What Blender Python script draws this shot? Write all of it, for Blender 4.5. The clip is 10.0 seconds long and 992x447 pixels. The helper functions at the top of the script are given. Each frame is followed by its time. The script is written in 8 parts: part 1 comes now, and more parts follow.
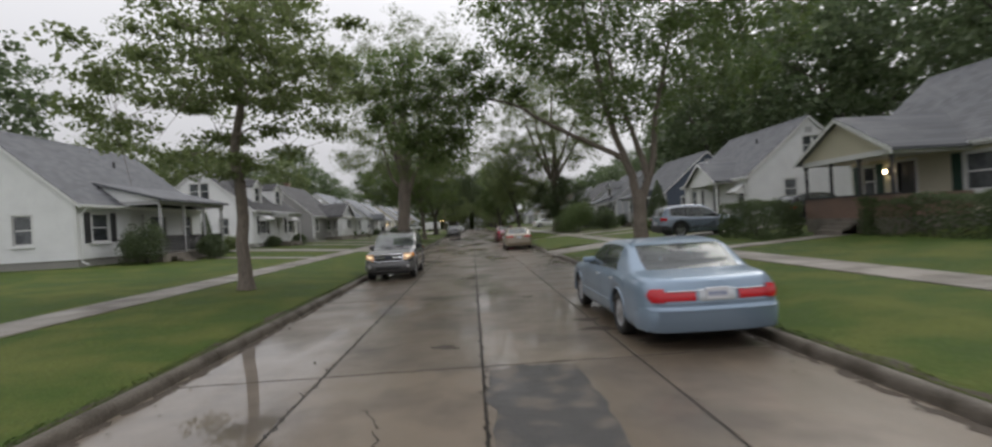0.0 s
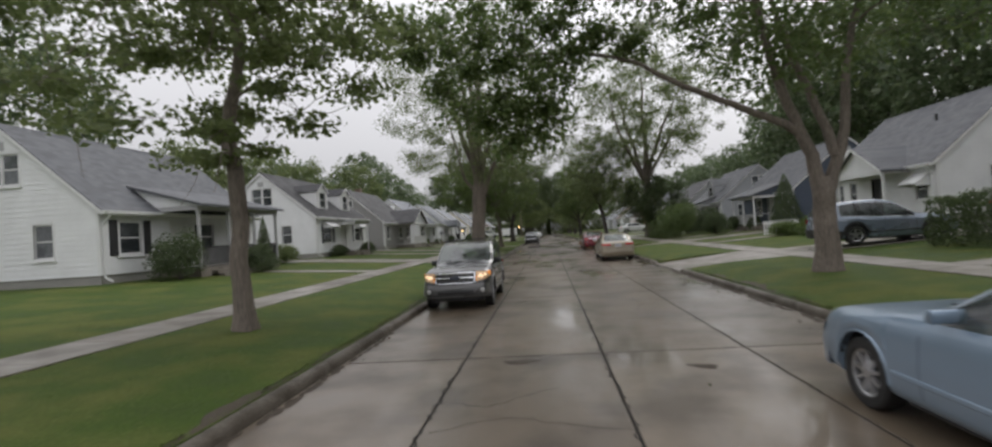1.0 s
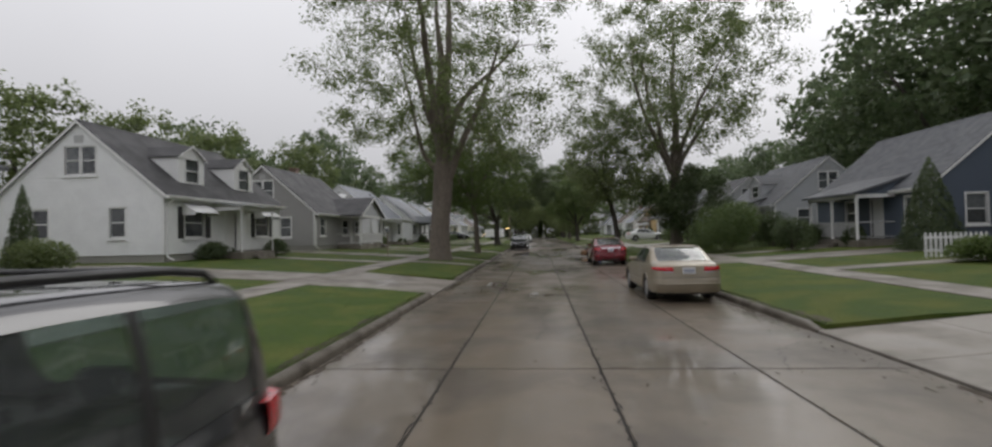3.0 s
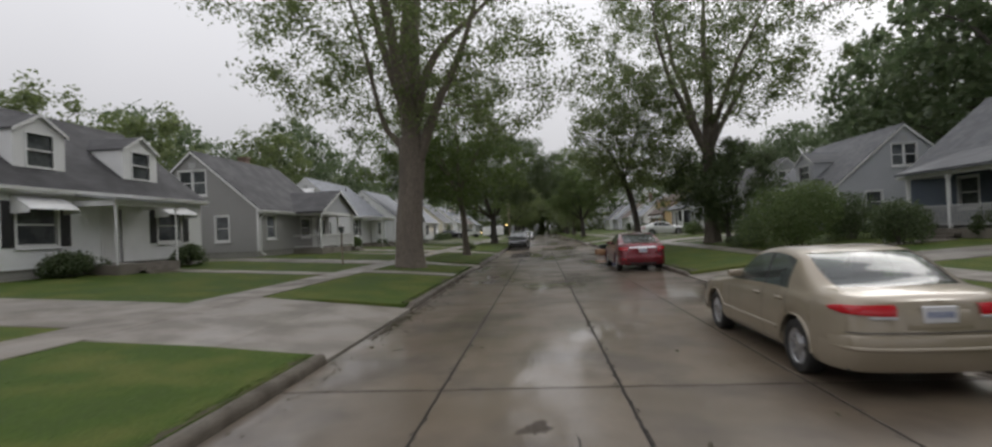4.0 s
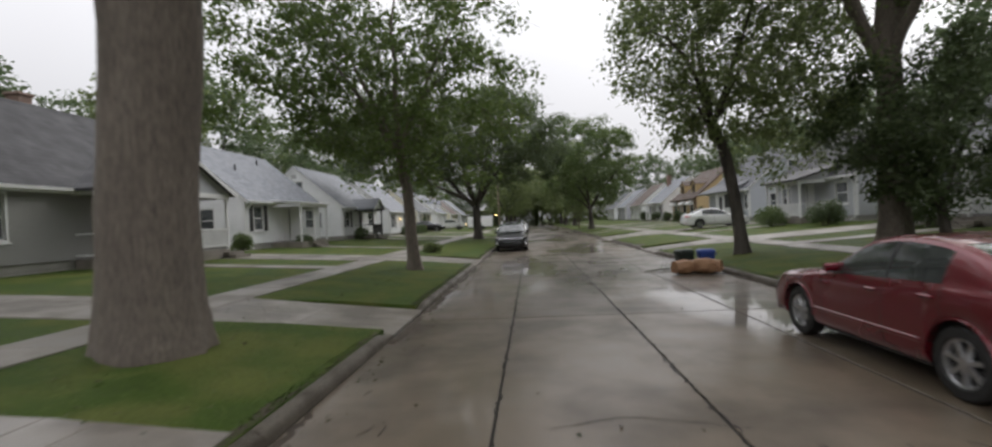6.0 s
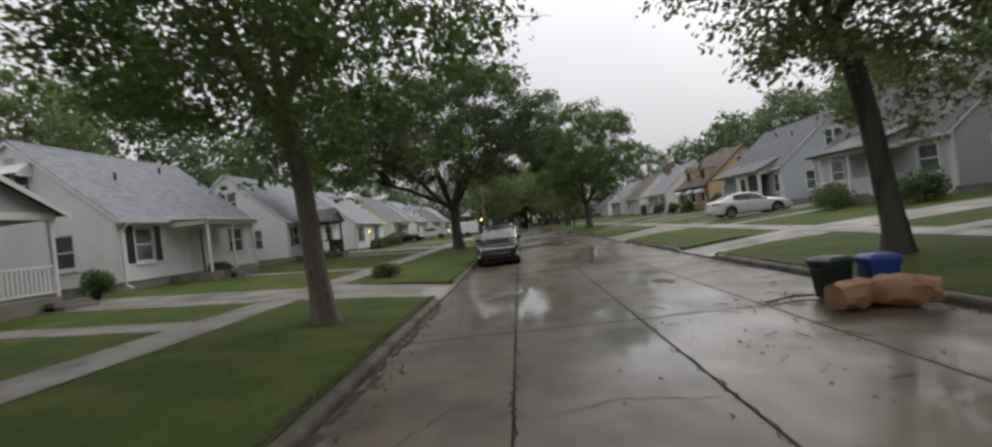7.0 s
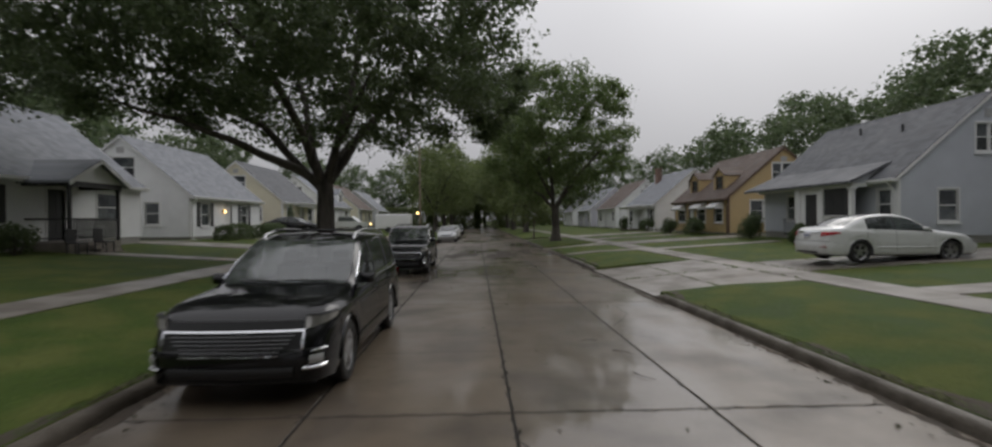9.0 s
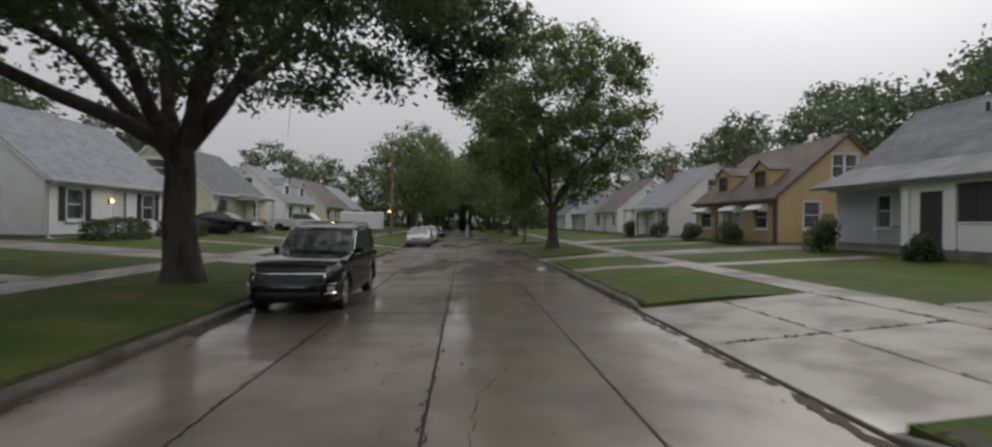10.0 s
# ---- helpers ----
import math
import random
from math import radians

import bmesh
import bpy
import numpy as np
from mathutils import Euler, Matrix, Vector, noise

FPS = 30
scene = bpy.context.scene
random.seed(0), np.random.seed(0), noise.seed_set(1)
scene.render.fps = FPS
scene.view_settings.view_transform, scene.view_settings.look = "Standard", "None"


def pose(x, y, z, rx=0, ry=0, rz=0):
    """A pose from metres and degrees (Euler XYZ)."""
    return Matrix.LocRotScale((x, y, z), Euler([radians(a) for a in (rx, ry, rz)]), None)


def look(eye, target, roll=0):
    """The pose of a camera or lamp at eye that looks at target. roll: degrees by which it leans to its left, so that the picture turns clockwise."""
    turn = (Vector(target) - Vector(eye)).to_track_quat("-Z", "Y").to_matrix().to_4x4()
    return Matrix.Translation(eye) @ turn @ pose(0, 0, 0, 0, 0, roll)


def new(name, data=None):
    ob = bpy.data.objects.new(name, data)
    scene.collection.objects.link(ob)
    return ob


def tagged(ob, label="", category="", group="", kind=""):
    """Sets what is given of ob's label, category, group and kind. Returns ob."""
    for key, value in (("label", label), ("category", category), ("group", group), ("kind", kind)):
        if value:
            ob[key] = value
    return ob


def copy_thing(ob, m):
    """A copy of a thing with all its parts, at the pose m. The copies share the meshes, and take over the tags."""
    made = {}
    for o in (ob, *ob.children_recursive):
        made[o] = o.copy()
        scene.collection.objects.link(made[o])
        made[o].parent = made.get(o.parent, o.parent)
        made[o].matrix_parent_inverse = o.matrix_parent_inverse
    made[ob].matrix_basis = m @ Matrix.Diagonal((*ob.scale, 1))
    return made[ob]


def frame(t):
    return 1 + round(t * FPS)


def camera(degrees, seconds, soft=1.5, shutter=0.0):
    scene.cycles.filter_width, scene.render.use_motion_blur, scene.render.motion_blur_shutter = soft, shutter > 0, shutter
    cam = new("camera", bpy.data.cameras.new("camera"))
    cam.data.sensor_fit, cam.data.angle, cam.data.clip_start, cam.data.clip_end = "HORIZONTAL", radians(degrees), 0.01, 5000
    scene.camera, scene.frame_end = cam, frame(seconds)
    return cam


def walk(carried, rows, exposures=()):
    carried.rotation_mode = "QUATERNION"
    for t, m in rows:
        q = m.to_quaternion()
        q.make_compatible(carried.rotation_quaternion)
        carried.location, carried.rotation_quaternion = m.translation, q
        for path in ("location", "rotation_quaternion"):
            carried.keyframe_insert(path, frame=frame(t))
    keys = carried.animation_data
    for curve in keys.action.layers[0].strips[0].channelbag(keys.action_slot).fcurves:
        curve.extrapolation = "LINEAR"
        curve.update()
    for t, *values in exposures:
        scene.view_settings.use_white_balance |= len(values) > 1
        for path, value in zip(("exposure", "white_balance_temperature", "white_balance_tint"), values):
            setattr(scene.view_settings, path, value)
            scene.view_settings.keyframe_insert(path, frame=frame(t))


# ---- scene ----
# ---- the camera, driven along the street ----
cam = camera(87.9, 10.0, soft=2.4, shutter=0.25)
PATH = [
    (0, (-0.030, 0.000, 1.866), (0.429, 9.989, 1.843), -3.27),
    (0.5, (-0.325, 2.789, 1.847), (-1.090, 12.759, 1.951), -4.24),
    (1, (-0.693, 5.719, 1.888), (-1.678, 15.669, 2.072), -3.79),
    (1.5, (-0.925, 9.093, 1.867), (-1.937, 19.039, 2.061), -2.49),
    (1.8, (-0.901, 11.161, 1.880), (-1.895, 21.110, 2.056), -2.01),
    (2, (-0.835, 12.586, 1.862), (-1.813, 22.535, 2.105), -1.64),
    (2.5, (-0.759, 16.167, 1.831), (-1.642, 26.126, 2.062), -1.72),
    (2.7, (-0.783, 17.712, 1.869), (-1.599, 27.676, 2.089), -1.32),
    (3.8, (-0.798, 26.425, 1.828), (-1.644, 36.389, 1.958), -1.72),
    (4, (-0.833, 28.061, 1.815), (-1.680, 38.024, 1.964), -2.61),
    (4.5, (-1.080, 32.181, 1.845), (-1.951, 42.143, 1.926), -4.99),
    (5, (-1.371, 36.558, 1.880), (-2.257, 46.519, 1.906), -5.01),
    (5.5, (-1.556, 40.749, 1.866), (-2.340, 50.718, 1.851), -3.17),
    (5.7, (-1.582, 42.290, 1.870), (-2.286, 52.265, 1.814), -2.35),
    (7, (-1.792, 52.689, 1.818), (-2.240, 62.679, 1.843), -6.68),
    (7.5, (-1.682, 56.844, 1.850), (-1.901, 66.842, 1.834), -5.84),
    (8, (-1.391, 61.262, 1.835), (-1.278, 71.260, 1.685), -4.26),
    (8.5, (-0.884, 65.598, 1.856), (-0.655, 75.594, 1.987), -1.73),
    (9, (-0.345, 69.747, 1.937), (0.033, 79.740, 1.878), -0.45),
    (9.5, (0.018, 73.889, 1.887), (0.443, 83.880, 1.821), 0.68),
    (10, (0.347, 78.144, 1.834), (0.961, 88.125, 1.822), 0.70),
]
walk(cam, [(t, look(eye, target, roll)) for t, eye, target, roll in PATH], exposures=[(0.0, 0.17), (0.5, 0.15), (1.5, 0.27), (2.0, 0.17), (2.5, 0.00), (4.0, 0.07), (4.5, 0.12), (5.0, 0.42), (5.5, 0.44), (7.0, 0.12), (7.5, 0.12), (8.0, -0.03), (8.5, -0.26), (9.0, -0.38), (9.5, -0.03), (10.0, -0.24)])

# ---- sky and light: low overcast, the bright part of the sky ahead and to one side ----
world = bpy.data.worlds.new("overcast_sky")
scene.world = world
world.use_nodes = True
wn, wl = world.node_tree.nodes, world.node_tree.links
sky = wn.new("ShaderNodeTexSky")
sky.sky_type = "NISHITA"
sky.sun_disc = False
SUN_AZIMUTH, SUN_ELEVATION = radians(38), radians(38)
sky.sun_elevation, sky.sun_rotation = SUN_ELEVATION, SUN_AZIMUTH
sky.air_density, sky.dust_density, sky.ozone_density = 1.0, 6.0, 1.0
grey = wn.new("ShaderNodeHueSaturation")
grey.inputs["Saturation"].default_value = 0.10
grey.inputs["Value"].default_value = 0.06
cloud = wn.new("ShaderNodeTexNoise")
cloud.inputs["Scale"].default_value = 1.6
cloud.inputs["Detail"].default_value = 3.0
cloud_ramp = wn.new("ShaderNodeMapRange")
cloud_ramp.inputs["From Min"].default_value, cloud_ramp.inputs["From Max"].default_value = 0.3, 0.7
cloud_ramp.inputs["To Min"].default_value, cloud_ramp.inputs["To Max"].default_value = 0.94, 1.05
veil = wn.new("ShaderNodeMix")
veil.data_type = "RGBA"
veil.inputs["Factor"].default_value = 0.8
veil.inputs[7].default_value = (0.78, 0.778, 0.815, 1)
tint = wn.new("ShaderNodeVectorMath")
tint.operation = "SCALE"
wl.new(sky.outputs[0], grey.inputs["Color"])
wl.new(grey.outputs[0], veil.inputs[6])
wl.new(cloud.outputs["Fac"], cloud_ramp.inputs["Value"])
wl.new(veil.outputs[2], tint.inputs[0])
# an overcast sky is about three times as bright overhead as at the horizon
where = wn.new("ShaderNodeTexCoord")
up = wn.new("ShaderNodeSeparateXYZ")
height = wn.new("ShaderNodeMapRange")
height.inputs["To Min"].default_value, height.inputs["To Max"].default_value = 0.66, 1.9
both_tones = wn.new("ShaderNodeMath")
both_tones.operation = "MULTIPLY"
wl.new(where.outputs["Generated"], up.inputs[0])
wl.new(up.outputs["Z"], height.inputs["Value"])
wl.new(height.outputs[0], both_tones.inputs[0])
wl.new(cloud_ramp.outputs[0], both_tones.inputs[1])
wl.new(both_tones.outputs[0], tint.inputs["Scale"])
wl.new(tint.outputs[0], wn["Background"].inputs["Color"])
wn["Background"].inputs["Strength"].default_value = 1.02
sun_lamp = bpy.data.lights.new("sun", "SUN")
sun_lamp.energy, sun_lamp.angle, sun_lamp.color = 0.5, radians(30), (1.0, 0.97, 0.93)
sun = new("sun", sun_lamp)
sun.matrix_world = look((0, 0, 60), (-math.sin(SUN_AZIMUTH) * math.cos(SUN_ELEVATION), -math.cos(SUN_AZIMUTH) * math.cos(SUN_ELEVATION), 60 - math.sin(SUN_ELEVATION)))

# ---- materials ----


def material(name, base, rough=0.6, metal=0.0, vary=0.15, scale=3.0, fine=40.0, bump=0.1, bump_scale=None, alt=None, alt_at=(0.45, 0.62),
             coat=0.0, per_object=0.0, rough_vary=0.1, spec=0.5, upright=1.0):
    """A surface with two scales of variation in colour, roughness and relief; alt is a second colour that comes through in patches."""
    m = bpy.data.materials.new(name)
    m.use_nodes = True
    n, l = m.node_tree.nodes, m.node_tree.links
    p = n["Principled BSDF"]
    geo = n.new("ShaderNodeNewGeometry")
    big, small = n.new("ShaderNodeTexNoise"), n.new("ShaderNodeTexNoise")
    where_at = geo.outputs["Position"]
    if upright != 1.0:
        # grain drawn out along the vertical
        grain = n.new("ShaderNodeVectorMath")
        grain.operation = "MULTIPLY"
        grain.inputs[1].default_value = (1.0, 1.0, upright)
        l.new(where_at, grain.inputs[0])
        where_at = grain.outputs[0]
    for tex, s, d in ((big, scale, 5.0), (small, fine, 3.0)):
        tex.inputs["Scale"].default_value, tex.inputs["Detail"].default_value = s, d
        l.new(where_at, tex.inputs["Vector"])
    both = n.new("ShaderNodeMath")
    both.operation = "ADD"
    l.new(big.outputs["Fac"], both.inputs[0])
    l.new(small.outputs["Fac"], both.inputs[1])
    span = n.new("ShaderNodeMapRange")
    span.inputs["From Min"].default_value, span.inputs["From Max"].default_value = 0.6, 1.4
    span.inputs["To Min"].default_value, span.inputs["To Max"].default_value = 1 - vary, 1 + vary
    l.new(both.outputs[0], span.inputs["Value"])
    colour = n.new("ShaderNodeMix")
    colour.data_type = "RGBA"
    colour.inputs[6].default_value = (*base, 1)
    colour.inputs[7].default_value = (*(alt or base), 1)
    patch = n.new("ShaderNodeMapRange")
    patch.inputs["From Min"].default_value, patch.inputs["From Max"].default_value = alt_at
    l.new(big.outputs["Fac"], patch.inputs["Value"])
    l.new(patch.outputs[0], colour.inputs["Factor"])
    out = n.new("ShaderNodeVectorMath")
    out.operation = "SCALE"
    l.new(colour.outputs[2], out.inputs[0])
    value = span.outputs[0]
    if per_object:
        info = n.new("ShaderNodeObjectInfo")
        each = n.new("ShaderNodeMapRange")
        each.inputs["To Min"].default_value, each.inputs["To Max"].default_value = 1 - per_object, 1 + per_object
        l.new(info.outputs["Random"], each.inputs["Value"])
        times = n.new("ShaderNodeMath")
        times.operation = "MULTIPLY"
        l.new(value, times.inputs[0])
        l.new(each.outputs[0], times.inputs[1])
        value = times.outputs[0]
    l.new(value, out.inputs["Scale"])
    l.new(out.outputs[0], p.inputs["Base Color"])
    rr = n.new("ShaderNodeMapRange")
    rr.inputs["From Min"].default_value, rr.inputs["From Max"].default_value = 0.35, 0.65
    rr.inputs["To Min"].default_value, rr.inputs["To Max"].default_value = max(rough - rough_vary, 0.02), min(rough + rough_vary, 1)
    l.new(big.outputs["Fac"], rr.inputs["Value"])
    l.new(rr.outputs[0], p.inputs["Roughness"])
    p.inputs["Metallic"].default_value = metal
    p.inputs["Specular IOR Level"].default_value = spec
    p.inputs["Coat Weight"].default_value = coat
    p.inputs["Coat Roughness"].default_value = 0.05
    if bump:
        bp = n.new("ShaderNodeBump")
        bp.inputs["Strength"].default_value, bp.inputs["Distance"].default_value = bump, 0.02
        l.new((small if bump_scale is None else big).outputs["Fac"], bp.inputs["Height"])
        l.new(bp.outputs[0], p.inputs["Normal"])
    return m


def banded(name, base, pitch, axis="Z", rough=0.6, depth=0.4, vary=0.1, dark=0.75, saw=True, offset=False, width=0.3):
    """Lapped siding boards or shingle courses: a saw-tooth relief every pitch metres, with noise on top."""
    m = material(name, base, rough=rough, vary=vary, scale=1.2, fine=25.0, bump=0.0)
    n, l = m.node_tree.nodes, m.node_tree.links
    p = n["Principled BSDF"]
    geo = n.new("ShaderNodeNewGeometry")
    sep = n.new("ShaderNodeSeparateXYZ")
    l.new(geo.outputs["Position"], sep.inputs[0])
    cut = n.new("ShaderNodeMath")
    cut.operation = "DIVIDE"
    cut.inputs[1].default_value = pitch
    l.new(sep.outputs[axis], cut.inputs[0])
    frac = n.new("ShaderNodeMath")
    frac.operation = "FRACT"
    l.new(cut.outputs[0], frac.inputs[0])
    tooth = n.new("ShaderNodeMapRange")
    tooth.inputs["From Min"].default_value, tooth.inputs["From Max"].default_value = 0.0, 0.12
    l.new(frac.outputs[0], tooth.inputs["Value"])
    bp = n.new("ShaderNodeBump")
    bp.inputs["Strength"].default_value, bp.inputs["Distance"].default_value = depth, 0.02
    l.new(tooth.outputs[0], bp.inputs["Height"])
    l.new(bp.outputs[0], p.inputs["Normal"])
    if offset:
        # shingle tabs: each course broken into tabs of uneven tone
        tabs = n.new("ShaderNodeTexWhiteNoise")
        cell = n.new("ShaderNodeVectorMath")
        cell.operation = "SNAP"
        cell.inputs[1].default_value = (4.0, 0.32, pitch)
        l.new(geo.outputs["Position"], cell.inputs[0])
        l.new(cell.outputs[0], tabs.inputs["Vector"])
        tone = n.new("ShaderNodeMapRange")
        tone.inputs["To Min"].default_value, tone.inputs["To Max"].default_value = 0.82, 1.18
        l.new(tabs.outputs["Value"], tone.inputs["Value"])
        mul = n.new("ShaderNodeVectorMath")
        mul.operation = "SCALE"
        old = p.inputs["Base Color"].links[0].from_socket
        l.new(old, mul.inputs[0])
        l.new(tone.outputs[0], mul.inputs["Scale"])
        l.new(mul.outputs[0], p.inputs["Base Color"])
    return m


def plain(name, base, rough=0.4, metal=0.0, coat=0.0, emit=0.0, spec=0.5):
    m = bpy.data.materials.new(name)
    m.use_nodes = True
    p = m.node_tree.nodes["Principled BSDF"]
    p.inputs["Base Color"].default_value = (*base, 1)
    p.inputs["Roughness"].default_value, p.inputs["Metallic"].default_value = rough, metal
    p.inputs["Coat Weight"].default_value = coat
    p.inputs["Coat Roughness"].default_value = 0.04
    p.inputs["Specular IOR Level"].default_value = spec
    if emit:
        p.inputs["Emission Color"].default_value = (*base, 1)
        p.inputs["Emission Strength"].default_value = emit
    return m


def tinted_glass(name, tint, mirror=0.035, mist_sheen=0.0):
    """A thin tinted pane: light passes straight through, the rest is mirrored; the last share is a pale diffuse film,
    for misting and for sky reflection put into the colour.
    """
    m = bpy.data.materials.new(name)
    m.use_nodes = True
    n, l = m.node_tree.nodes, m.node_tree.links
    n.remove(n["Principled BSDF"])
    clear, shine, both = n.new("ShaderNodeBsdfTransparent"), n.new("ShaderNodeBsdfGlossy"), n.new("ShaderNodeMixShader")
    edge, steep, gloss = n.new("ShaderNodeLayerWeight"), n.new("ShaderNodeMath"), n.new("ShaderNodeMapRange")
    edge.inputs["Blend"].default_value = 0.5
    steep.operation = "POWER"
    steep.inputs[1].default_value = 4.0
    gloss.inputs["To Min"].default_value, gloss.inputs["To Max"].default_value = mirror, 1.0
    l.new(edge.outputs["Facing"], steep.inputs[0])
    l.new(steep.outputs[0], gloss.inputs["Value"])
    clear.inputs["Color"].default_value = (*tint, 1)
    shine.inputs["Roughness"].default_value = 0.03
    l.new(gloss.outputs[0], both.inputs[0])
    pale_film, film_mix, patch, share = n.new("ShaderNodeBsdfDiffuse"), n.new("ShaderNodeMixShader"), n.new("ShaderNodeTexNoise"), n.new("ShaderNodeMapRange")
    # pale colour for misted glass, with the sky's reflection painted in
    pale_film.inputs["Color"].default_value = (0.62, 0.68, 0.68, 1)
    patch.inputs["Scale"].default_value, patch.inputs["Detail"].default_value = 5.0, 5.0
    share.inputs["From Min"].default_value, share.inputs["From Max"].default_value = 0.3, 0.7
    share.inputs["To Min"].default_value, share.inputs["To Max"].default_value = mist_sheen * 0.6, mist_sheen * 1.4
    l.new(patch.outputs["Fac"], share.inputs["Value"])
    l.new(share.outputs[0], film_mix.inputs[0])
    l.new(clear.outputs[0], film_mix.inputs[1])
    l.new(pale_film.outputs[0], film_mix.inputs[2])
    l.new(film_mix.outputs[0], both.inputs[1])
    l.new(shine.outputs[0], both.inputs[2])
    l.new(both.outputs[0], n["Material Output"].inputs["Surface"])
    return m


def leaf_material(name, base, alt):
    """Leaves: tone varied leaf by leaf, some light passing through."""
    m = bpy.data.materials.new(name)
    m.use_nodes = True
    n, l = m.node_tree.nodes, m.node_tree.links
    p = n["Principled BSDF"]
    geo = n.new("ShaderNodeNewGeometry")
    mix = n.new("ShaderNodeMix")
    mix.data_type = "RGBA"
    mix.inputs[6].default_value, mix.inputs[7].default_value = (*base, 1), (*alt, 1)
    l.new(geo.outputs["Random Per Island"], mix.inputs["Factor"])
    l.new(mix.outputs[2], p.inputs["Base Color"])
    p.inputs["Roughness"].default_value = 0.42
    back = n.new("ShaderNodeBsdfTranslucent")
    l.new(mix.outputs[2], back.inputs["Color"])
    both = n.new("ShaderNodeMixShader")
    both.inputs[0].default_value = 0.55
    l.new(p.outputs[0], both.inputs[1])
    l.new(back.outputs[0], both.inputs[2])
    l.new(both.outputs[0], n["Material Output"].inputs["Surface"])
    return m


def wet(m, amount=0.75, scale=0.35, low=0.46, high=0.6, puddle=0.05, along=0.35):
    """Rain water standing on a surface: a thin smooth coat, thicker in long patches."""
    n, l = m.node_tree.nodes, m.node_tree.links
    p = n["Principled BSDF"]
    geo = n.new("ShaderNodeNewGeometry")
    stretch = n.new("ShaderNodeVectorMath")
    stretch.operation = "MULTIPLY"
    stretch.inputs[1].default_value = (1.0, along, 1.0)
    l.new(geo.outputs["Position"], stretch.inputs[0])
    film = n.new("ShaderNodeTexNoise")
    film.inputs["Scale"].default_value, film.inputs["Detail"].default_value = scale, 6.0
    film.inputs["Roughness"].default_value = 0.62
    l.new(stretch.outputs[0], film.inputs["Vector"])
    cover = n.new("ShaderNodeMapRange")
    cover.interpolation_type = "SMOOTHSTEP"
    cover.inputs["From Min"].default_value, cover.inputs["From Max"].default_value = low, high
    cover.inputs["To Min"].default_value, cover.inputs["To Max"].default_value = amount * 0.25, amount
    l.new(film.outputs["Fac"], cover.inputs["Value"])
    l.new(cover.outputs[0], p.inputs["Coat Weight"])
    gloss = n.new("ShaderNodeMapRange")
    gloss.interpolation_type = "SMOOTHSTEP"
    gloss.inputs["From Min"].default_value, gloss.inputs["From Max"].default_value = low, high
    gloss.inputs["To Min"].default_value, gloss.inputs["To Max"].default_value = 0.17, puddle
    l.new(film.outputs["Fac"], gloss.inputs["Value"])
    l.new(gloss.outputs[0], p.inputs["Coat Roughness"])
    p.inputs["Coat IOR"].default_value = 1.33
    return m


CONCRETE = wet(material("wet_road_concrete", (0.138, 0.108, 0.076), rough=0.42, vary=0.2, scale=0.7, fine=60, bump=0.12, alt=(0.072, 0.056, 0.04), alt_at=(0.45, 0.64), per_object=0.16), 1.0, scale=0.3, low=0.44, high=0.62, puddle=0.03)
WALK = wet(material("wet_walk_concrete", (0.22, 0.196, 0.168), rough=0.55, vary=0.2, scale=0.9, fine=55, bump=0.12, alt=(0.135, 0.118, 0.098), per_object=0.08), 0.5)
KERB = wet(material("kerb_concrete", (0.112, 0.096, 0.076), rough=0.6, vary=0.35, scale=1.8, fine=30, bump=0.6, alt=(0.055, 0.046, 0.034), spec=0.3), 0.12)
TAR = wet(material("joint_tar", (0.022, 0.019, 0.016), rough=0.75, spec=0.25, vary=0.3, scale=2, fine=60, bump=0.3), 0.12)
ASPHALT = wet(material("asphalt_patch", (0.06, 0.057, 0.054), rough=0.6, vary=0.35, scale=2.2, fine=90, bump=0.5, spec=0.3, alt=(0.1, 0.086, 0.072), alt_at=(0.5, 0.6)), 0.25)
SPALL = material("spalled_concrete", (0.06, 0.048, 0.037), rough=0.7, vary=0.4, scale=6, fine=40, bump=0.6, spec=0.3)
LAWN = material("lawn", (0.05, 0.083, 0.013), rough=0.85, spec=0.15, vary=0.42, scale=0.9, fine=30, bump=0.6, alt=(0.078, 0.092, 0.024), alt_at=(0.42, 0.6), rough_vary=0.1)
BLADE = material("grass_blades", (0.055, 0.095, 0.015), rough=0.7, spec=0.2, vary=0.4, scale=0.8, fine=16, bump=0.0, alt=(0.09, 0.112, 0.028), alt_at=(0.42, 0.6))
SOIL = material("soil", (0.06, 0.047, 0.034), rough=0.9, vary=0.3, scale=2, fine=30, bump=0.6)
BARK = material("bark", (0.19, 0.158, 0.13), rough=0.85, vary=0.55, scale=3.0, fine=26, bump=1.0, alt=(0.12, 0.1, 0.084), alt_at=(0.4, 0.62), upright=0.22)
BARK_DARK = material("dark_bark", (0.085, 0.072, 0.06), rough=0.8, vary=0.35, scale=4, fine=26, bump=1.0, alt=(0.035, 0.03, 0.026), upright=0.22)
LEAF = leaf_material("leaves", (0.095, 0.148, 0.046), (0.165, 0.21, 0.08))
# pale foliage; on the distant trees its paleness stands in for haze
LEAF_PALE = leaf_material("pale_leaves", (0.13, 0.17, 0.062), (0.2, 0.24, 0.1))
LEAF_DARK = leaf_material("dark_leaves", (0.072, 0.105, 0.045), (0.13, 0.165, 0.078))
LEAF_FRESH = leaf_material("fresh_leaves", (0.095, 0.145, 0.04), (0.155, 0.205, 0.065))
LEAF_WOOD = leaf_material("woodland_leaves", (0.095, 0.14, 0.064), (0.16, 0.2, 0.105))
SIDING_WHITE = banded("white_siding", (0.77, 0.775, 0.78), 0.2, depth=0.12)
SIDING_GREY = banded("grey_siding", (0.275, 0.27, 0.262), 0.12, depth=0.12)
SIDING_MID = banded("pale_grey_siding", (0.42, 0.43, 0.45), 0.15, depth=0.12)
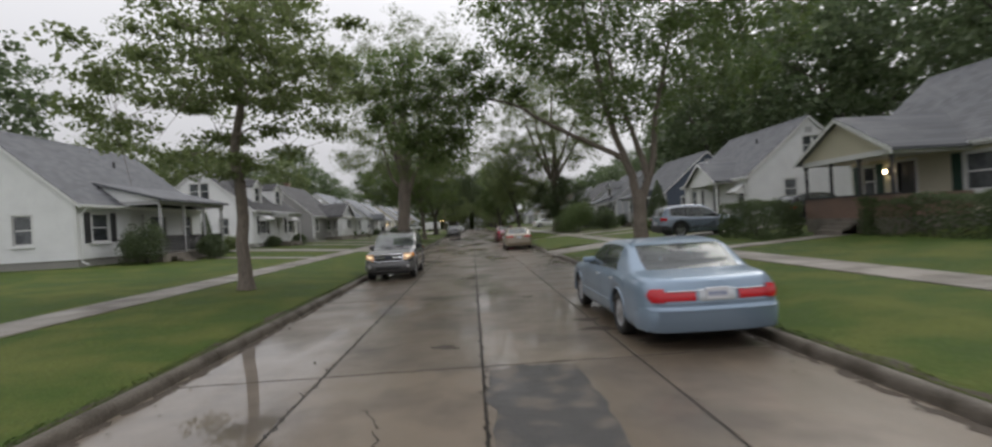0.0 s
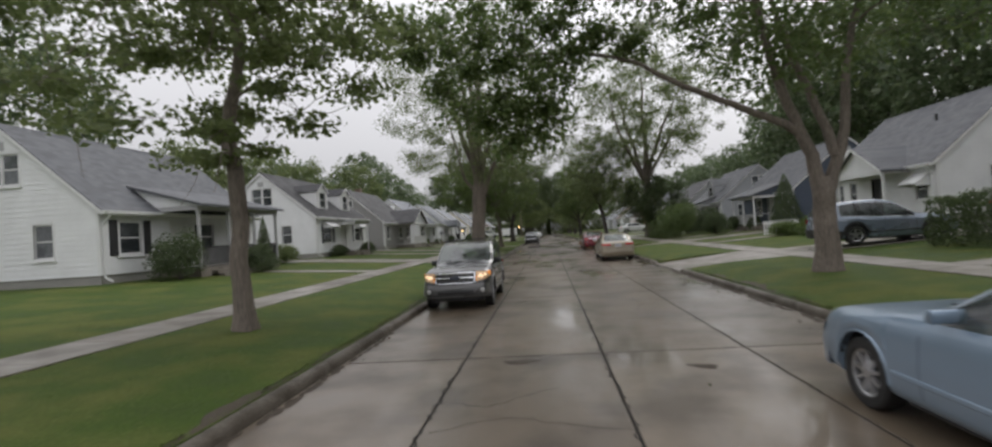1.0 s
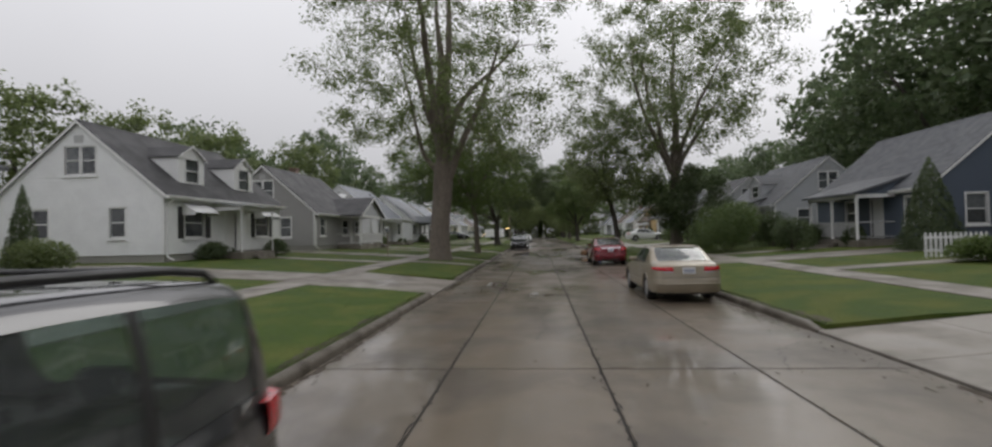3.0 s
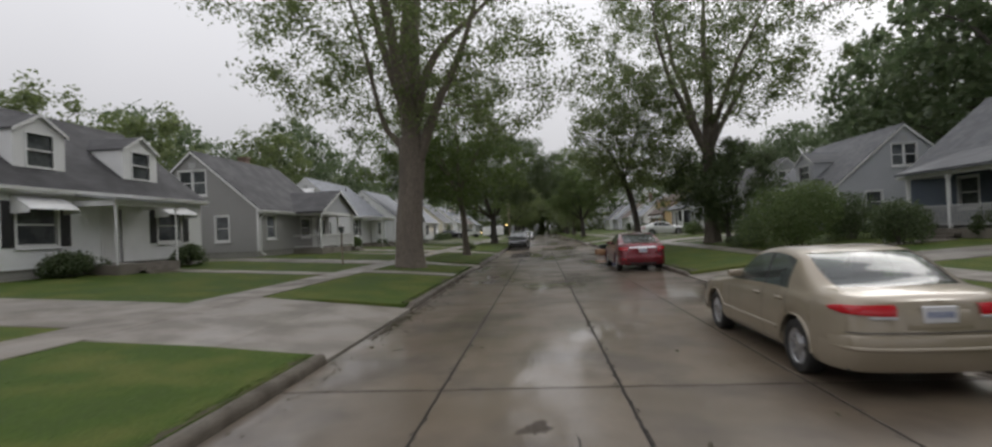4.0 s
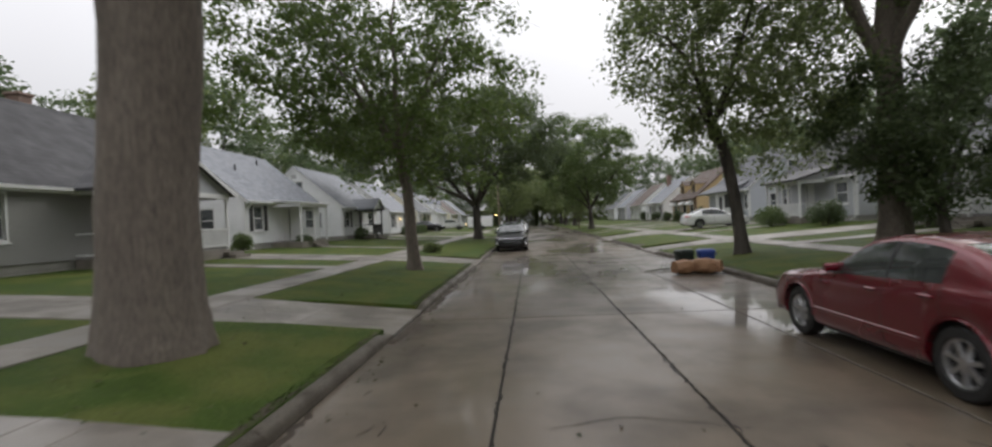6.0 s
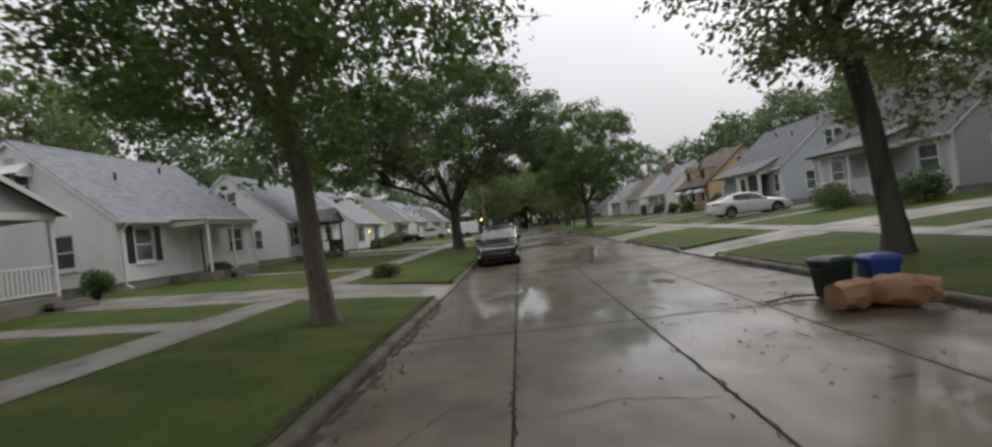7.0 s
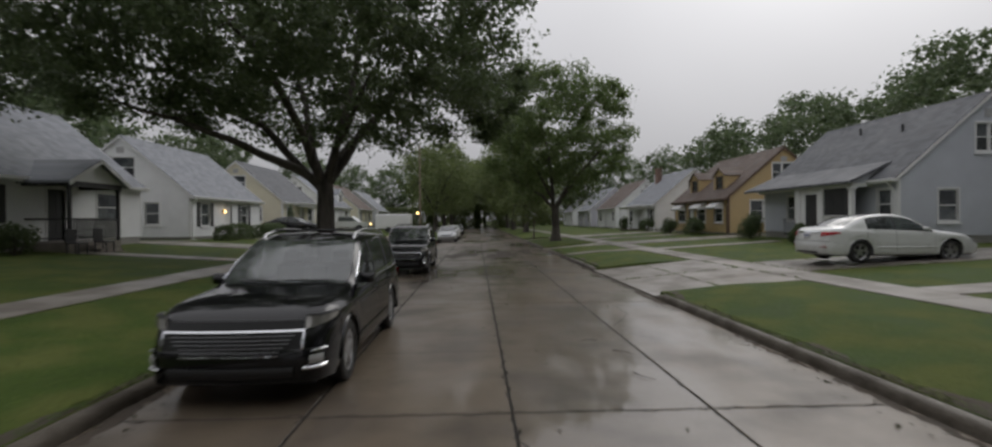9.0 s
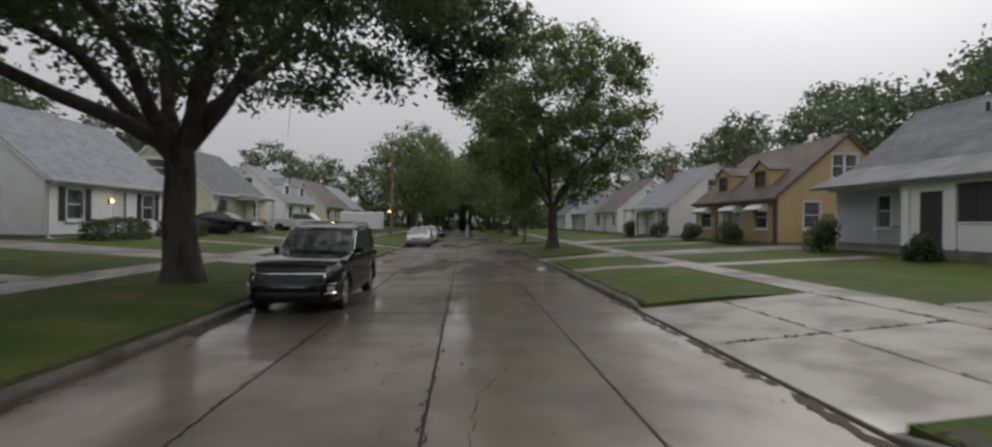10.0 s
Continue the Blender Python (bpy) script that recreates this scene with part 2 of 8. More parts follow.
SIDING_PALE = banded("pale_blue_grey_siding", (0.5, 0.52, 0.56), 0.15, depth=0.12)
SIDING_BLUE = banded("slate_blue_siding", (0.085, 0.105, 0.14), 0.13, depth=0.12)
SIDING_CREAM = banded("cream_siding", (0.62, 0.58, 0.45), 0.2, depth=0.12)
SIDING_OCHRE = banded("ochre_siding", (0.5, 0.37, 0.19), 0.2, depth=0.12)
SIDING_LILAC = banded("lilac_siding", (0.5, 0.49, 0.56), 0.15, depth=0.4)
ROOF_GREY = banded("grey_shingles", (0.1, 0.104, 0.112), 0.14, rough=0.7, depth=0.5, vary=0.18, offset=True)
ROOF_DARK = banded("charcoal_shingles", (0.034, 0.033, 0.035), 0.14, rough=0.7, depth=0.5, vary=0.2, offset=True)
ROOF_BLUE = banded("pale_blue_grey_shingles", (0.19, 0.2, 0.22), 0.14, rough=0.65, depth=0.5, vary=0.15, offset=True)
ROOF_BROWN = banded("brown_shingles", (0.1, 0.07, 0.055), 0.14, rough=0.7, depth=0.5, vary=0.2, offset=True)
BLOCK = banded("foundation_block", (0.3, 0.29, 0.27), 0.2, depth=0.6, vary=0.2)
BRICK = banded("porch_brick", (0.2, 0.13, 0.1), 0.075, depth=0.7, vary=0.3)
TRIM = material("white_paint", (0.72, 0.72, 0.715), rough=0.4, vary=0.06, scale=2, fine=30, bump=0.04)
TRIM_GREY = material("grey_paint", (0.4, 0.4, 0.4), rough=0.45, vary=0.1, scale=2, fine=30, bump=0.05)
SHUTTER = material("dark_green_paint", (0.012, 0.045, 0.03), rough=0.5, vary=0.15, scale=3, fine=30, bump=0.1)
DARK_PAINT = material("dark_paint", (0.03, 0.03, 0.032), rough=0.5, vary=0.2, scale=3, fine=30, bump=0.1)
METAL = plain("aluminium", (0.55, 0.56, 0.57), 0.35, 1.0)
PANE = material("window_pane", (0.1, 0.108, 0.112), rough=0.05, spec=0.7, vary=0.35, scale=1.5, fine=8, bump=0.0, alt=(0.04, 0.045, 0.05), rough_vary=0.02, per_object=0.55)
CAR_GLASS = tinted_glass("tinted_car_glass", (0.3, 0.32, 0.32), 0.04, 0.07)
CAR_SCREEN = tinted_glass("wet_windscreen", (0.5, 0.57, 0.56), 0.12, 0.1)
CAR_GLASS_GREEN = tinted_glass("green_car_glass", (0.5, 0.6, 0.57), 0.05, 0.08)
TYRE = material("tyre_rubber", (0.018, 0.018, 0.018), rough=0.6, vary=0.2, scale=6, fine=60, bump=0.2)
RIM = plain("alloy_rim", (0.5, 0.5, 0.51), 0.28, 0.9)
CHROME = plain("chrome", (0.75, 0.76, 0.78), 0.08, 1.0)
BLACK_PLASTIC = material("black_plastic", (0.02, 0.02, 0.021), rough=0.5, vary=0.2, scale=5, fine=60, bump=0.1)
GREY_PLASTIC = material("grey_plastic", (0.14, 0.14, 0.145), rough=0.45, vary=0.15, scale=5, fine=60, bump=0.1)
RED_LENS = plain("red_lens", (0.46, 0.003, 0.012), 0.15, coat=0.4)
CLEAR_LENS = plain("clear_lens", (0.4, 0.4, 0.39), 0.1, coat=1.0)
HEAD_LENS = plain("headlamp_lens", (0.34, 0.33, 0.31), 0.12, 0.5, coat=1.0)
WARM_LENS = plain("warm_lens", (0.62, 0.4, 0.22), 0.14, 0.5, coat=1.0, emit=0.12)
AMBER_LENS = plain("lit_amber_lens", (0.72, 0.24, 0.03), 0.08, coat=1.0, emit=0.45)
LAMP_LIT = plain("lit_headlamp", (1.0, 0.74, 0.46), 0.2, coat=1.0, emit=0.6)
PLATE = plain("plate_white", (0.6, 0.6, 0.62), 0.4)
PLATE_INK = plain("plate_ink", (0.16, 0.2, 0.34), 0.5)
LAMP_GLOW = plain("porch_lamp_glow", (1.0, 0.62, 0.22), 0.4, emit=9.0)
LAMP_WARM = plain("porch_bulb_glow", (1.0, 0.8, 0.5), 0.4, emit=14.0)
BIN_BLUE = material("blue_plastic", (0.02, 0.05, 0.22), rough=0.45, vary=0.12, scale=4, fine=40, bump=0.06)
BIN_GREEN = material("dark_green_plastic", (0.015, 0.025, 0.02), rough=0.5, vary=0.15, scale=4, fine=40, bump=0.08)
PAPER = material("wet_brown_paper", (0.3, 0.165, 0.085), rough=0.6, vary=0.25, scale=5, fine=30, bump=0.5, alt=(0.2, 0.1, 0.05))
WOOD = material("weathered_wood", (0.2, 0.16, 0.12), rough=0.75, vary=0.25, scale=3, fine=40, bump=0.4)
LITTER = leaf_material("fallen_leaves", (0.075, 0.055, 0.03), (0.05, 0.065, 0.025))


def paint(name, base, metal=0.35, rough=0.28, coat=1.0):
    m = material(name, base, rough=rough, metal=metal, vary=0.05, scale=1.5, fine=120, bump=0.0, coat=coat, rough_vary=0.04)
    return m


# ---- mesh helpers ----


class Geo:
    """Vertices and faces gathered for one mesh."""

    def __init__(self):
        self.v, self.f = [], []

    def add(self, vs, fs):
        n = len(self.v)
        self.v += [tuple(p) for p in vs]
        self.f += [tuple(i + n for i in face) for face in fs]
        return self

    def box(self, x0, x1, y0, y1, z0, z1):
        return self.add([(x0, y0, z0), (x1, y0, z0), (x1, y1, z0), (x0, y1, z0), (x0, y0, z1), (x1, y0, z1), (x1, y1, z1), (x0, y1, z1)],
                        [(0, 3, 2, 1), (4, 5, 6, 7), (0, 1, 5, 4), (1, 2, 6, 5), (2, 3, 7, 6), (3, 0, 4, 7)])

    def cbox(self, x0, x1, y0, y1, z0, z1, c=0.02):
        """A box with chamfered edges."""
        x0, x1, y0, y1, z0, z1 = min(x0, x1), max(x0, x1), min(y0, y1), max(y0, y1), min(z0, z1), max(z0, z1)
        c = min(c, (x1 - x0) / 3, (y1 - y0) / 3, (z1 - z0) / 3)
        rings = []
        for z, i in ((z0, c), (z0 + c, 0), (z1 - c, 0), (z1, c)):
            rings.append([(x0 + i + c, y0 + i, z), (x1 - i - c, y0 + i, z), (x1 - i, y0 + i + c, z), (x1 - i, y1 - i - c, z),
                          (x1 - i - c, y1 - i, z), (x0 + i + c, y1 - i, z), (x0 + i, y1 - i - c, z), (x0 + i, y0 + i + c, z)])
        return self.loft(rings, caps=True)

    def prism(self, pts, axis, a0, a1):
        """A polygon of 2D points pushed along an axis from a0 to a1 (the 2D points are the two other axes in order)."""
        def at(p, a):
            q = list(p)
            q.insert(axis, a)
            return tuple(q)
        n = len(pts)
        return self.add([at(p, a0) for p in pts] + [at(p, a1) for p in pts],
                        [tuple(range(n)), tuple(range(2 * n - 1, n - 1, -1))] + [(i, (i + 1) % n, n + (i + 1) % n, n + i) for i in range(n)])

    def loft(self, rings, caps=False, closed=True):
        n, k = len(rings[0]), len(rings)
        vs = [p for r in rings for p in r]
        fs = []
        for j in range(k - 1):
            for i in range(n if closed else n - 1):
                fs.append((j * n + i, j * n + (i + 1) % n, (j + 1) * n + (i + 1) % n, (j + 1) * n + i))
        if caps:
            fs += [tuple(range(n - 1, -1, -1)), tuple((k - 1) * n + i for i in range(n))]
        return self.add(vs, fs)

    def tube(self, pts, radii, n=8, caps=True):
        pts = [Vector(p) for p in pts]
        if not isinstance(radii, (list, tuple)):
            radii = [radii] * len(pts)
        rings = []
        side = None
        for i, p in enumerate(pts):
            d = (pts[min(i + 1, len(pts) - 1)] - pts[max(i - 1, 0)]).normalized()
            if side is None:
                side = d.orthogonal().normalized()
            side = (side - d * side.dot(d)).normalized()
            up = d.cross(side)
            rings.append([tuple(p + (side * math.cos(a) + up * math.sin(a)) * radii[i]) for a in (2 * math.pi * j / n for j in range(n))])
        return self.loft(rings, caps=caps)

    def mesh(self, name, mat, smooth=None):
        me = bpy.data.meshes.new(name)
        me.from_pydata(self.v, [], self.f)
        bm = bmesh.new()
        bm.from_mesh(me)
        bmesh.ops.remove_doubles(bm, verts=bm.verts, dist=0.0002)
        bmesh.ops.recalc_face_normals(bm, faces=bm.faces)
        bm.to_mesh(me)
        bm.free()
        if smooth is not None:
            me.shade_smooth()
            me.set_sharp_from_angle(angle=radians(smooth))
        if mat:
            me.materials.append(mat)
        return me


def part(name, geo, mat, parent, label="", smooth=None):
    ob = new(name, geo.mesh(name, mat, smooth))
    ob.parent = parent
    if label:
        tagged(ob, label)
    return ob


def thing(name, at, label, category, group="", turn=0.0, kind=""):
    ob = new(name)
    ob.empty_display_size = 0.2
    ob.matrix_world = pose(*at, 0, 0, turn)
    return tagged(ob, label, category, group, kind)


def lone(name, geo, mat, label, category, group="", kind="", smooth=None, at=(0, 0, 0), turn=0.0):
    """A thing or a piece of the setting that is one mesh."""
    ob = new(name, geo.mesh(name, mat, smooth))
    ob.matrix_world = pose(*at, 0, 0, turn)
    return tagged(ob, label, category, group, kind)


# ---- the lie of the land ----
SLAB_PITCH, SLAB_START = 6.82, 6.7
LEFT_APRONS = [(35.4, 40.4), (53.2, 55.6), (66.2, 69.6), (96.0, 99.0), (112.0, 115.0)]
RIGHT_APRONS = [(25.2, 29.6), (43.2, 46.0), (69.2, 72.4), (82.4, 89.0), (101.5, 104.2), (116.0, 119.0)]
LAND = [(4.03, -0.3), (4.2, -0.3), (4.22, 0.125), (6.0, 0.30), (7.9, 0.42), (9.1, 0.45), (13.0, 0.68), (17.0, 0.92), (30.0, 1.0), (420.0, 1.0)]


def land_z(x, y=0.0):
    a = abs(x)
    k = 1.0 if x < 0 else 0.88
    for (a0, z0), (a1, z1) in zip(LAND, LAND[1:]):
        if a <= a1:
            f = max(0.0, (a - a0) / (a1 - a0))
            return (z0 + (z1 - z0) * f) * (k if z1 > 0.4 else 1.0)
    return 1.0 * k


def apron_z(x):
    return 0.03 + (land_z(math.copysign(7.9, x)) + 0.02 - 0.03) * (abs(x) - 4.03) / (7.9 - 4.03)


ys = sorted({-60.0, 700.0, *(float(v) for v in range(-20, 160, 10)), *(e + d for a in LEFT_APRONS + RIGHT_APRONS for e in a for d in (-0.01, 0.01)), 200.0, 300.0, 450.0})
xs = [-420, -120, -60, -30, -17, -13, -9.1, -7.9, -6, -4.22, -4.2, -4.03, 4.03, 4.2, 4.22, 6, 7.9, 9.1, 13, 17, 30, 60, 120, 420]
g = Geo()
for y in ys:
    for x in xs:
        z = land_z(x)
        aprons = LEFT_APRONS if x < 0 else RIGHT_APRONS
        if abs(x) <= 7.9 and any(a < y < b for a, b in aprons):
            z = min(z, apron_z(x) - 0.06)
        if abs(x) <= 4.21:
            z = -0.3
        g.v.append((x, y, z))
n = len(xs)
g.f = [(j * n + i, j * n + i + 1, (j + 1) * n + i + 1, (j + 1) * n + i) for j in range(len(ys) - 1) for i in range(n - 1)]
lone("ground", g, LAWN, "mown green lawns on both sides of the street", "lawn", kind="structure")

# ---- the road: four rows of concrete slabs with tarred joints ----
road = tagged(new("road"), "wet brown-grey concrete street with tarred joints", "road", kind="structure")
EDGES = [-4.03, -2.06, 0.0, 2.04, 4.03]
Y_FIRST, Y_LAST = SLAB_START - 4 * SLAB_PITCH, SLAB_START + 19 * SLAB_PITCH
part("joint_tar", Geo().box(-4.03, 4.03, Y_FIRST - 20, 420, -0.3, -0.006), TAR, road, "black tar in the joints")
part("far_road", Geo().box(-4.03, 4.03, Y_LAST, 420, -0.2, 0.0), CONCRETE, road)
part("near_road", Geo().box(-4.03, 4.03, -60, Y_FIRST, -0.2, 0.0), CONCRETE, road)


# ---- walks, aprons and drives, slab by slab ----
def sloped_slab(name, parent, x0, x1, y0, y1, z0, z1, mat=WALK):
    gap = 0.006
    x0, x1 = x0 + math.copysign(gap, x1 - x0), x1 - math.copysign(gap, x1 - x0)
    y0, y1 = y0 + gap, y1 - gap
    c = 0.012
    gg = Geo()
    sgn = math.copysign(c, x1 - x0)
    ring = lambda i, dz: [(x0 + i * sgn / c, y0 + i, z0 + dz), (x1 - i * sgn / c, y0 + i, z1 + dz), (x1 - i * sgn / c, y1 - i, z1 + dz), (x0 + i * sgn / c, y1 - i, z0 + dz)]
    gg.loft([ring(0, -0.12), ring(0, -c), ring(c, 0)], caps=True)
    return part(name, gg, mat, parent)


def slab_run(name, stations, y0, y1, pieces, label, lift=0.025, height=None):
    """A paved strip across the lawn between y0 and y1, broken at the stations in x."""
    top = tagged(new(name), label, "pavement", kind="structure")
    zz = height or (lambda x: land_z(x) + lift)
    for a, b in zip(stations, stations[1:]):
        for k in range(pieces):
            sloped_slab("slab", top, a, b, y0 + (y1 - y0) * k / pieces, y0 + (y1 - y0) * (k + 1) / pieces, zz(a), zz(b))
    return top


for side, aprons in ((-1, LEFT_APRONS), (1, RIGHT_APRONS)):
    name = "pavement_left" if side < 0 else "pavement_right"
    walk_way = tagged(new(name), "pale concrete pavement slabs between lawns", "pavement", kind="structure")
    step = 1.55
    for k in range(-4, 92):
        y = k * step
        sloped_slab("slab", walk_way, side * 7.9, side * 9.1, y, y + step, land_z(side * 7.9) + 0.025, land_z(side * 9.1) + 0.025)
    part("far_slab", Geo().add([(side * 7.9, 92 * step, land_z(side * 7.9) + 0.02), (side * 9.1, 92 * step, land_z(side * 9.1) + 0.02), (side * 9.1, 400, land_z(side * 9.1) + 0.02), (side * 7.9, 400, land_z(side * 7.9) + 0.02)], [(0, 1, 2, 3)]), WALK, walk_way)
    # kerb in lengths, left out where drives cross it
    kerb = tagged(new("kerb_left" if side < 0 else "kerb_right"), "worn wet concrete kerb with a rounded top", "kerb", kind="structure")
    cuts = [-60.0] + [e for a in aprons for e in a] + [400.0]
    for a, b in zip(cuts[::2], cuts[1::2]):
        count = max(1, min(14, round((b - a) / 4.5)))
        for k in range(count):
            p, q = a + (b - a) * k / count + 0.006, a + (b - a) * (k + 1) / count - 0.006
            s = side
            prof = [(s * 4.03, -0.25), (s * 4.04, 0.05), (s * 4.06, 0.10), (s * 4.09, 0.125), (s * 4.13, 0.135), (s * 4.17, 0.135), (s * 4.205, 0.125), (s * 4.23, 0.10), (s * 4.235, -0.25)]
            rings = []
            for y, drop in ((p, 0.0), (p + 0.5, 0.0), (q - 0.5, 0.0), (q, 0.0)) if q - p > 1.2 else ((p, 0.0), (q, 0.0)):
                low = min(1.0, (y - a + 0.05) / 0.5, (b - y + 0.05) / 0.5) if -50 < a else 1.0
                rings.append([(x, y, z if z < 0 else 0.02 + (z - 0.02) * max(0.15, low)) for x, z in prof])
            gg = Geo().loft(rings, caps=True)
            part("kerb_stone", gg, KERB, kerb, smooth=50)
    # aprons between kerb and pavement, then the drive up to the house
    for a, b in aprons:
        slab_run("driveway_apron", [side * v for v in (4.06, 5.9, 7.9)], a, b, 2, "wet concrete drive apron across the verge", height=lambda x: apron_z(x))
        mid, half = (a + b) / 2, min(1.5, (b - a) / 2)
        slab_run("driveway", [side * v for v in (9.1, 11.0, 13.0, 15.0, 17.0, 21.0, 26.0)], mid - half, mid + half, 1, "concrete drive beside the house")

# narrow walks across the verge and up to the front doors
WALKS = [(-1, 29.5, 9.1, 15.0), (-1, 47.5, 9.1, 16.0), (-1, 48.4, 4.3, 7.9), (-1, 63.2, 9.1, 14.8), (-1, 76.5, 9.1, 15.2), (-1, 90.0, 9.1, 15.5), (-1, 105.6, 9.1, 16.5),
         (1, 19.0, 9.1, 14.0), (1, 38.5, 9.1, 15.0), (1, 49.5, 9.1, 15.0), (1, 66.0, 9.1, 15.0), (1, 80.0, 9.1, 15.0), (1, 96.3, 9.1, 15.5), (1, 96.3, 4.3, 7.9), (1, 110.0, 9.1, 16.0)]
for side, y, a, b in WALKS:
    count = max(2, round((b - a) / 1.3))
    stations = sorted({a, b, *(v for v in (6.0, 13.0) if a < v < b), *(a + (b - a) * k / count for k in range(1, count))})
    slab_run("front_walk", [side * v for v in stations], y - 0.5, y + 0.5, 1, "narrow pale concrete walk over the lawn")


# ---- houses: storey-and-a-half, ridge along the street ----
FRONT = 17.35
DEPTH, EAVE, RIDGE = 8.0, 2.9, 6.3


def clip(poly, outline):
    """The part of a polygon inside a convex outline (2D, anticlockwise)."""
    for (ax, ay), (bx, by) in zip(outline, outline[1:] + outline[:1]):
        out = []
        for p, q in zip(poly, poly[1:] + poly[:1]):
            sp = (bx - ax) * (p[1] - ay) - (by - ay) * (p[0] - ax)
            sq = (bx - ax) * (q[1] - ay) - (by - ay) * (q[0] - ax)
            if sp >= -1e-9:
                out.append(p)
            if (sp > 1e-9 and sq < -1e-9) or (sp < -1e-9 and sq > 1e-9):
                f = sp / (sp - sq)
                out.append((p[0] + (q[0] - p[0]) * f, p[1] + (q[1] - p[1]) * f))
        poly = out
        if len(poly) < 3:
            return []
    return poly


def wall_panel(geo, outline, holes, at, deep, board=0.0):
    """A wall with real openings: outline and holes in (a, z); at(a, z, t) gives the place t metres behind the face."""
    a_cuts = sorted({p[0] for p in outline} | {v for h in holes for v in h[:2]})
    z_cuts = sorted({p[1] for p in outline} | {v for h in holes for v in h[2:]})
    low, high = min(z_cuts), max(z_cuts)
    if board:
        # lapped boards: the foot of each stands out over the one below
        rows = [low + board * k for k in range(1, int((high - low) / board) + 1)]
        z_cuts = sorted(set(z_cuts) | {v for v in rows if all(abs(v - c) > 0.012 for c in z_cuts)})

    for a0, a1 in zip(a_cuts, a_cuts[1:]):
        for z0, z1 in zip(z_cuts, z_cuts[1:]):
            ca, cz = (a0 + a1) / 2, (z0 + z1) / 2
            if any(h[0] < ca < h[1] and h[2] < cz < h[3] for h in holes):
                continue
            poly = clip([(a0, z0), (a1, z0), (a1, z1), (a0, z1)], outline)
            if len(poly) >= 3:
                mid_z = (z0 + z1) / 2
                row = lambda z: -0.016 * max(0.0, min(1.0, 1 - ((z - low) / board - math.floor((mid_z - low) / board)))) if board else 0.0
                geo.add([at(a, z, row(z)) for a, z in poly], [tuple(range(len(poly)))])
                foot = [a for a, z in poly if abs(z - z0) < 1e-6]
                if board and len(foot) > 1 and row(z0) < -0.012:
                    a_, b_ = min(foot), max(foot)
                    geo.add([at(a_, z0, 0.0), at(b_, z0, 0.0), at(b_, z0, row(z0)), at(a_, z0, row(z0))], [(0, 1, 2, 3)])
    for a0, a1, z0, z1 in holes:
        ring = [(a0, z0), (a1, z0), (a1, z1), (a0, z1)]
        geo.add([at(a, z, 0) for a, z in ring] + [at(a, z, deep) for a, z in ring], [(i, (i + 1) % 4, 4 + (i + 1) % 4, 4 + i) for i in range(4)])


def bar(geo, at, a0, a1, z0, z1, t0, t1):
    ring = [(a0, z0), (a1, z0), (a1, z1), (a0, z1)]
    geo.add([at(a, z, t0) for a, z in ring] + [at(a, z, t1) for a, z in ring],
            [(0, 1, 2, 3), (7, 6, 5, 4)] + [(i, (i + 1) % 4, 4 + (i + 1) % 4, 4 + i) for i in range(4)])


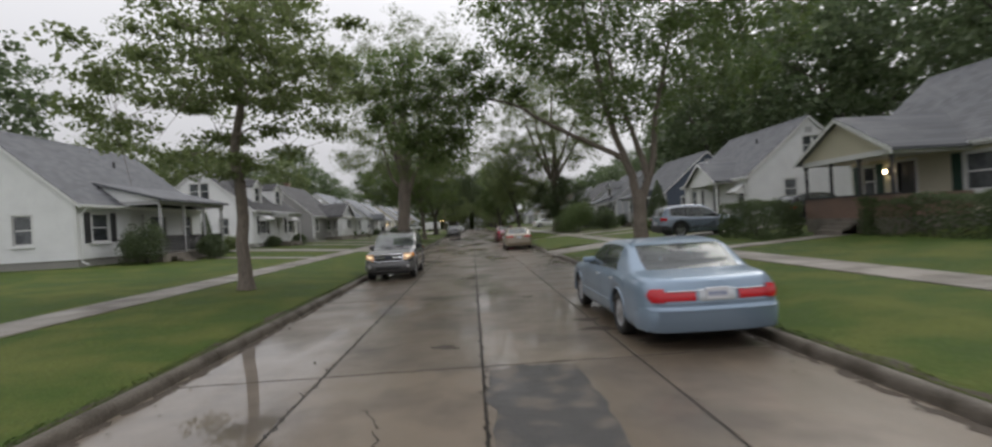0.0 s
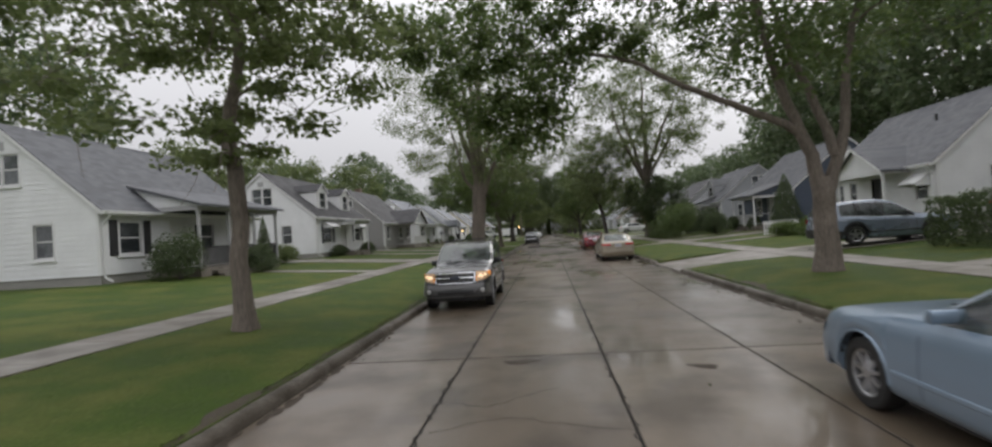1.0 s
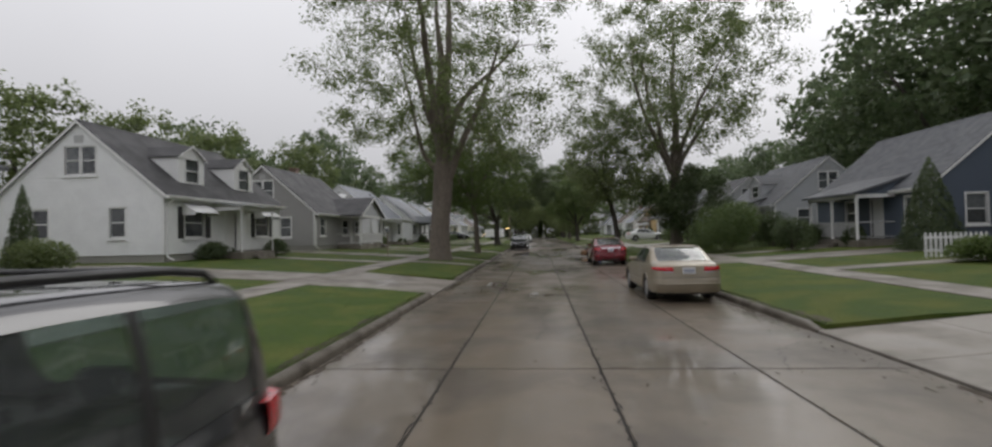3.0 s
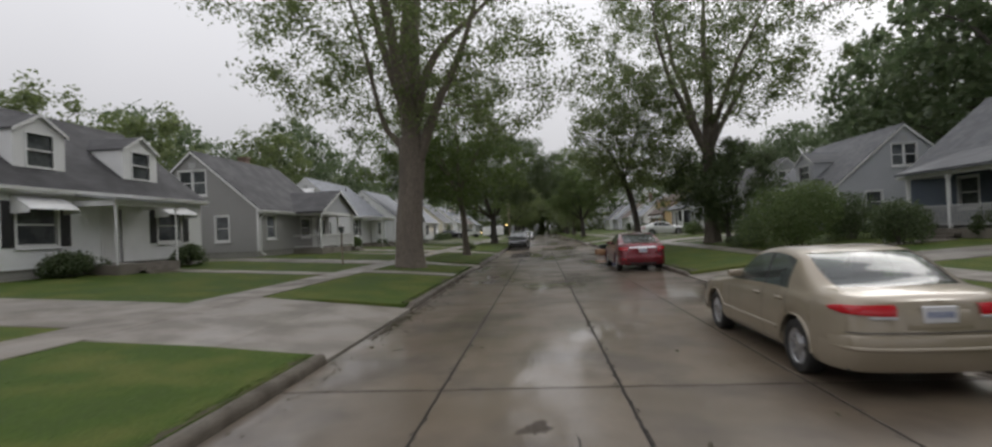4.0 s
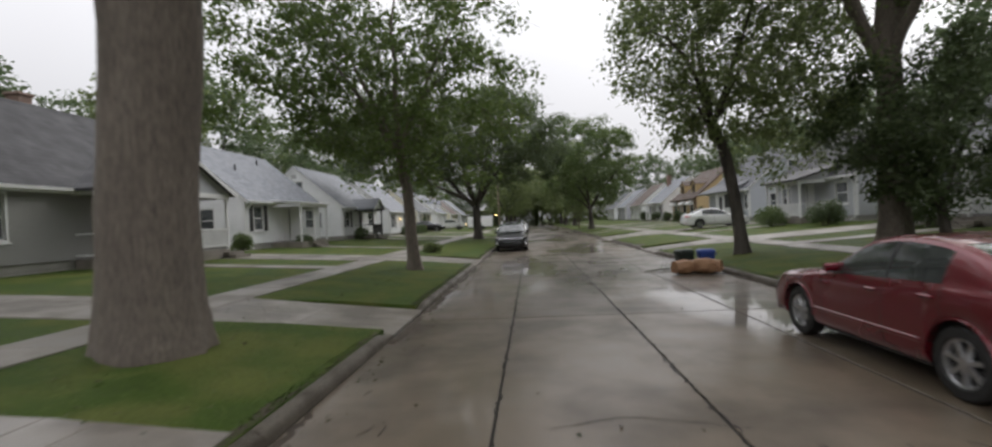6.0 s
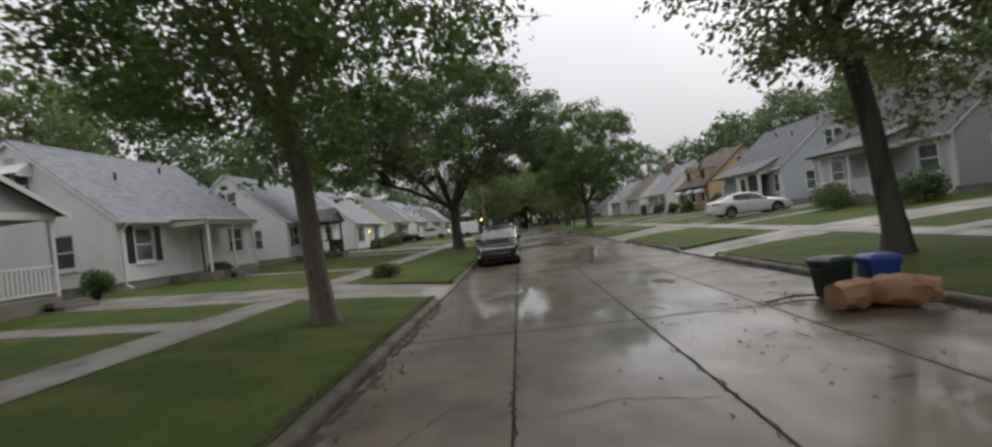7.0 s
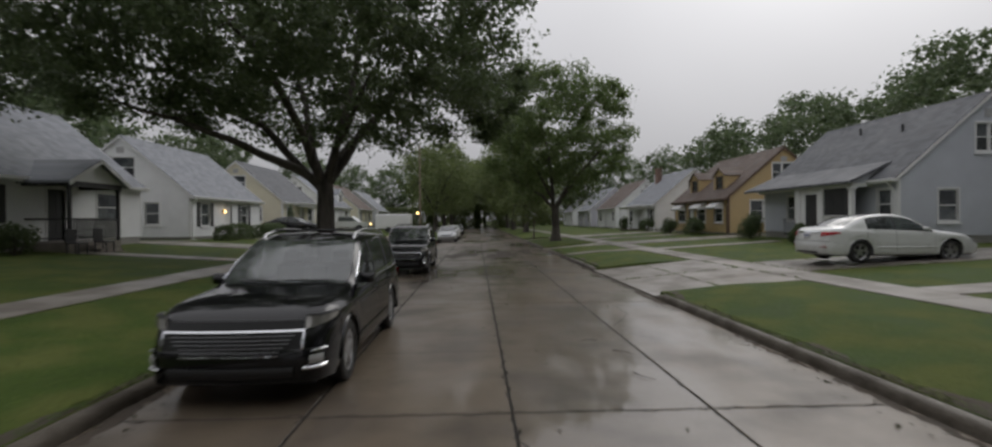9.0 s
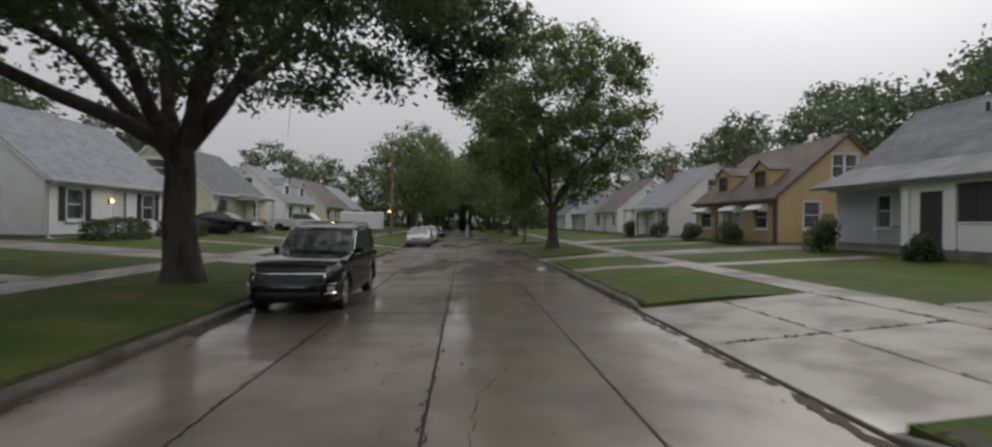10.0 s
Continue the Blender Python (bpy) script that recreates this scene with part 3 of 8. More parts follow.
def put_window(parent, at, a0, a1, z0, z1, double=False, mat=None, shutters=None, curtain=True, awning=None, rng=random):
    """A sash window with casing, meeting rail, sill and panes, optionally shutters and a metal awning."""
    w = 0.075
    gg = Geo()
    bar(gg, at, a0 - w, a0, z0 - w, z1 + w, -0.03, 0.07)
    bar(gg, at, a1, a1 + w, z0 - w, z1 + w, -0.03, 0.07)
    bar(gg, at, a0, a1, z1, z1 + w, -0.03, 0.07)
    bar(gg, at, a0, a1, z0 - w, z0, -0.03, 0.07)
    halves = [(a0, a1)] if not double else [(a0, (a0 + a1) / 2 - 0.04), ((a0 + a1) / 2 + 0.04, a1)]
    if double:
        bar(gg, at, halves[0][1], halves[1][0], z0, z1, -0.01, 0.07)
    for b0, b1 in halves:
        zm = (z0 + z1) / 2
        bar(gg, at, b0, b1, zm - 0.025, zm + 0.025, 0.03, 0.07)
        bar(gg, at, b0, b0 + 0.04, z0, z1, 0.03, 0.07)
        bar(gg, at, b1 - 0.04, b1, z0, z1, 0.03, 0.07)
        bar(gg, at, b0 + 0.04, b1 - 0.04, z0, z0 + 0.05, 0.03, 0.07)
        bar(gg, at, b0 + 0.04, b1 - 0.04, z1 - 0.05, z1, 0.03, 0.07)
    win = part("window", gg, mat or TRIM, parent)
    for b0, b1 in halves:
        zm = (z0 + z1) / 2
        for p0, p1 in ((z0, zm), (zm, z1)):
            pg = Geo()
            bar(pg, at, b0, b1, p0, p1, 0.055, 0.065)
            part("pane", pg, PANE, win)
    sg = Geo()
    bar(sg, at, a0 - w - 0.04, a1 + w + 0.04, z0 - w - 0.05, z0 - w, -0.09, 0.05)
    part("sill", sg, mat or TRIM, win)
    if shutters:
        for b0, b1 in ((a0 - 0.48, a0 - 0.1), (a1 + 0.1, a1 + 0.48)):
            hg = Geo()
            bar(hg, at, b0, b1, z0 - 0.05, z1 + 0.05, -0.035, -0.002)
            for k in range(9):
                zc = z0 + (z1 - z0) * (k + 0.5) / 9
                bar(hg, at, b0 + 0.05, b1 - 0.05, zc - 0.03, zc + 0.03, -0.05, -0.03)
            part("shutter", hg, shutters, win, "slatted dark shutter")
    if awning:
        ag = Geo()
        b0, b1, drop, out = a0 - 0.2, a1 + 0.2, 0.45, 0.7
        top = [at(b0, z1 + 0.25, -0.02), at(b1, z1 + 0.25, -0.02), at(b1, z1 + 0.25 - drop, -out), at(b0, z1 + 0.25 - drop, -out)]
        low = [at(b0, z1 + 0.21, -0.02), at(b1, z1 + 0.21, -0.02), at(b1, z1 + 0.21 - drop, -out), at(b0, z1 + 0.21 - drop, -out)]
        ag.add(top + low, [(0, 1, 2, 3), (7, 6, 5, 4)] + [(i, (i + 1) % 4, 4 + (i + 1) % 4, 4 + i) for i in range(4)])
        for b in (b0, b1):
            ag.add([at(b, z1 + 0.23, -0.02), at(b, z1 + 0.23 - drop, -out), at(b, z1 + 0.23 - drop - 0.12, -out), at(b, z1 - 0.35, -0.02)], [(0, 1, 2, 3)])
        part("awning", ag, awning, win, "ribbed metal awning")
    return win


def house(label, side, y0, length=9.8, wall=SIDING_WHITE, roof=ROOF_GREY, trim=TRIM, ground=None, front=(), gable=(), doors=(), dormers=(), porch=None, chimney=None,
          depth=DEPTH, eave=EAVE, ridge=RIDGE, lamp=None, setback=FRONT, dormer_wall=None, vents=()):
    z = land_z(side * FRONT) if ground is None else ground
    h = thing("house", (side * setback, y0, z), label, "house", "houses along the street")
    L, D = length, depth
    at_front = lambda a, zz, t: (side * t, a, zz)
    at_gable = lambda a, zz, t: (side * a, t, zz)
    at_far = lambda a, zz, t: (side * a, L - t, zz)
    at_back = lambda a, zz, t: (side * (D - t), a, zz)
    base = 0.35
    half = D / 2
    part("foundation", Geo().box(min(side * 0.04, side * (D - 0.04)), max(side * 0.04, side * (D - 0.04)), 0.04, L - 0.04, -0.9, base), BLOCK, h, "grey block foundation")
    wg = Geo()
    gable_line = [(0, base), (D, base), (D, eave), (half, ridge), (0, eave)]
    lap = 0.0 if y0 > 130 else 0.2 if wall in (SIDING_WHITE, SIDING_CREAM, SIDING_OCHRE) else 0.15
    fh = [w[:4] for w in front] + [(d[0], d[1], base, d[2]) for d in doors]
    for line, holes, face, boards in (([(0, base), (L, base), (L, eave), (0, eave)], fh, at_front, lap), (gable_line, [w[:4] for w in gable], at_gable, lap),
                                      (gable_line, [], at_far, 0.0), ([(0, base), (L, base), (L, eave), (0, eave)], [], at_back, 0.0)):
        wg = Geo()
        wall_panel(wg, line, holes, face, 0.14, boards)
        part("wall", wg, wall, h)
    # solid block behind the glass, its dark colour painted in for the shade of unlit rooms
    part("room", Geo().box(min(side * 0.2, side * (D - 0.2)), max(side * 0.2, side * (D - 0.2)), 0.2, L - 0.2, base, eave - 0.1), DARK_PAINT, h, "dark-painted block standing in for unlit rooms")
    # roof: two slabs with eaves and rakes
    over, rake, thick = 0.28, 0.14, 0.12
    slope = (ridge - eave) / half
    rg = Geo()
    for s0, s1 in ((-over, half), (D + over, half)):
        zz0 = eave - over * slope
        pts = [(side * s0, zz0), (side * s1, ridge), (side * s1, ridge + thick), (side * s0, zz0 + thick)]
        rg.prism([(p[0], p[1]) for p in pts], 1, -rake, L + rake)
    # prism with axis 1 keeps x and z in order
    roof_ob = part("roof", rg, roof, h, "wet asphalt shingle roof")
    cap = Geo()
    cap.prism([(side * (half - 0.14), ridge + thick - 0.14 * slope + 0.02), (side * half, ridge + thick + 0.025), (side * (half + 0.14), ridge + thick - 0.14 * slope + 0.02), (side * half, ridge + thick - 0.05)], 1, -rake, L + rake)
    part("ridge_cap", cap, roof, roof_ob)
    for y in (-rake - 0.02, L + rake):
        for s0 in (-over, D + over):
            zz0 = eave - over * slope
            part("rake_board", Geo().prism([(side * s0, zz0 - 0.07), (side * half, ridge - 0.07), (side * half, ridge + thick * 0.6), (side * s0, zz0 + thick * 0.6)], 1, y, y + 0.025), trim, roof_ob)

    for s0, q in ((-over, -1), (D + over, 1)):
        gg = Geo()
        x = side * s0
        zz0 = eave - over * slope
        gg.prism([(x, zz0 - 0.02), (x + side * q * 0.11, zz0), (x + side * q * 0.12, zz0 + 0.11), (x, zz0 + 0.11)], 1, -rake, L + rake)
        gg.box(min(x, x - side * q * 0.03), max(x, x - side * q * 0.03), -rake, L + rake, zz0 - 0.08, zz0 + 0.03)
        part("gutter", gg, trim, roof_ob, "painted metal gutter")
    dg = Geo()
    dg.tube([(side * -0.38, 0.12, eave - 0.3), (side * -0.06, 0.12, eave - 0.65), (side * -0.06, 0.12, 0.25), (side * -0.35, 0.12, 0.1)], 0.04, 6)
    part("downspout", dg, trim, h)
    # corner boards
    X0 = lambda a, b: (min(side * a, side * b), max(side * a, side * b))
    for x0, x1, a, b in ((*X0(-0.022, 0.0), -0.02, 0.09), (*X0(-0.022, 0.0), L - 0.09, L + 0.02), (*X0(0.0, 0.1), -0.022, 0.0)):
        part("corner_board", Geo().box(x0, x1, a, b, base, eave), trim, h)
    vg = Geo()
    vg.prism([(half - 0.22, ridge - 0.95), (half + 0.22, ridge - 0.95), (half + 0.22, ridge - 0.6), (half - 0.22, ridge - 0.6)], 1, -0.03, -0.005) if side > 0 else vg.prism([(-half - 0.22, ridge - 0.95), (-half + 0.22, ridge - 0.95), (-half + 0.22, ridge - 0.6), (-half - 0.22, ridge - 0.6)], 1, -0.03, -0.005)
    part("vent", vg, TRIM_GREY, h)
    for w in front:
        put_window(h, at_front, *w[:4], **(w[4] if len(w) > 4 else {}))
    for w in gable:
        put_window(h, at_gable, *w[:4], **(w[4] if len(w) > 4 else {}))
    for a0, a1, top, *colour in doors:
        door_geo = Geo()
        bar(door_geo, at_front, a0, a1, base, top, 0.06, 0.11)
        for k0, k1 in ((0.12, 0.42), (0.5, 0.9)):
            for f0, f1 in ((0.14, 0.46), (0.54, 0.86)):
                bar(door_geo, at_front, a0 + (a1 - a0) * f0, a0 + (a1 - a0) * f1, base + (top - base) * k0, base + (top - base) * k1, 0.045, 0.06)
        d = part("door", door_geo, colour[0] if colour else TRIM, h, "panelled front door")
        cg = Geo()
        bar(cg, at_front, a0 - 0.1, a0, base, top + 0.1, -0.03, 0.09)
        bar(cg, at_front, a1, a1 + 0.1, base, top + 0.1, -0.03, 0.09)
        bar(cg, at_front, a0, a1, top, top + 0.1, -0.03, 0.09)
        part("door_frame", cg, trim, d)
        kg = Geo().tube([at_front(a1 - 0.1, base + 0.95, 0.05), at_front(a1 - 0.1, base + 0.95, -0.02)], 0.03, 8)
        part("door_handle", kg, CHROME, d)
        if not porch or not (porch["u"][0] < a0 < porch["u"][1]):
            sg = Geo()
            for k in range(2):
                x0, x1 = side * (-0.02), side * (-0.35 - 0.32 * (1 - k))
                sg.box(min(x0, x1), max(x0, x1), a0 - 0.3, a1 + 0.3, -0.4, base - 0.17 * (1 - k) - 0.02)
            part("step", sg, WALK, h, "concrete door steps")
    # dormers on the street side
    for du, dw, dh in dormers:
        zs = eave + 0.55
        x_in = (zs - eave) / slope
        zt = zs + dh
        x_back = (zt - eave) / slope
        dm = Geo()
        atd = lambda a, zz, t: (side * (x_in + t), a, zz)
        peak = zt + dw * 0.32
        outline = [(du - dw / 2, zs - 0.05), (du + dw / 2, zs - 0.05), (du + dw / 2, zt), (du, peak), (du - dw / 2, zt)]
        hole = (du - dw * 0.25, du + dw * 0.25, zs + 0.2, zt - 0.08)
        wall_panel(dm, outline, [hole], atd, 0.12)
        for a in (du - dw / 2, du + dw / 2):
            dm.add([(side * x_in, a, zs - 0.05), (side * x_in, a, zt), (side * x_back, a, zt)], [(0, 1, 2)])
        dorm = part("dormer", dm, dormer_wall or wall, h, "gabled dormer")
        x_peak = (peak - eave) / slope
        pr = Geo()
        for sg_ in (-1, 1):
            e = du + sg_ * (dw / 2 + 0.07)
            ze = zt - 0.07 * (peak - zt) / (dw / 2)
            x_e = (ze - eave) / slope
            f = x_in - 0.1
            pr.add([(side * f, e, ze), (side * f, du, peak), (side * x_peak, du, peak), (side * x_e, e, ze),
                    (side * f, e, ze + 0.05), (side * f, du, peak + 0.05), (side * (x_peak + 0.06), du, peak + 0.05), (side * (x_e + 0.06), e, ze + 0.05)],
                   [(0, 1, 2, 3), (7, 6, 5, 4), (0, 4, 5, 1), (1, 5, 6, 2), (2, 6, 7, 3), (3, 7, 4, 0)])
        part("dormer_roof", pr, roof, dorm)
        fg = Geo()
        for sg_ in (-1, 1):
            e = du + sg_ * (dw / 2 + 0.07)
            fg.loft([[(side * (x_in - 0.11), e, ze - 0.07), (side * (x_in - 0.11), du, peak - 0.07)], [(side * (x_in - 0.11), e, ze + 0.05), (side * (x_in - 0.11), du, peak + 0.05)], [(side * (x_in - 0.09), e, ze + 0.05), (side * (x_in - 0.09), du, peak + 0.05)]], closed=False)
        part("dormer_fascia", fg, trim, dorm)
        wg2 = Geo()
        a0, a1, z0, z1 = hole
        for q in ((a0 - 0.07, a0, z0 - 0.07, z1 + 0.07), (a1, a1 + 0.07, z0 - 0.07, z1 + 0.07), (a0, a1, z1, z1 + 0.07), (a0, a1, z0 - 0.07, z0), (a0, a1, (z0 + z1) / 2 - 0.025, (z0 + z1) / 2 + 0.025)):
            bar(wg2, atd, *q, -0.03, 0.06)
        part("dormer_window", wg2, trim, dorm)
        pg = Geo()
        bar(pg, atd, a0, a1, z0, z1, 0.065, 0.075)
        part("dormer_pane", pg, PANE, dorm)
    if porch:
        u0, u1 = porch["u"]
        out = porch.get("out", 2.0)
        top = porch.get("top", 2.55)
        pm = porch.get("mat", trim)
        fl = Geo()
        X = lambda a, b: (min(side * a, side * b), max(side * a, side * b))
        fl.box(*X(-0.01, -out), u0, u1, -0.9, base - 0.05)
        part("porch_floor", fl, porch.get("floor", WALK), h, "concrete porch floor")
        posts = porch.get("posts", 2)
        for k in range(posts):
            u = u0 + 0.08 + (u1 - u0 - 0.16) * k / (posts - 1)
            pg = Geo()
            r = porch.get("thick", 0.06)
            pg.cbox(side * (-out + 0.06) - r, side * (-out + 0.06) + r, u - r, u + r, base - 0.05, top, 0.015)
            pg.cbox(side * (-out + 0.06) - r * 1.5, side * (-out + 0.06) + r * 1.5, u - r * 1.5, u + r * 1.5, top - 0.1, top, 0.015)
            part("porch_post", pg, porch.get("post_mat", pm), h)
        kind = porch.get("kind", "gable")
        bg_ = Geo()
        bg_.box(*X(-out - 0.02, -out + 0.14), u0 - 0.05, u1 + 0.05, top, top + 0.2)
        for u in (u0 - 0.05, u1 - 0.07):
            bg_.box(*X(-out + 0.14, 0.0), u, u + 0.12, top, top + 0.2)
        part("porch_beam", bg_, pm, h)
        if kind == "gable":
            um, pk = (u0 + u1) / 2, porch.get("peak", top + 0.2 + (u1 - u0) * 0.3)
            fg = Geo()
            fg.add([(side * (-out), u0 - 0.1, top + 0.2), (side * (-out), u1 + 0.1, top + 0.2), (side * (-out), um, pk)], [(0, 1, 2)])
            part("porch_gable", fg, porch.get("face", wall), h)
            back = (pk - eave) / slope + 0.3
            prg = Geo()
            for e, s_ in ((u0 - 0.3, -1), (u1 + 0.3, 1)):
                k = (pk - top - 0.2) / ((u1 - u0) / 2 + 0.1)
                ze = pk - k * abs(um - e)
                f = -out - 0.25
                prg.add([(side * f, e, ze), (side * f, um, pk), (side * back, um, pk), (side * back, e, ze), (side * f, e, ze + 0.11), (side * f, um, pk + 0.11), (side * back, um, pk + 0.11), (side * back, e, ze + 0.11)],
                        [(0, 1, 2, 3), (7, 6, 5, 4), (0, 4, 5, 1), (1, 5, 6, 2), (2, 6, 7, 3), (3, 7, 4, 0)])
            part("porch_roof", prg, roof, h)
            rb = Geo()
            for e in (u0 - 0.3, u1 + 0.3):
                k = (pk - top - 0.2) / ((u1 - u0) / 2 + 0.1)
                ze = pk - k * abs(um - e)
                f0, f1 = sorted((side * (-out - 0.28), side * (-out - 0.252)))
                rb.add([(x, yy, zz) for x in (f0, f1) for yy, zz in ((e, ze - 0.08), (um, pk - 0.08), (um, pk + 0.08), (e, ze + 0.08))],
                       [(0, 1, 2, 3), (7, 6, 5, 4), (0, 4, 5, 1), (1, 5, 6, 2), (2, 6, 7, 3), (3, 7, 4, 0)])
            part("porch_rake", rb, trim, h)
        elif kind == "shed":
            zi = porch.get("inner", eave + 0.6)
            xi = (zi - eave) / slope
            prg = Geo()
            r0, r1 = porch.get("roof_u", (u0 - 0.25, u1 + 0.25))
            prg.prism([(side * (-out - 0.3), top + 0.14), (side * xi, zi + 0.02), (side * xi, zi + 0.14), (side * (-out - 0.3), top + 0.26)], 1, r0, r1)
            part("porch_roof", prg, roof, h)
            for u in (r0 + 0.2, r1 - 0.23):
                ck = Geo()
                ck.prism([(side * (-out), top + 0.18), (side * 0.0, top + 0.18), (side * xi, zi + 0.04), (side * (-out), top + 0.14 + 0.3 * (zi - top - 0.12) / (xi + out + 0.3) + 0.03)], 1, u, u + 0.03)
                part("porch_cheek", ck, wall, h)
        else:
            prg = Geo()
            prg.prism([(side * (-out - 0.2), top + 0.16), (side * 0.0, top + 0.38), (side * 0.0, top + 0.46), (side * (-out - 0.2), top + 0.25)], 1, u0 - 0.2, u1 + 0.2)
            part("porch_canopy", prg, porch.get("canopy", TRIM), h, "flat metal porch canopy")
        rail = porch.get("rail")
        if rail:
            rm = porch.get("rail_mat", TRIM)
            x = side * (-out + 0.06)
            if rail == "wall":
                rg2 = Geo()
                rg2.box(*X(-out, -out + 0.2), u0, u1, base - 0.05, base + 0.75)
                for u in (u0, u1 - 0.2):
                    rg2.box(*X(-out + 0.2, -0.02), u, u + 0.2, base - 0.05, base + 0.75)
                part("porch_wall", rg2, BRICK, h, "low brick porch wall")
                part("coping", Geo().box(*X(-out - 0.04, -out + 0.24), u0 - 0.04, u1 + 0.04, base + 0.75, base + 0.82), DARK_PAINT, h)
            else:
                rl = part("railing", Geo().box(x - 0.03, x + 0.03, u0 + 0.1, u1 - 0.1, base + 0.82, base + 0.88), rm, h, "painted porch railing")
                part("bottom_rail", Geo().box(x - 0.03, x + 0.03, u0 + 0.1, u1 - 0.1, base + 0.08, base + 0.13), rm, rl)
                a, b = X(-out + 0.1, -0.02)
                for u in (u0 + 0.08, u1 - 0.08):
                    part("side_rail", Geo().box(a, b, u - 0.03, u + 0.03, base + 0.82, base + 0.88), rm, rl)
                    part("side_rail", Geo().box(a, b, u - 0.03, u + 0.03, base + 0.08, base + 0.13), rm, rl)
                count = int((u1 - u0) / 0.14)
                for k in range(count):
                    u = u0 + 0.16 + (u1 - u0 - 0.32) * k / (count - 1)
                    part("baluster", Geo().box(x - 0.02, x + 0.02, u - 0.025, u + 0.025, base + 0.13, base + 0.82), rm, rl)
        sg = Geo()
        um = porch.get("steps", (u0 + u1) / 2)
        for k in range(3):
            sg.box(*X(-out - 0.01, -out - 0.3 * (3 - k)), um - 0.6, um + 0.6, -0.9, base - 0.05 - 0.14 * (2 - k) - 0.14)
        part("step", sg, WALK, h, "concrete porch steps")
    if chimney:
        cu, cx = chimney
        cz = eave + slope * min(cx, D - cx)
        ch = Geo()
        ch.cbox(side * cx - 0.3, side * cx + 0.3, cu - 0.3, cu + 0.3, cz - 0.3, ridge + 0.7, 0.02)
        ch.cbox(side * cx - 0.36, side * cx + 0.36, cu - 0.36, cu + 0.36, ridge + 0.7, ridge + 0.82, 0.02)
        part("chimney", ch, BRICK, roof_ob, "brick chimney")
    for vu, vx in vents:
        zz = eave + slope * vx
        vg = Geo()
        vg.tube([(side * vx, vu, zz - 0.05), (side * vx, vu, zz + 0.45)], 0.06, 8)
        part("roof_vent", vg, DARK_PAINT, roof_ob)
    if lamp:
        lu, lz, lm = lamp
        lg = Geo()
        lg.cbox(side * -0.02, side * -0.1, lu - 0.06, lu + 0.06, lz - 0.12, lz + 0.12, 0.015)
        lt = part("porch_lamp", lg, DARK_PAINT, h, "lit wall lamp")
        bg2 = Geo()
        bg2.loft([[(side * -0.17 + r * math.cos(a), lu + r * math.sin(a), lz + dz) for a in (k * math.pi / 4 for k in range(8))] for dz, r in ((-0.09, 0.03), (-0.05, 0.055), (0.03, 0.055), (0.08, 0.03))], caps=True)
        part("bulb", bg2, lm, lt)
    return h


AW = dict(awning=TRIM)
SH = dict(shutters=SHUTTER)
SHD = dict(shutters=DARK_PAINT)
DB = dict(double=True)
# the far side of the road, left-hand row
house("white clapboard house with a deep shingled porch roof", -1, 23.4, 10.3, SIDING_WHITE, ROOF_GREY,
      front=[(0.9, 2.0, 1.1, 2.4, SHD), (5.2, 6.6, 1.1, 2.35), (8.2, 9.2, 1.1, 2.4)], gable=[(3.2, 4.7, 4.0, 5.2, DB), (1.9, 2.7, 1.1, 2.4), (5.4, 6.2, 1.1, 2.4)], doors=[(3.7, 4.6, 2.42)],
      porch=dict(u=(2.9, 9.3), out=1.9, top=2.8, kind="shed", posts=4, inner=3.9, mat=TRIM_GREY, rail="bars", rail_mat=DARK_PAINT, steps=4.2), vents=[(6.5, 2.6)])
house("white clapboard house with charcoal roof and two dormers", -1, 41.75, 10.3, SIDING_WHITE, ROOF_DARK,
      front=[(1.35, 2.75, 1.1, 2.5, dict(shutters=DARK_PAINT, awning=TRIM)), (7.45, 8.9, 1.1, 2.5, dict(shutters=DARK_PAINT, awning=TRIM))],
      gable=[(3.25, 4.75, 4.05, 5.35, DB), (1.85, 2.6, 1.15, 2.5), (5.6, 6.4, 1.15, 2.5)], doors=[(4.6, 5.5, 2.42)], dormers=[(2.85, 1.9, 1.4), (7.4, 1.9, 1.4)], dormer_wall=TRIM, depth=8.1, eave=3.12, ridge=6.45, setback=17.45,
      porch=dict(u=(3.4, 6.6), out=1.6, top=2.45, kind="canopy", thick=0.035, canopy=METAL, steps=5.0), vents=[(5.1, 3.0)])
house("grey sided house with slate roof and white gabled porch", -1, 57.1, 10.2, SIDING_GREY, ROOF_DARK,
      front=[(0.9, 1.9, 1.1, 2.5), (5.4, 6.8, 1.1, 2.4), (8.4, 9.4, 1.2, 2.4)], gable=[(3.2, 4.85, 3.85, 5.3, DB), (1.85, 2.65, 1.05, 2.5)], doors=[(7.2, 8.1, 2.42)],
      porch=dict(u=(4.2, 10.1), out=2.0, top=2.55, peak=4.25, posts=3, rail="bars", steps=10.1, face=SIDING_MID), chimney=(7.5, 5.2), ridge=6.4)
house("off-white house with pale blue-grey roof", -1, 72.0, 10.0, SIDING_WHITE, ROOF_BLUE,
      front=[(0.9, 1.9, 1.1, 2.5, SHD), (7.6, 9.0, 1.1, 2.4)], gable=[(3.3, 4.7, 3.95, 5.2, dict(double=True, awning=TRIM)), (1.8, 2.6, 1.1, 2.4)], doors=[(4.4, 5.3, 2.42)],
      porch=dict(u=(2.8, 6.8), out=1.9, top=2.45, kind="canopy", posts=3, thick=0.05, steps=4.8), vents=[(3, 2.2), (7.2, 3.1)])
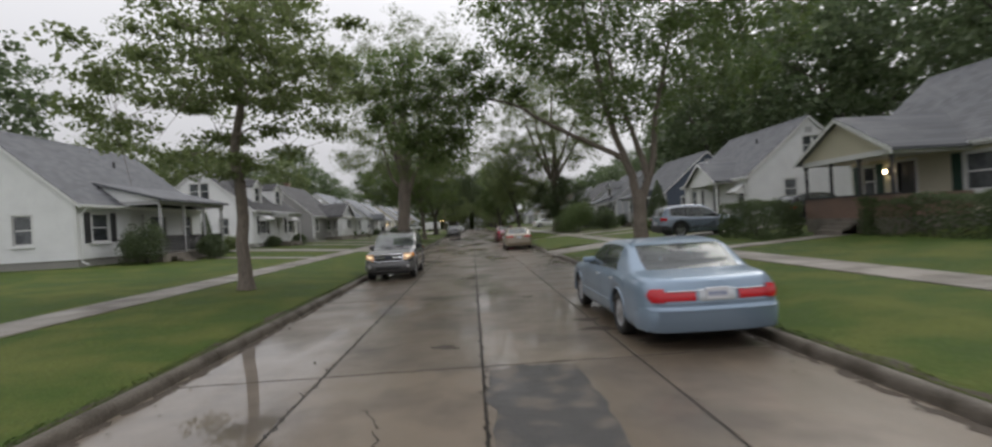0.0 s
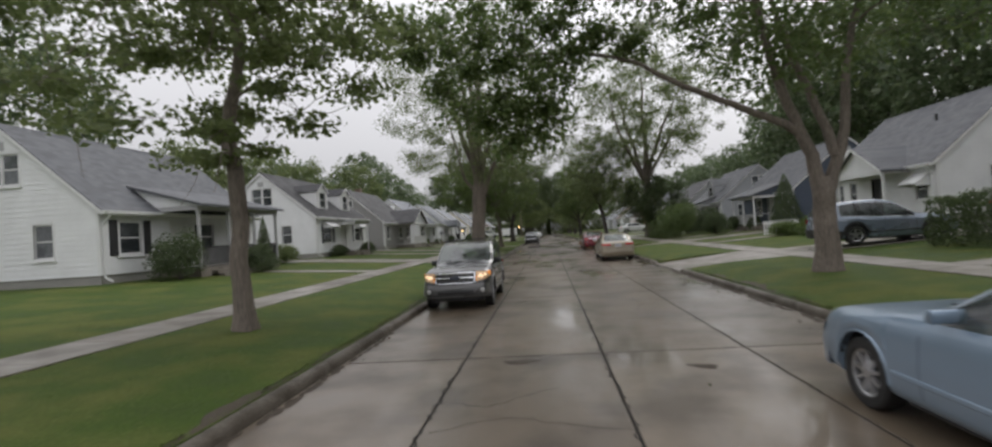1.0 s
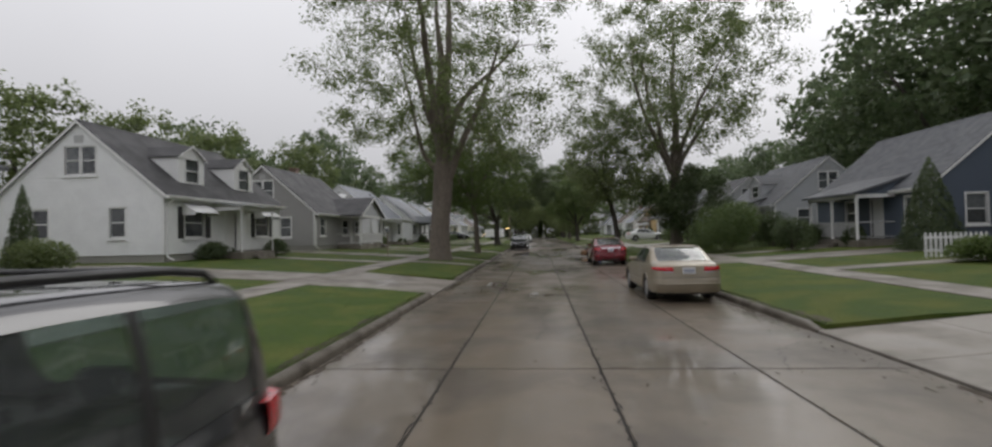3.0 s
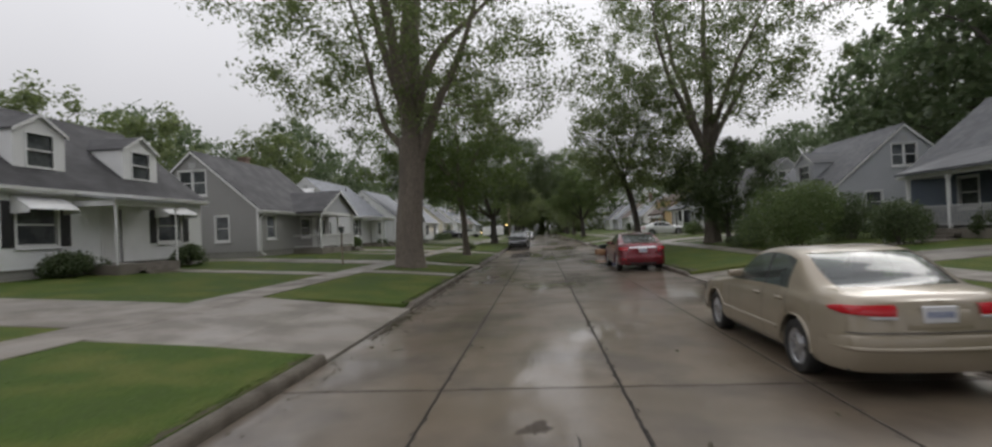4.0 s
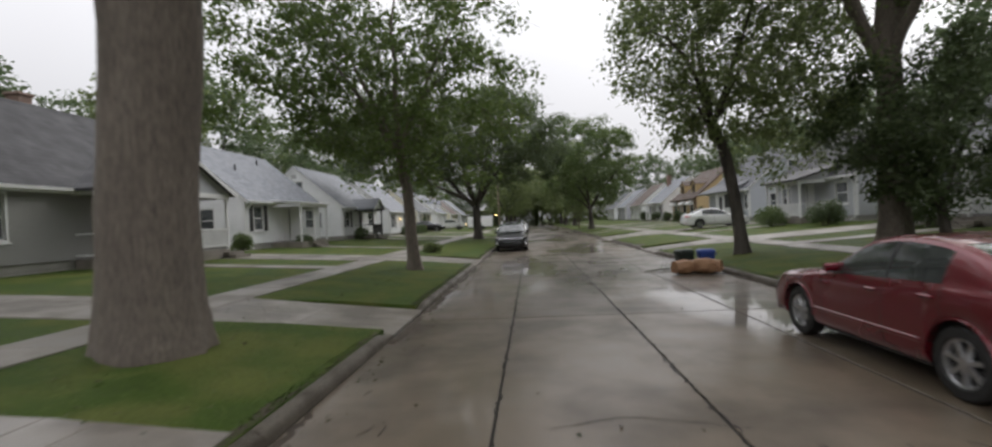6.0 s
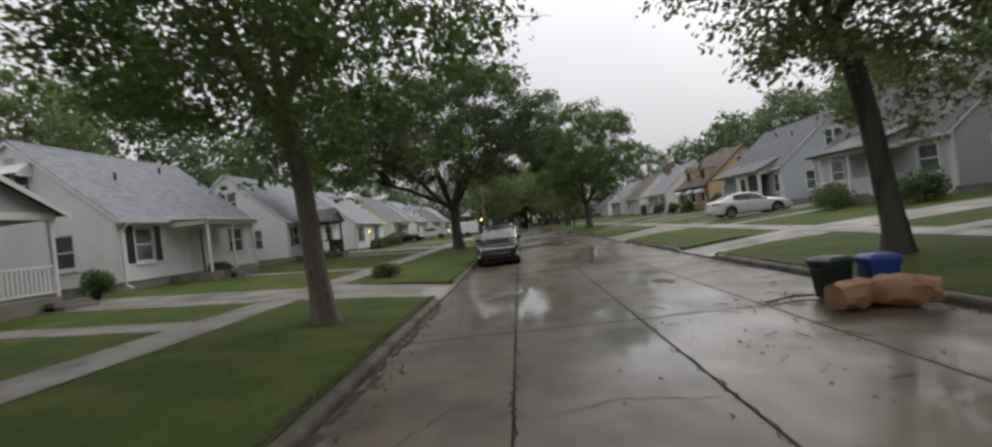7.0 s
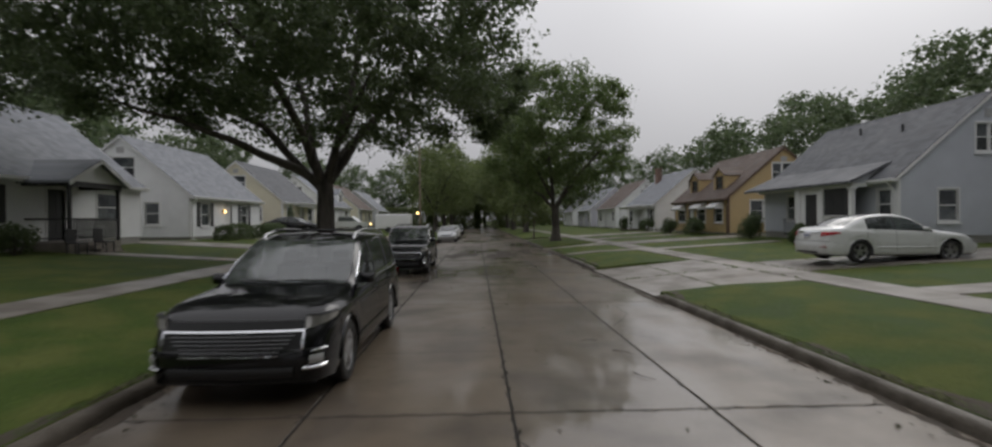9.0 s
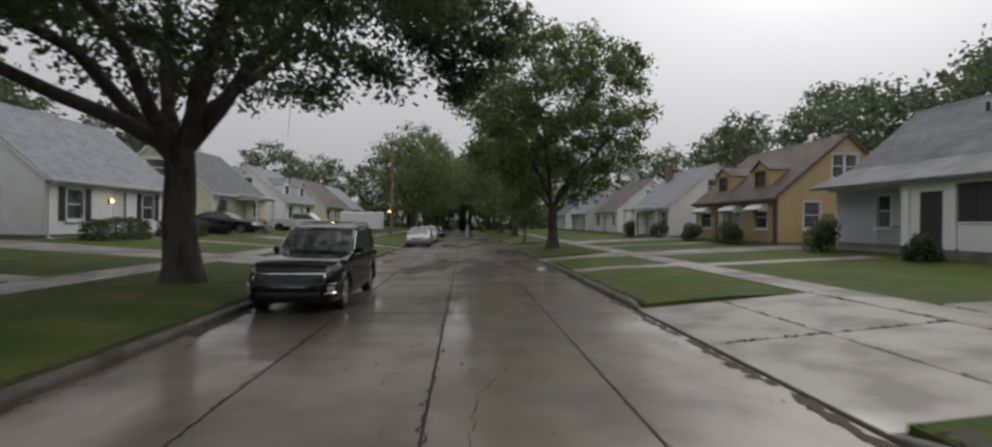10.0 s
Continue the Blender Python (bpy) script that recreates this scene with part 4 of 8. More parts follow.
house("white house with grey roof and a small dark porch", -1, 86.7, 9.8, SIDING_WHITE, ROOF_BLUE,
      front=[(0.8, 1.8, 1.1, 2.4, SHD), (6.8, 8.2, 1.1, 2.4)], gable=[(3.3, 4.6, 3.9, 5.1, DB), (1.8, 2.6, 1.1, 2.4)], doors=[(4.1, 5.0, 2.42, DARK_PAINT)],
      porch=dict(u=(3.0, 5.8), out=1.7, top=2.45, peak=3.5, posts=2, mat=DARK_PAINT, rail="bars", rail_mat=DARK_PAINT))
house("white sided house with grey roof and lit porch lamp", -1, 101.0, 9.8, SIDING_WHITE, ROOF_BLUE,
      front=[(1.2, 2.2, 1.0, 2.4, SHD), (6.6, 7.6, 1.0, 2.4, SHD)], gable=[(3.2, 4.5, 3.9, 5.1), (1.8, 2.6, 1.1, 2.4)], doors=[(4.3, 5.2, 2.42)], lamp=(3.9, 1.95, LAMP_GLOW), ground=0.75)
house("cream house with grey roof", -1, 115.6, 9.6, SIDING_CREAM, ROOF_GREY, front=[(1.0, 2.2, 1.1, 2.4), (6.8, 8.2, 1.1, 2.4)], gable=[(3.2, 4.6, 3.9, 5.1), (1.8, 2.6, 1.1, 2.4)],
      doors=[(4.4, 5.3, 2.42)], porch=dict(u=(3.4, 7.0), out=1.7, top=2.45, kind="canopy", posts=2))
house("white house with pale roof and two dormers", -1, 130.2, 9.6, SIDING_WHITE, ROOF_BLUE, front=[(1.0, 2.2, 1.1, 2.4), (6.8, 8.2, 1.1, 2.4)], gable=[(3.2, 4.6, 3.9, 5.1)],
      doors=[(4.4, 5.3, 2.42)], dormers=[(2.4, 2.1, 1.1), (7.2, 2.1, 1.1)])
house("tan house with brown shingled roof", -1, 144.8, 9.6, SIDING_CREAM, ROOF_BROWN, front=[(1.0, 2.2, 1.1, 2.4), (6.8, 8.2, 1.1, 2.4)], gable=[(3.2, 4.6, 3.9, 5.1)], doors=[(4.4, 5.3, 2.42)])
house("pale grey house with blue-grey roof", -1, 159.4, 9.6, SIDING_MID, ROOF_BLUE, front=[(1.0, 2.2, 1.1, 2.4), (6.8, 8.2, 1.1, 2.4)], gable=[(3.2, 4.6, 3.9, 5.1)], doors=[(4.4, 5.3, 2.42)])
# right-hand row
house("cream house with gabled brick-walled porch and green shutters", 1, 12.3, 10.4, SIDING_CREAM, ROOF_GREY,
      front=[(1.0, 2.1, 1.15, 2.45, SH), (3.9, 5.0, 1.1, 2.4, SH), (9.05, 9.75, 1.1, 2.4, SH)], gable=[(3.2, 4.7, 4.0, 5.2, DB)], doors=[(7.0, 7.9, 2.42, DARK_PAINT)], lamp=(8.3, 2.1, LAMP_WARM),
      porch=dict(u=(4.7, 9.4), out=2.9, top=2.5, peak=4.1, posts=4, thick=0.05, post_mat=DARK_PAINT, rail="wall", face=SIDING_CREAM), ground=0.95)
house("white sided house with grey roof and gabled entry", 1, 31.4, 9.6, SIDING_WHITE, ROOF_GREY,
      front=[(0.6, 1.4, 1.1, 2.1, AW), (6.2, 6.8, 1.1, 2.35), (7.5, 8.4, 1.1, 2.35)], gable=[(3.6, 4.9, 3.95, 5.15, dict(double=True)), (2.3, 3.1, 1.3, 2.5)], doors=[(3.9, 4.8, 2.42, DARK_PAINT)],
      porch=dict(u=(1.7, 5.8), out=1.3, top=2.5, peak=4.0, posts=2, face=SIDING_WHITE), ground=1.05, vents=[(3.4, 2.6)])
house("slate-blue sided house with white porch posts", 1, 45.4, 9.8, SIDING_BLUE, ROOF_GREY,
      front=[(0.8, 1.7, 1.1, 2.4), (5.6, 6.6, 1.1, 2.4)], gable=[(3.4, 4.7, 3.9, 5.15, dict(double=True, awning=TRIM)), (1.5, 2.4, 1.0, 2.4)], doors=[(3.4, 4.3, 2.42)],
      porch=dict(u=(2.4, 7.0), out=1.9, top=2.45, kind="shed", inner=3.5, posts=3, rail="bars", rail_mat=TRIM_GREY))
house("pale grey house with steep front gable and dark window", 1, 61.2, 9.8, SIDING_MID, ROOF_GREY,
      front=[(0.8, 1.8, 1.1, 2.4), (7.4, 8.6, 1.1, 2.4)], gable=[(3.3, 4.7, 3.9, 5.2, DB), (1.7, 2.6, 1.1, 2.4)], doors=[(4.5, 5.4, 2.42)], dormers=[(5.0, 2.6, 1.2)],
      porch=dict(u=(2.6, 7.0), out=1.9, top=2.45, kind="shed", inner=3.4, posts=3, rail="bars"))
house("pale house with white porch posts behind bushes", 1, 76.0, 9.8, SIDING_MID, ROOF_DARK,
      front=[(0.8, 2.0, 1.1, 2.4), (7.6, 8.8, 1.1, 2.4)], gable=[(3.3, 4.7, 3.9, 5.2, DB), (1.7, 2.6, 1.1, 2.4)], doors=[(4.5, 5.4, 2.42)],
      porch=dict(u=(2.6, 7.2), out=1.9, top=2.5, kind="shed", inner=3.5, posts=4, rail="bars"))
bay = house("blue-grey house with white trim and dark screened porch", 1, 90.7, 10.0, SIDING_PALE, ROOF_GREY,
            front=[(0.35, 1.1, 1.05, 2.35), (7.0, 7.7, 1.05, 2.35)], gable=[(3.4, 4.6, 3.9, 5.1, DB), (1.75, 2.6, 0.95, 2.3)], doors=[(3.75, 4.7, 2.42, DARK_PAINT)],
            porch=dict(u=(1.4, 5.4), out=0.95, top=2.5, kind="shed", inner=3.5, posts=2, thick=0.1, roof_u=(1.15, 10.1), steps=4.25), vents=[(2.8, 2.6), (6.0, 3.0)])
# the screened front of that porch: half wall, dark screen, door bay between pilasters
part("porch_panel", Geo().cbox(-0.93, -0.85, 1.52, 3.3, 0.3, 1.18, 0.01), TRIM, bay, "white boarded half wall")
part("porch_cap", Geo().cbox(-0.97, -0.81, 1.5, 3.32, 1.18, 1.24, 0.01), TRIM, bay)
part("porch_screen", Geo().box(-0.9, -0.88, 1.52, 3.3, 1.24, 2.5), DARK_PAINT, bay, "dark insect screen")
for u in (2.1, 2.7):
    part("screen_bar", Geo().box(-0.915, -0.865, u - 0.02, u + 0.02, 1.24, 2.5), DARK_PAINT, bay)
for u in (3.42, 5.2):
    part("pilaster", Geo().cbox(-1.0, -0.78, u - 0.11, u + 0.11, 0.3, 2.5, 0.015), TRIM, bay)
part("entry_door", Geo().cbox(-0.9, -0.84, 3.85, 4.72, 0.3, 2.3, 0.01), DARK_PAINT, bay, "dark storm door")
for u0_, u1_ in ((3.53, 3.85), (4.72, 5.09)):
    part("entry_side", Geo().box(-0.9, -0.82, u0_, u1_, 0.3, 2.5), TRIM, bay)
part("entry_head", Geo().box(-0.9, -0.82, 3.85, 4.72, 2.3, 2.5), TRIM, bay)
for k in range(9):
    u = 5.5 + 0.13 * k
    part("rail_bar", Geo().box(-0.92, -0.9, u - 0.008, u + 0.008, 0.2, 1.05), DARK_PAINT, bay)
part("hand_rail", Geo().cbox(-0.94, -0.88, 5.35, 6.65, 1.05, 1.09, 0.01), DARK_PAINT, bay, "thin black railing")
house("ochre sided house with brown roof and two dormers", 1, 105.3, 9.6, SIDING_OCHRE, ROOF_BROWN,
      front=[(0.8, 2.0, 1.1, 2.4, AW), (3.6, 5.0, 1.1, 2.4, AW), (7.4, 8.8, 1.1, 2.4, AW)], gable=[(3.2, 4.6, 3.95, 5.25, DB), (1.6, 2.5, 1.15, 2.6)], doors=[(5.7, 6.6, 2.42)],
      dormers=[(2.6, 1.9, 1.1), (7.0, 1.9, 1.1)], ground=0.6, trim=material("brown_trim", (0.13, 0.085, 0.06), rough=0.5, vary=0.1), dormer_wall=SIDING_OCHRE)
house("white house with pale grey roof and porch", 1, 120.0, 9.6, SIDING_WHITE, ROOF_BLUE,
      front=[(0.8, 1.8, 1.1, 2.4, SHD), (7.4, 8.6, 1.1, 2.4)], gable=[(3.3, 4.6, 3.9, 5.1)], doors=[(4.5, 5.4, 2.42)], porch=dict(u=(3.4, 6.8), out=1.7, top=2.45, kind="canopy", posts=2), ground=0.6, chimney=(7.5, 3.0))
house("white house with brown roof", 1, 134.6, 9.6, SIDING_WHITE, ROOF_BROWN, front=[(0.8, 1.8, 1.1, 2.4), (7.4, 8.6, 1.1, 2.4)], gable=[(3.3, 4.6, 3.9, 5.1)], doors=[(4.5, 5.4, 2.42)], ground=0.6)
house("lilac house with pale roof", 1, 149.2, 9.6, SIDING_LILAC, ROOF_BLUE, front=[(0.8, 1.8, 1.1, 2.4), (7.4, 8.6, 1.1, 2.4)], gable=[(3.3, 4.6, 3.9, 5.1)], doors=[(4.5, 5.4, 2.42)], ground=0.6)
house("white house with grey roof", 1, 163.8, 9.6, SIDING_WHITE, ROOF_GREY, front=[(0.8, 1.8, 1.1, 2.4), (7.4, 8.6, 1.1, 2.4)], gable=[(3.3, 4.6, 3.9, 5.1)], doors=[(4.5, 5.4, 2.42)], ground=0.6)


# ---- vehicles: rear axle at the local origin, +y is ahead ----


def lerp_table(table, y):
    if y <= table[0][0]:
        return table[0][1]
    for (a, p), (b, q) in zip(table, table[1:]):
        if y <= b:
            return p + (q - p) * (y - a) / (b - a)
    return table[-1][1]


def flow(table, y):
    """A smooth line through a table that never swings past its points."""
    if y <= table[0][0]:
        return table[0][1]
    if y >= table[-1][0]:
        return table[-1][1]
    k = max(i for i in range(len(table) - 1) if table[i][0] <= y)
    slopes = [(q[1] - p[1]) / (q[0] - p[0]) for p, q in zip(table, table[1:])]

    def tangent(i):
        if i == 0 or i == len(table) - 1:
            return slopes[0 if i == 0 else -1]
        d0, d1 = slopes[i - 1], slopes[i]
        return 0.0 if d0 * d1 <= 0 else 2 * d0 * d1 / (d0 + d1)

    (a, p), (b, q) = table[k], table[k + 1]
    h = b - a
    t = (y - a) / h
    return (2 * t ** 3 - 3 * t ** 2 + 1) * p + (t ** 3 - 2 * t ** 2 + t) * h * tangent(k) + (3 * t ** 2 - 2 * t ** 3) * q + (t ** 3 - t ** 2) * h * tangent(k + 1)


def ease(v):
    v = min(1.0, max(0.0, v))
    return v * v * (3 - 2 * v)


def car(name, label, at, turn, colour, wb, rear, nose, width, wheel, shape, sill=0.24, glass=CAR_GLASS, suv=False, tail="wide", front="grille",
        rails=False, cladding=None, hub=RIM, rear_plate=True, category="car", spokes=5):
    """shape: the centre line of hood, glass, roof and deck (top), the line under the side windows (belt), the roof's share of the width,
    the y spans of windscreen, rear window and side windows."""
    c = thing(name, at, label, category, "parked cars", turn)
    W = width / 2
    y0, y1 = -rear, wb + nose
    R = wheel + 0.055
    top, belt_line, roof_share, gf, gr, windows = shape
    ends = [(-0.05, 0.02), (-0.046, 0.2), (-0.034, 0.42), (-0.014, 0.6), (0.014, 0.73), (0.05, 0.815), (0.11, 0.885), (0.2, 0.935), (0.34, 0.972), (0.52, 0.992), (0.72, 1.0)]
    if suv:
        ends = [(-0.05, 0.02), (-0.048, 0.3), (-0.04, 0.55), (-0.025, 0.74), (-0.004, 0.85), (0.03, 0.905), (0.08, 0.938), (0.16, 0.958), (0.3, 0.978), (0.52, 0.993), (0.72, 1.0)]
    ends_f = [(d * 1.35 if d > 0 else d, f) for d, f in ([(-0.05, 0.02), (-0.046, 0.2), (-0.034, 0.42), (-0.014, 0.6), (0.014, 0.73), (0.05, 0.815), (0.11, 0.885), (0.2, 0.935), (0.34, 0.972), (0.52, 0.992), (0.72, 1.0)])]
    rear_tab = [(y0 + d, f) for d, f in ends]
    nose_tab = sorted((y1 - d, f) for d, f in ends_f)

    def plan_f(y):
        return lerp_table(rear_tab, y) if y < (y0 + y1) / 2 else lerp_table(nose_tab, y)

    lean_r, lean_f = (0.02, 0.13) if suv else (0.09, 0.17)
    top_r, top_f = flow(top, y0), flow(top, y1)

    def tuck(y, z):
        """The ends lean in towards the top and tuck under at the bottom."""
        fr = min(1.0, max(0.0, (y0 + 0.5 - y) / 0.5)) ** 1.3
        ff = min(1.0, max(0.0, (y - y1 + 0.5) / 0.5)) ** 1.3
        low = 0.07 * max(0.0, (0.46 - z) / 0.24) ** 1.5
        ur = min(1.0, max(0.0, (z - 0.5) / (top_r - 0.5))) ** 1.7
        uf = min(1.0, max(0.0, (z - 0.5) / (top_f - 0.5))) ** 1.9
        return y + fr * (lean_r * ur + low) - ff * (lean_f * uf + low)

    roof_z = max(z for _, z in top)
    mid_y = (gf[0] + gr[1]) / 2
    roof_half = W * roof_share
    full = roof_z - flow(belt_line, mid_y)
    LOW = ((0.0, 0.93), (0.05, 0.965), (0.13, 0.985), (0.27, 0.993), (0.42, 1.0), (0.56, 1.0), (0.66, 0.99), (0.74, 0.99), (0.86, 0.978), (0.95, 0.957))
    CAB = ((0.04, None), (0.3, None), (0.58, None), (0.85, None), (0.925, 0.965), (0.962, 0.92), (0.982, 0.84), (0.99, 0.68), (0.995, 0.46), (0.999, 0.22), (1.0, 0.0))
    HOOD = ((0.08, 0.932), (0.2, 0.92), (0.36, 0.903), (0.54, 0.88), (0.68, 0.85), (0.8, 0.8), (0.88, 0.7), (0.94, 0.55), (0.975, 0.37), (0.994, 0.18), (1.0, 0.0))
    SIDE0, CORNER = len(LOW), len(LOW) + 4

    def section(y):
        """Half a cross-section from the sill to the centre line."""
        w = W * plan_f(y)
        T, B = flow(top, y), flow(belt_line, y)
        B = min(B, T - 0.015)
        zb = sill + 0.1 * max(0, (y0 + 0.5 - y), (y - y1 + 0.5))
        for cy in (0.0, wb):
            if abs(y - cy) < R:
                zb = max(zb, wheel + math.sqrt(max(0, R * R - (y - cy) ** 2)))
        zb = min(zb, B - 0.1)
        pts = [(w * s_, zb + (B - zb) * v) for v, s_ in LOW]
        h = T - B
        g_ = ease((h - 0.1) / 0.3)
        xs = lambda v: w * 0.938 - (W * 0.938 - roof_half) * (h * v) / (full * 0.85) * (w / W)
        xc = xs(0.85)
        bulge = 0.015 * g_
        for k, ((cv, cs), (hv, hs)) in enumerate(zip(CAB, HOOD)):
            cx = xs(cv) + bulge * math.sin(math.pi * cv / 0.85) if cs is None else xc * cs
            pts.append((cx * g_ + w * hs * (1 - g_), B + h * (cv * g_ + hv * (1 - g_))))
        # the glass bows outwards in plan
        kf = 0.2 * ease((y - gf[0] + 0.35) / 0.6) * (1 - ease((y - gf[1]) / 0.9))
        kr = -(0.07 if suv else 0.17) * ease((gr[1] + 0.35 - y) / 0.6) * (1 if suv else 1 - ease((gr[0] - y) / 0.55))
        ref = max(pts[CORNER][0], 1e-3)
        out = []
        for i, (x, z) in enumerate(pts):
            bow = (kf + kr) * max(0.0, 1 - (x / ref) ** 2) if i >= CORNER else 0.0
            out.append((x, tuck(y, z) + bow * min(1.0, plan_f(y)), z))
        return out

    marks = {y0 + d for d, _ in ends} | {y1 - d for d, _ in ends_f}
    for cy in (0.0, wb):
        marks |= {cy + R * math.cos(radians(a)) for a in range(0, 181, 15)} | {cy + R + 0.015, cy - R - 0.015}
    marks |= {y0 + 0.7 + (y1 - y0 - 1.4) * k / 14 for k in range(1, 14)}
    marks |= {v for span in windows for v in span} | set(gf) | set(gr)
    for a, b in (gf, gr):
        marks |= {a + (b - a) * k / 8 for k in range(9)}
    all_y = []
    for y in sorted(marks):
        if not all_y or y - all_y[-1] > 0.004 or y in (*gf, *gr):
            all_y.append(y)
    rows = []
    for y in all_y:
        half = section(y)
        rows.append(half + [(-x, yy, z) for x, yy, z in reversed(half[:-1])])
    n_ = len(rows[0])
    last = n_ - 1

    def normal_at(j, i):
        """Outward direction of the skin at a grid point."""
        p = [np.array(rows[min(j + 1, len(rows) - 1)][i]), np.array(rows[max(j - 1, 0)][i]), np.array(rows[j][min(i + 1, last)]), np.array(rows[j][max(i - 1, 0)])]
        v = np.cross(p[0] - p[1], p[2] - p[3])
        v = v / (np.linalg.norm(v) + 1e-9)
        here = np.array(rows[j][i]) - np.array((0, rows[j][i][1], 0.7))
        return v if v @ here > 0 else -v

    skins = {"body": []}
    for j in range(len(rows) - 1):
        ym = (all_y[j] + all_y[j + 1]) / 2
        for i in range(last):
            k = min(i, last - 1 - i)
            side = 1 if i < last / 2 else -1
            key = "body"
            if k >= CORNER + 1 and gf[0] < ym < gf[1]:
                key = "windscreen"
            elif k >= CORNER + (1 if suv else 2) and gr[0] < ym < gr[1]:
                key = "rear_window"
            elif SIDE0 <= k < CORNER - 1 and windows[-1][0] < ym < windows[0][1] and flow(top, ym) - flow(belt_line, ym) > 0.11:
                key = ("pillar", sum(wa > ym for wa, _ in windows), side)
                for q, (wa, wb_) in enumerate(windows):
                    if wa < ym < wb_:
                        key = ("side_window", q, side)
            skins.setdefault(key, []).append((j, i))
    for key, cells in skins.items():
        gg, seen = Geo(), {}
        is_glass = key != "body" and key[0] != "pillar"

        def vert(j, i):
            if (j, i) not in seen:
                p = np.array(rows[j][i])
                if is_glass:
                    p = p - normal_at(j, i) * 0.006
                seen[(j, i)] = len(gg.v)
                gg.v.append(tuple(p))
            return seen[(j, i)]

        for j, i in cells:
            gg.f.append((vert(j, i), vert(j, i + 1), vert(j + 1, i + 1), vert(j + 1, i)))
        if key == "body":
            gg.f.append(tuple(vert(0, i) for i in range(n_)))
            gg.f.append(tuple(vert(len(rows) - 1, i) for i in range(n_)))
        nm = key if isinstance(key, str) else key[0]
        part("window_pillar" if nm == "pillar" else nm, gg, colour if nm == "body" else BLACK_PLASTIC if nm == "pillar" else CAR_SCREEN if nm == "windscreen" else glass, c, smooth=32)

    belt = flow(belt_line, mid_y)
    ws, rb = gf[1], gr[0]
    # dark cabin with seats behind the glass
    part("cabin_trim", Geo().cbox(-W + 0.16, W - 0.16, max(rb, y0 + 0.15), ws - 0.1, sill + 0.06, belt - 0.22, 0.04), BLACK_PLASTIC, c)
    part("dashboard", Geo().cbox(-W * 0.86, W * 0.86, ws - 0.62, ws - 0.12, belt - 0.26, belt - 0.03, 0.07), BLACK_PLASTIC, c, smooth=40)
    if not suv:
        part("parcel_shelf", Geo().cbox(-W * 0.8, W * 0.8, rb + 0.06, rb + 0.62, belt - 0.16, belt - 0.02, 0.03), BLACK_PLASTIC, c)
    lift = belt - 0.3
    for sx in (-0.38, 0.38):
        sg = Geo().cbox(sx - 0.25, sx + 0.25, gf[0] - 0.62, gf[0] - 0.42, lift, min(belt + 0.22, roof_z - 0.3), 0.06)
        sg.cbox(sx - 0.14, sx + 0.14, gf[0] - 0.6, gf[0] - 0.5, min(belt + 0.22, roof_z - 0.3), min(belt + 0.42, roof_z - 0.12), 0.04)
        part("seat", sg, SEAT_CLOTH, c, smooth=40)
    sg = Geo().cbox(-W * 0.7, W * 0.7, gf[0] - 1.5, gf[0] - 1.32, lift, belt + 0.14, 0.06)
    for sx in (-0.4, 0.4):
        sg.cbox(sx - 0.13, sx + 0.13, gf[0] - 1.48, gf[0] - 1.38, belt + 0.14, belt + 0.29, 0.035)
    part("rear_seat", sg, SEAT_CLOTH, c, smooth=40)

    def seam(y, i0, i1, thick=0.005):
        """A shut line that follows the skin up one station."""
        for mirror in (1, -1):
            a_, b_ = section(y - thick), section(y + thick)
            gg = Geo().loft([[(mirror * (x + 0.0025), yy, z) for x, yy, z in r[i0:i1]] for r in (a_, b_)], closed=False)
            part("door_gap", gg, BLACK_PLASTIC, c)

    # dark underbody and wheel housings
    ub = Geo()
    ub.box(-W + 0.3, W - 0.3, y0 + 0.25, y1 - 0.3, min(sill - 0.04, 0.21), sill + 0.4)
    ub.box(-W + 0.12, W - 0.12, R + 0.08, wb - R - 0.08, min(sill - 0.05, 0.2), sill + 0.1)
    ub.box(-W + 0.22, W - 0.22, wb + R + 0.02, y1 - 0.2, min(sill - 0.04, 0.22), sill + 0.1)
    ub.box(-W + 0.1, W - 0.1, y0 + 0.12, y1 - 0.22, sill + 0.02, sill + 0.07)
    part("underbody", ub, BLACK_PLASTIC, c)
    for cy in (0.0, wb):
        for sx in (-1, 1):
            hg = Geo()
            n = 14
            r0 = [(sx * (W * 0.965), cy + (R + 0.004) * math.cos(math.pi * k / n), wheel + (R + 0.004) * math.sin(math.pi * k / n)) for k in range(n + 1)]
            r1 = [(sx * (W - 0.32), p[1], p[2]) for p in r0]
            hg.loft([r0, r1], closed=False)
            hg.add(r1, [tuple(range(n + 1))])
            part("wheel_housing", hg, BLACK_PLASTIC, c)
            # rolled lip round the arch, or broad plastic cladding
            cg = Geo()
            broad = 0.07 if cladding else 0.012
            q0 = [(sx * (W * 0.975), cy + R * math.cos(math.pi * k / n), wheel + R * math.sin(math.pi * k / n)) for k in range(n + 1)]
            proud = W * 0.995 + (0.008 if cladding else 0.002)
            q1 = [(sx * proud, p[1], p[2]) for p in q0]
            q2 = [(sx * proud, cy + (R + broad) * math.cos(math.pi * k / n), wheel + (R + broad) * math.sin(math.pi * k / n)) for k in range(n + 1)]
            q3 = [(sx * (W * 0.965), cy + (R + broad + 0.02) * math.cos(math.pi * k / n), wheel + (R + broad + 0.02) * math.sin(math.pi * k / n)) for k in range(n + 1)]
            cg.loft([q0, q1, q2, q3], closed=False)
            part("arch_trim", cg, cladding or colour, c, smooth=50)

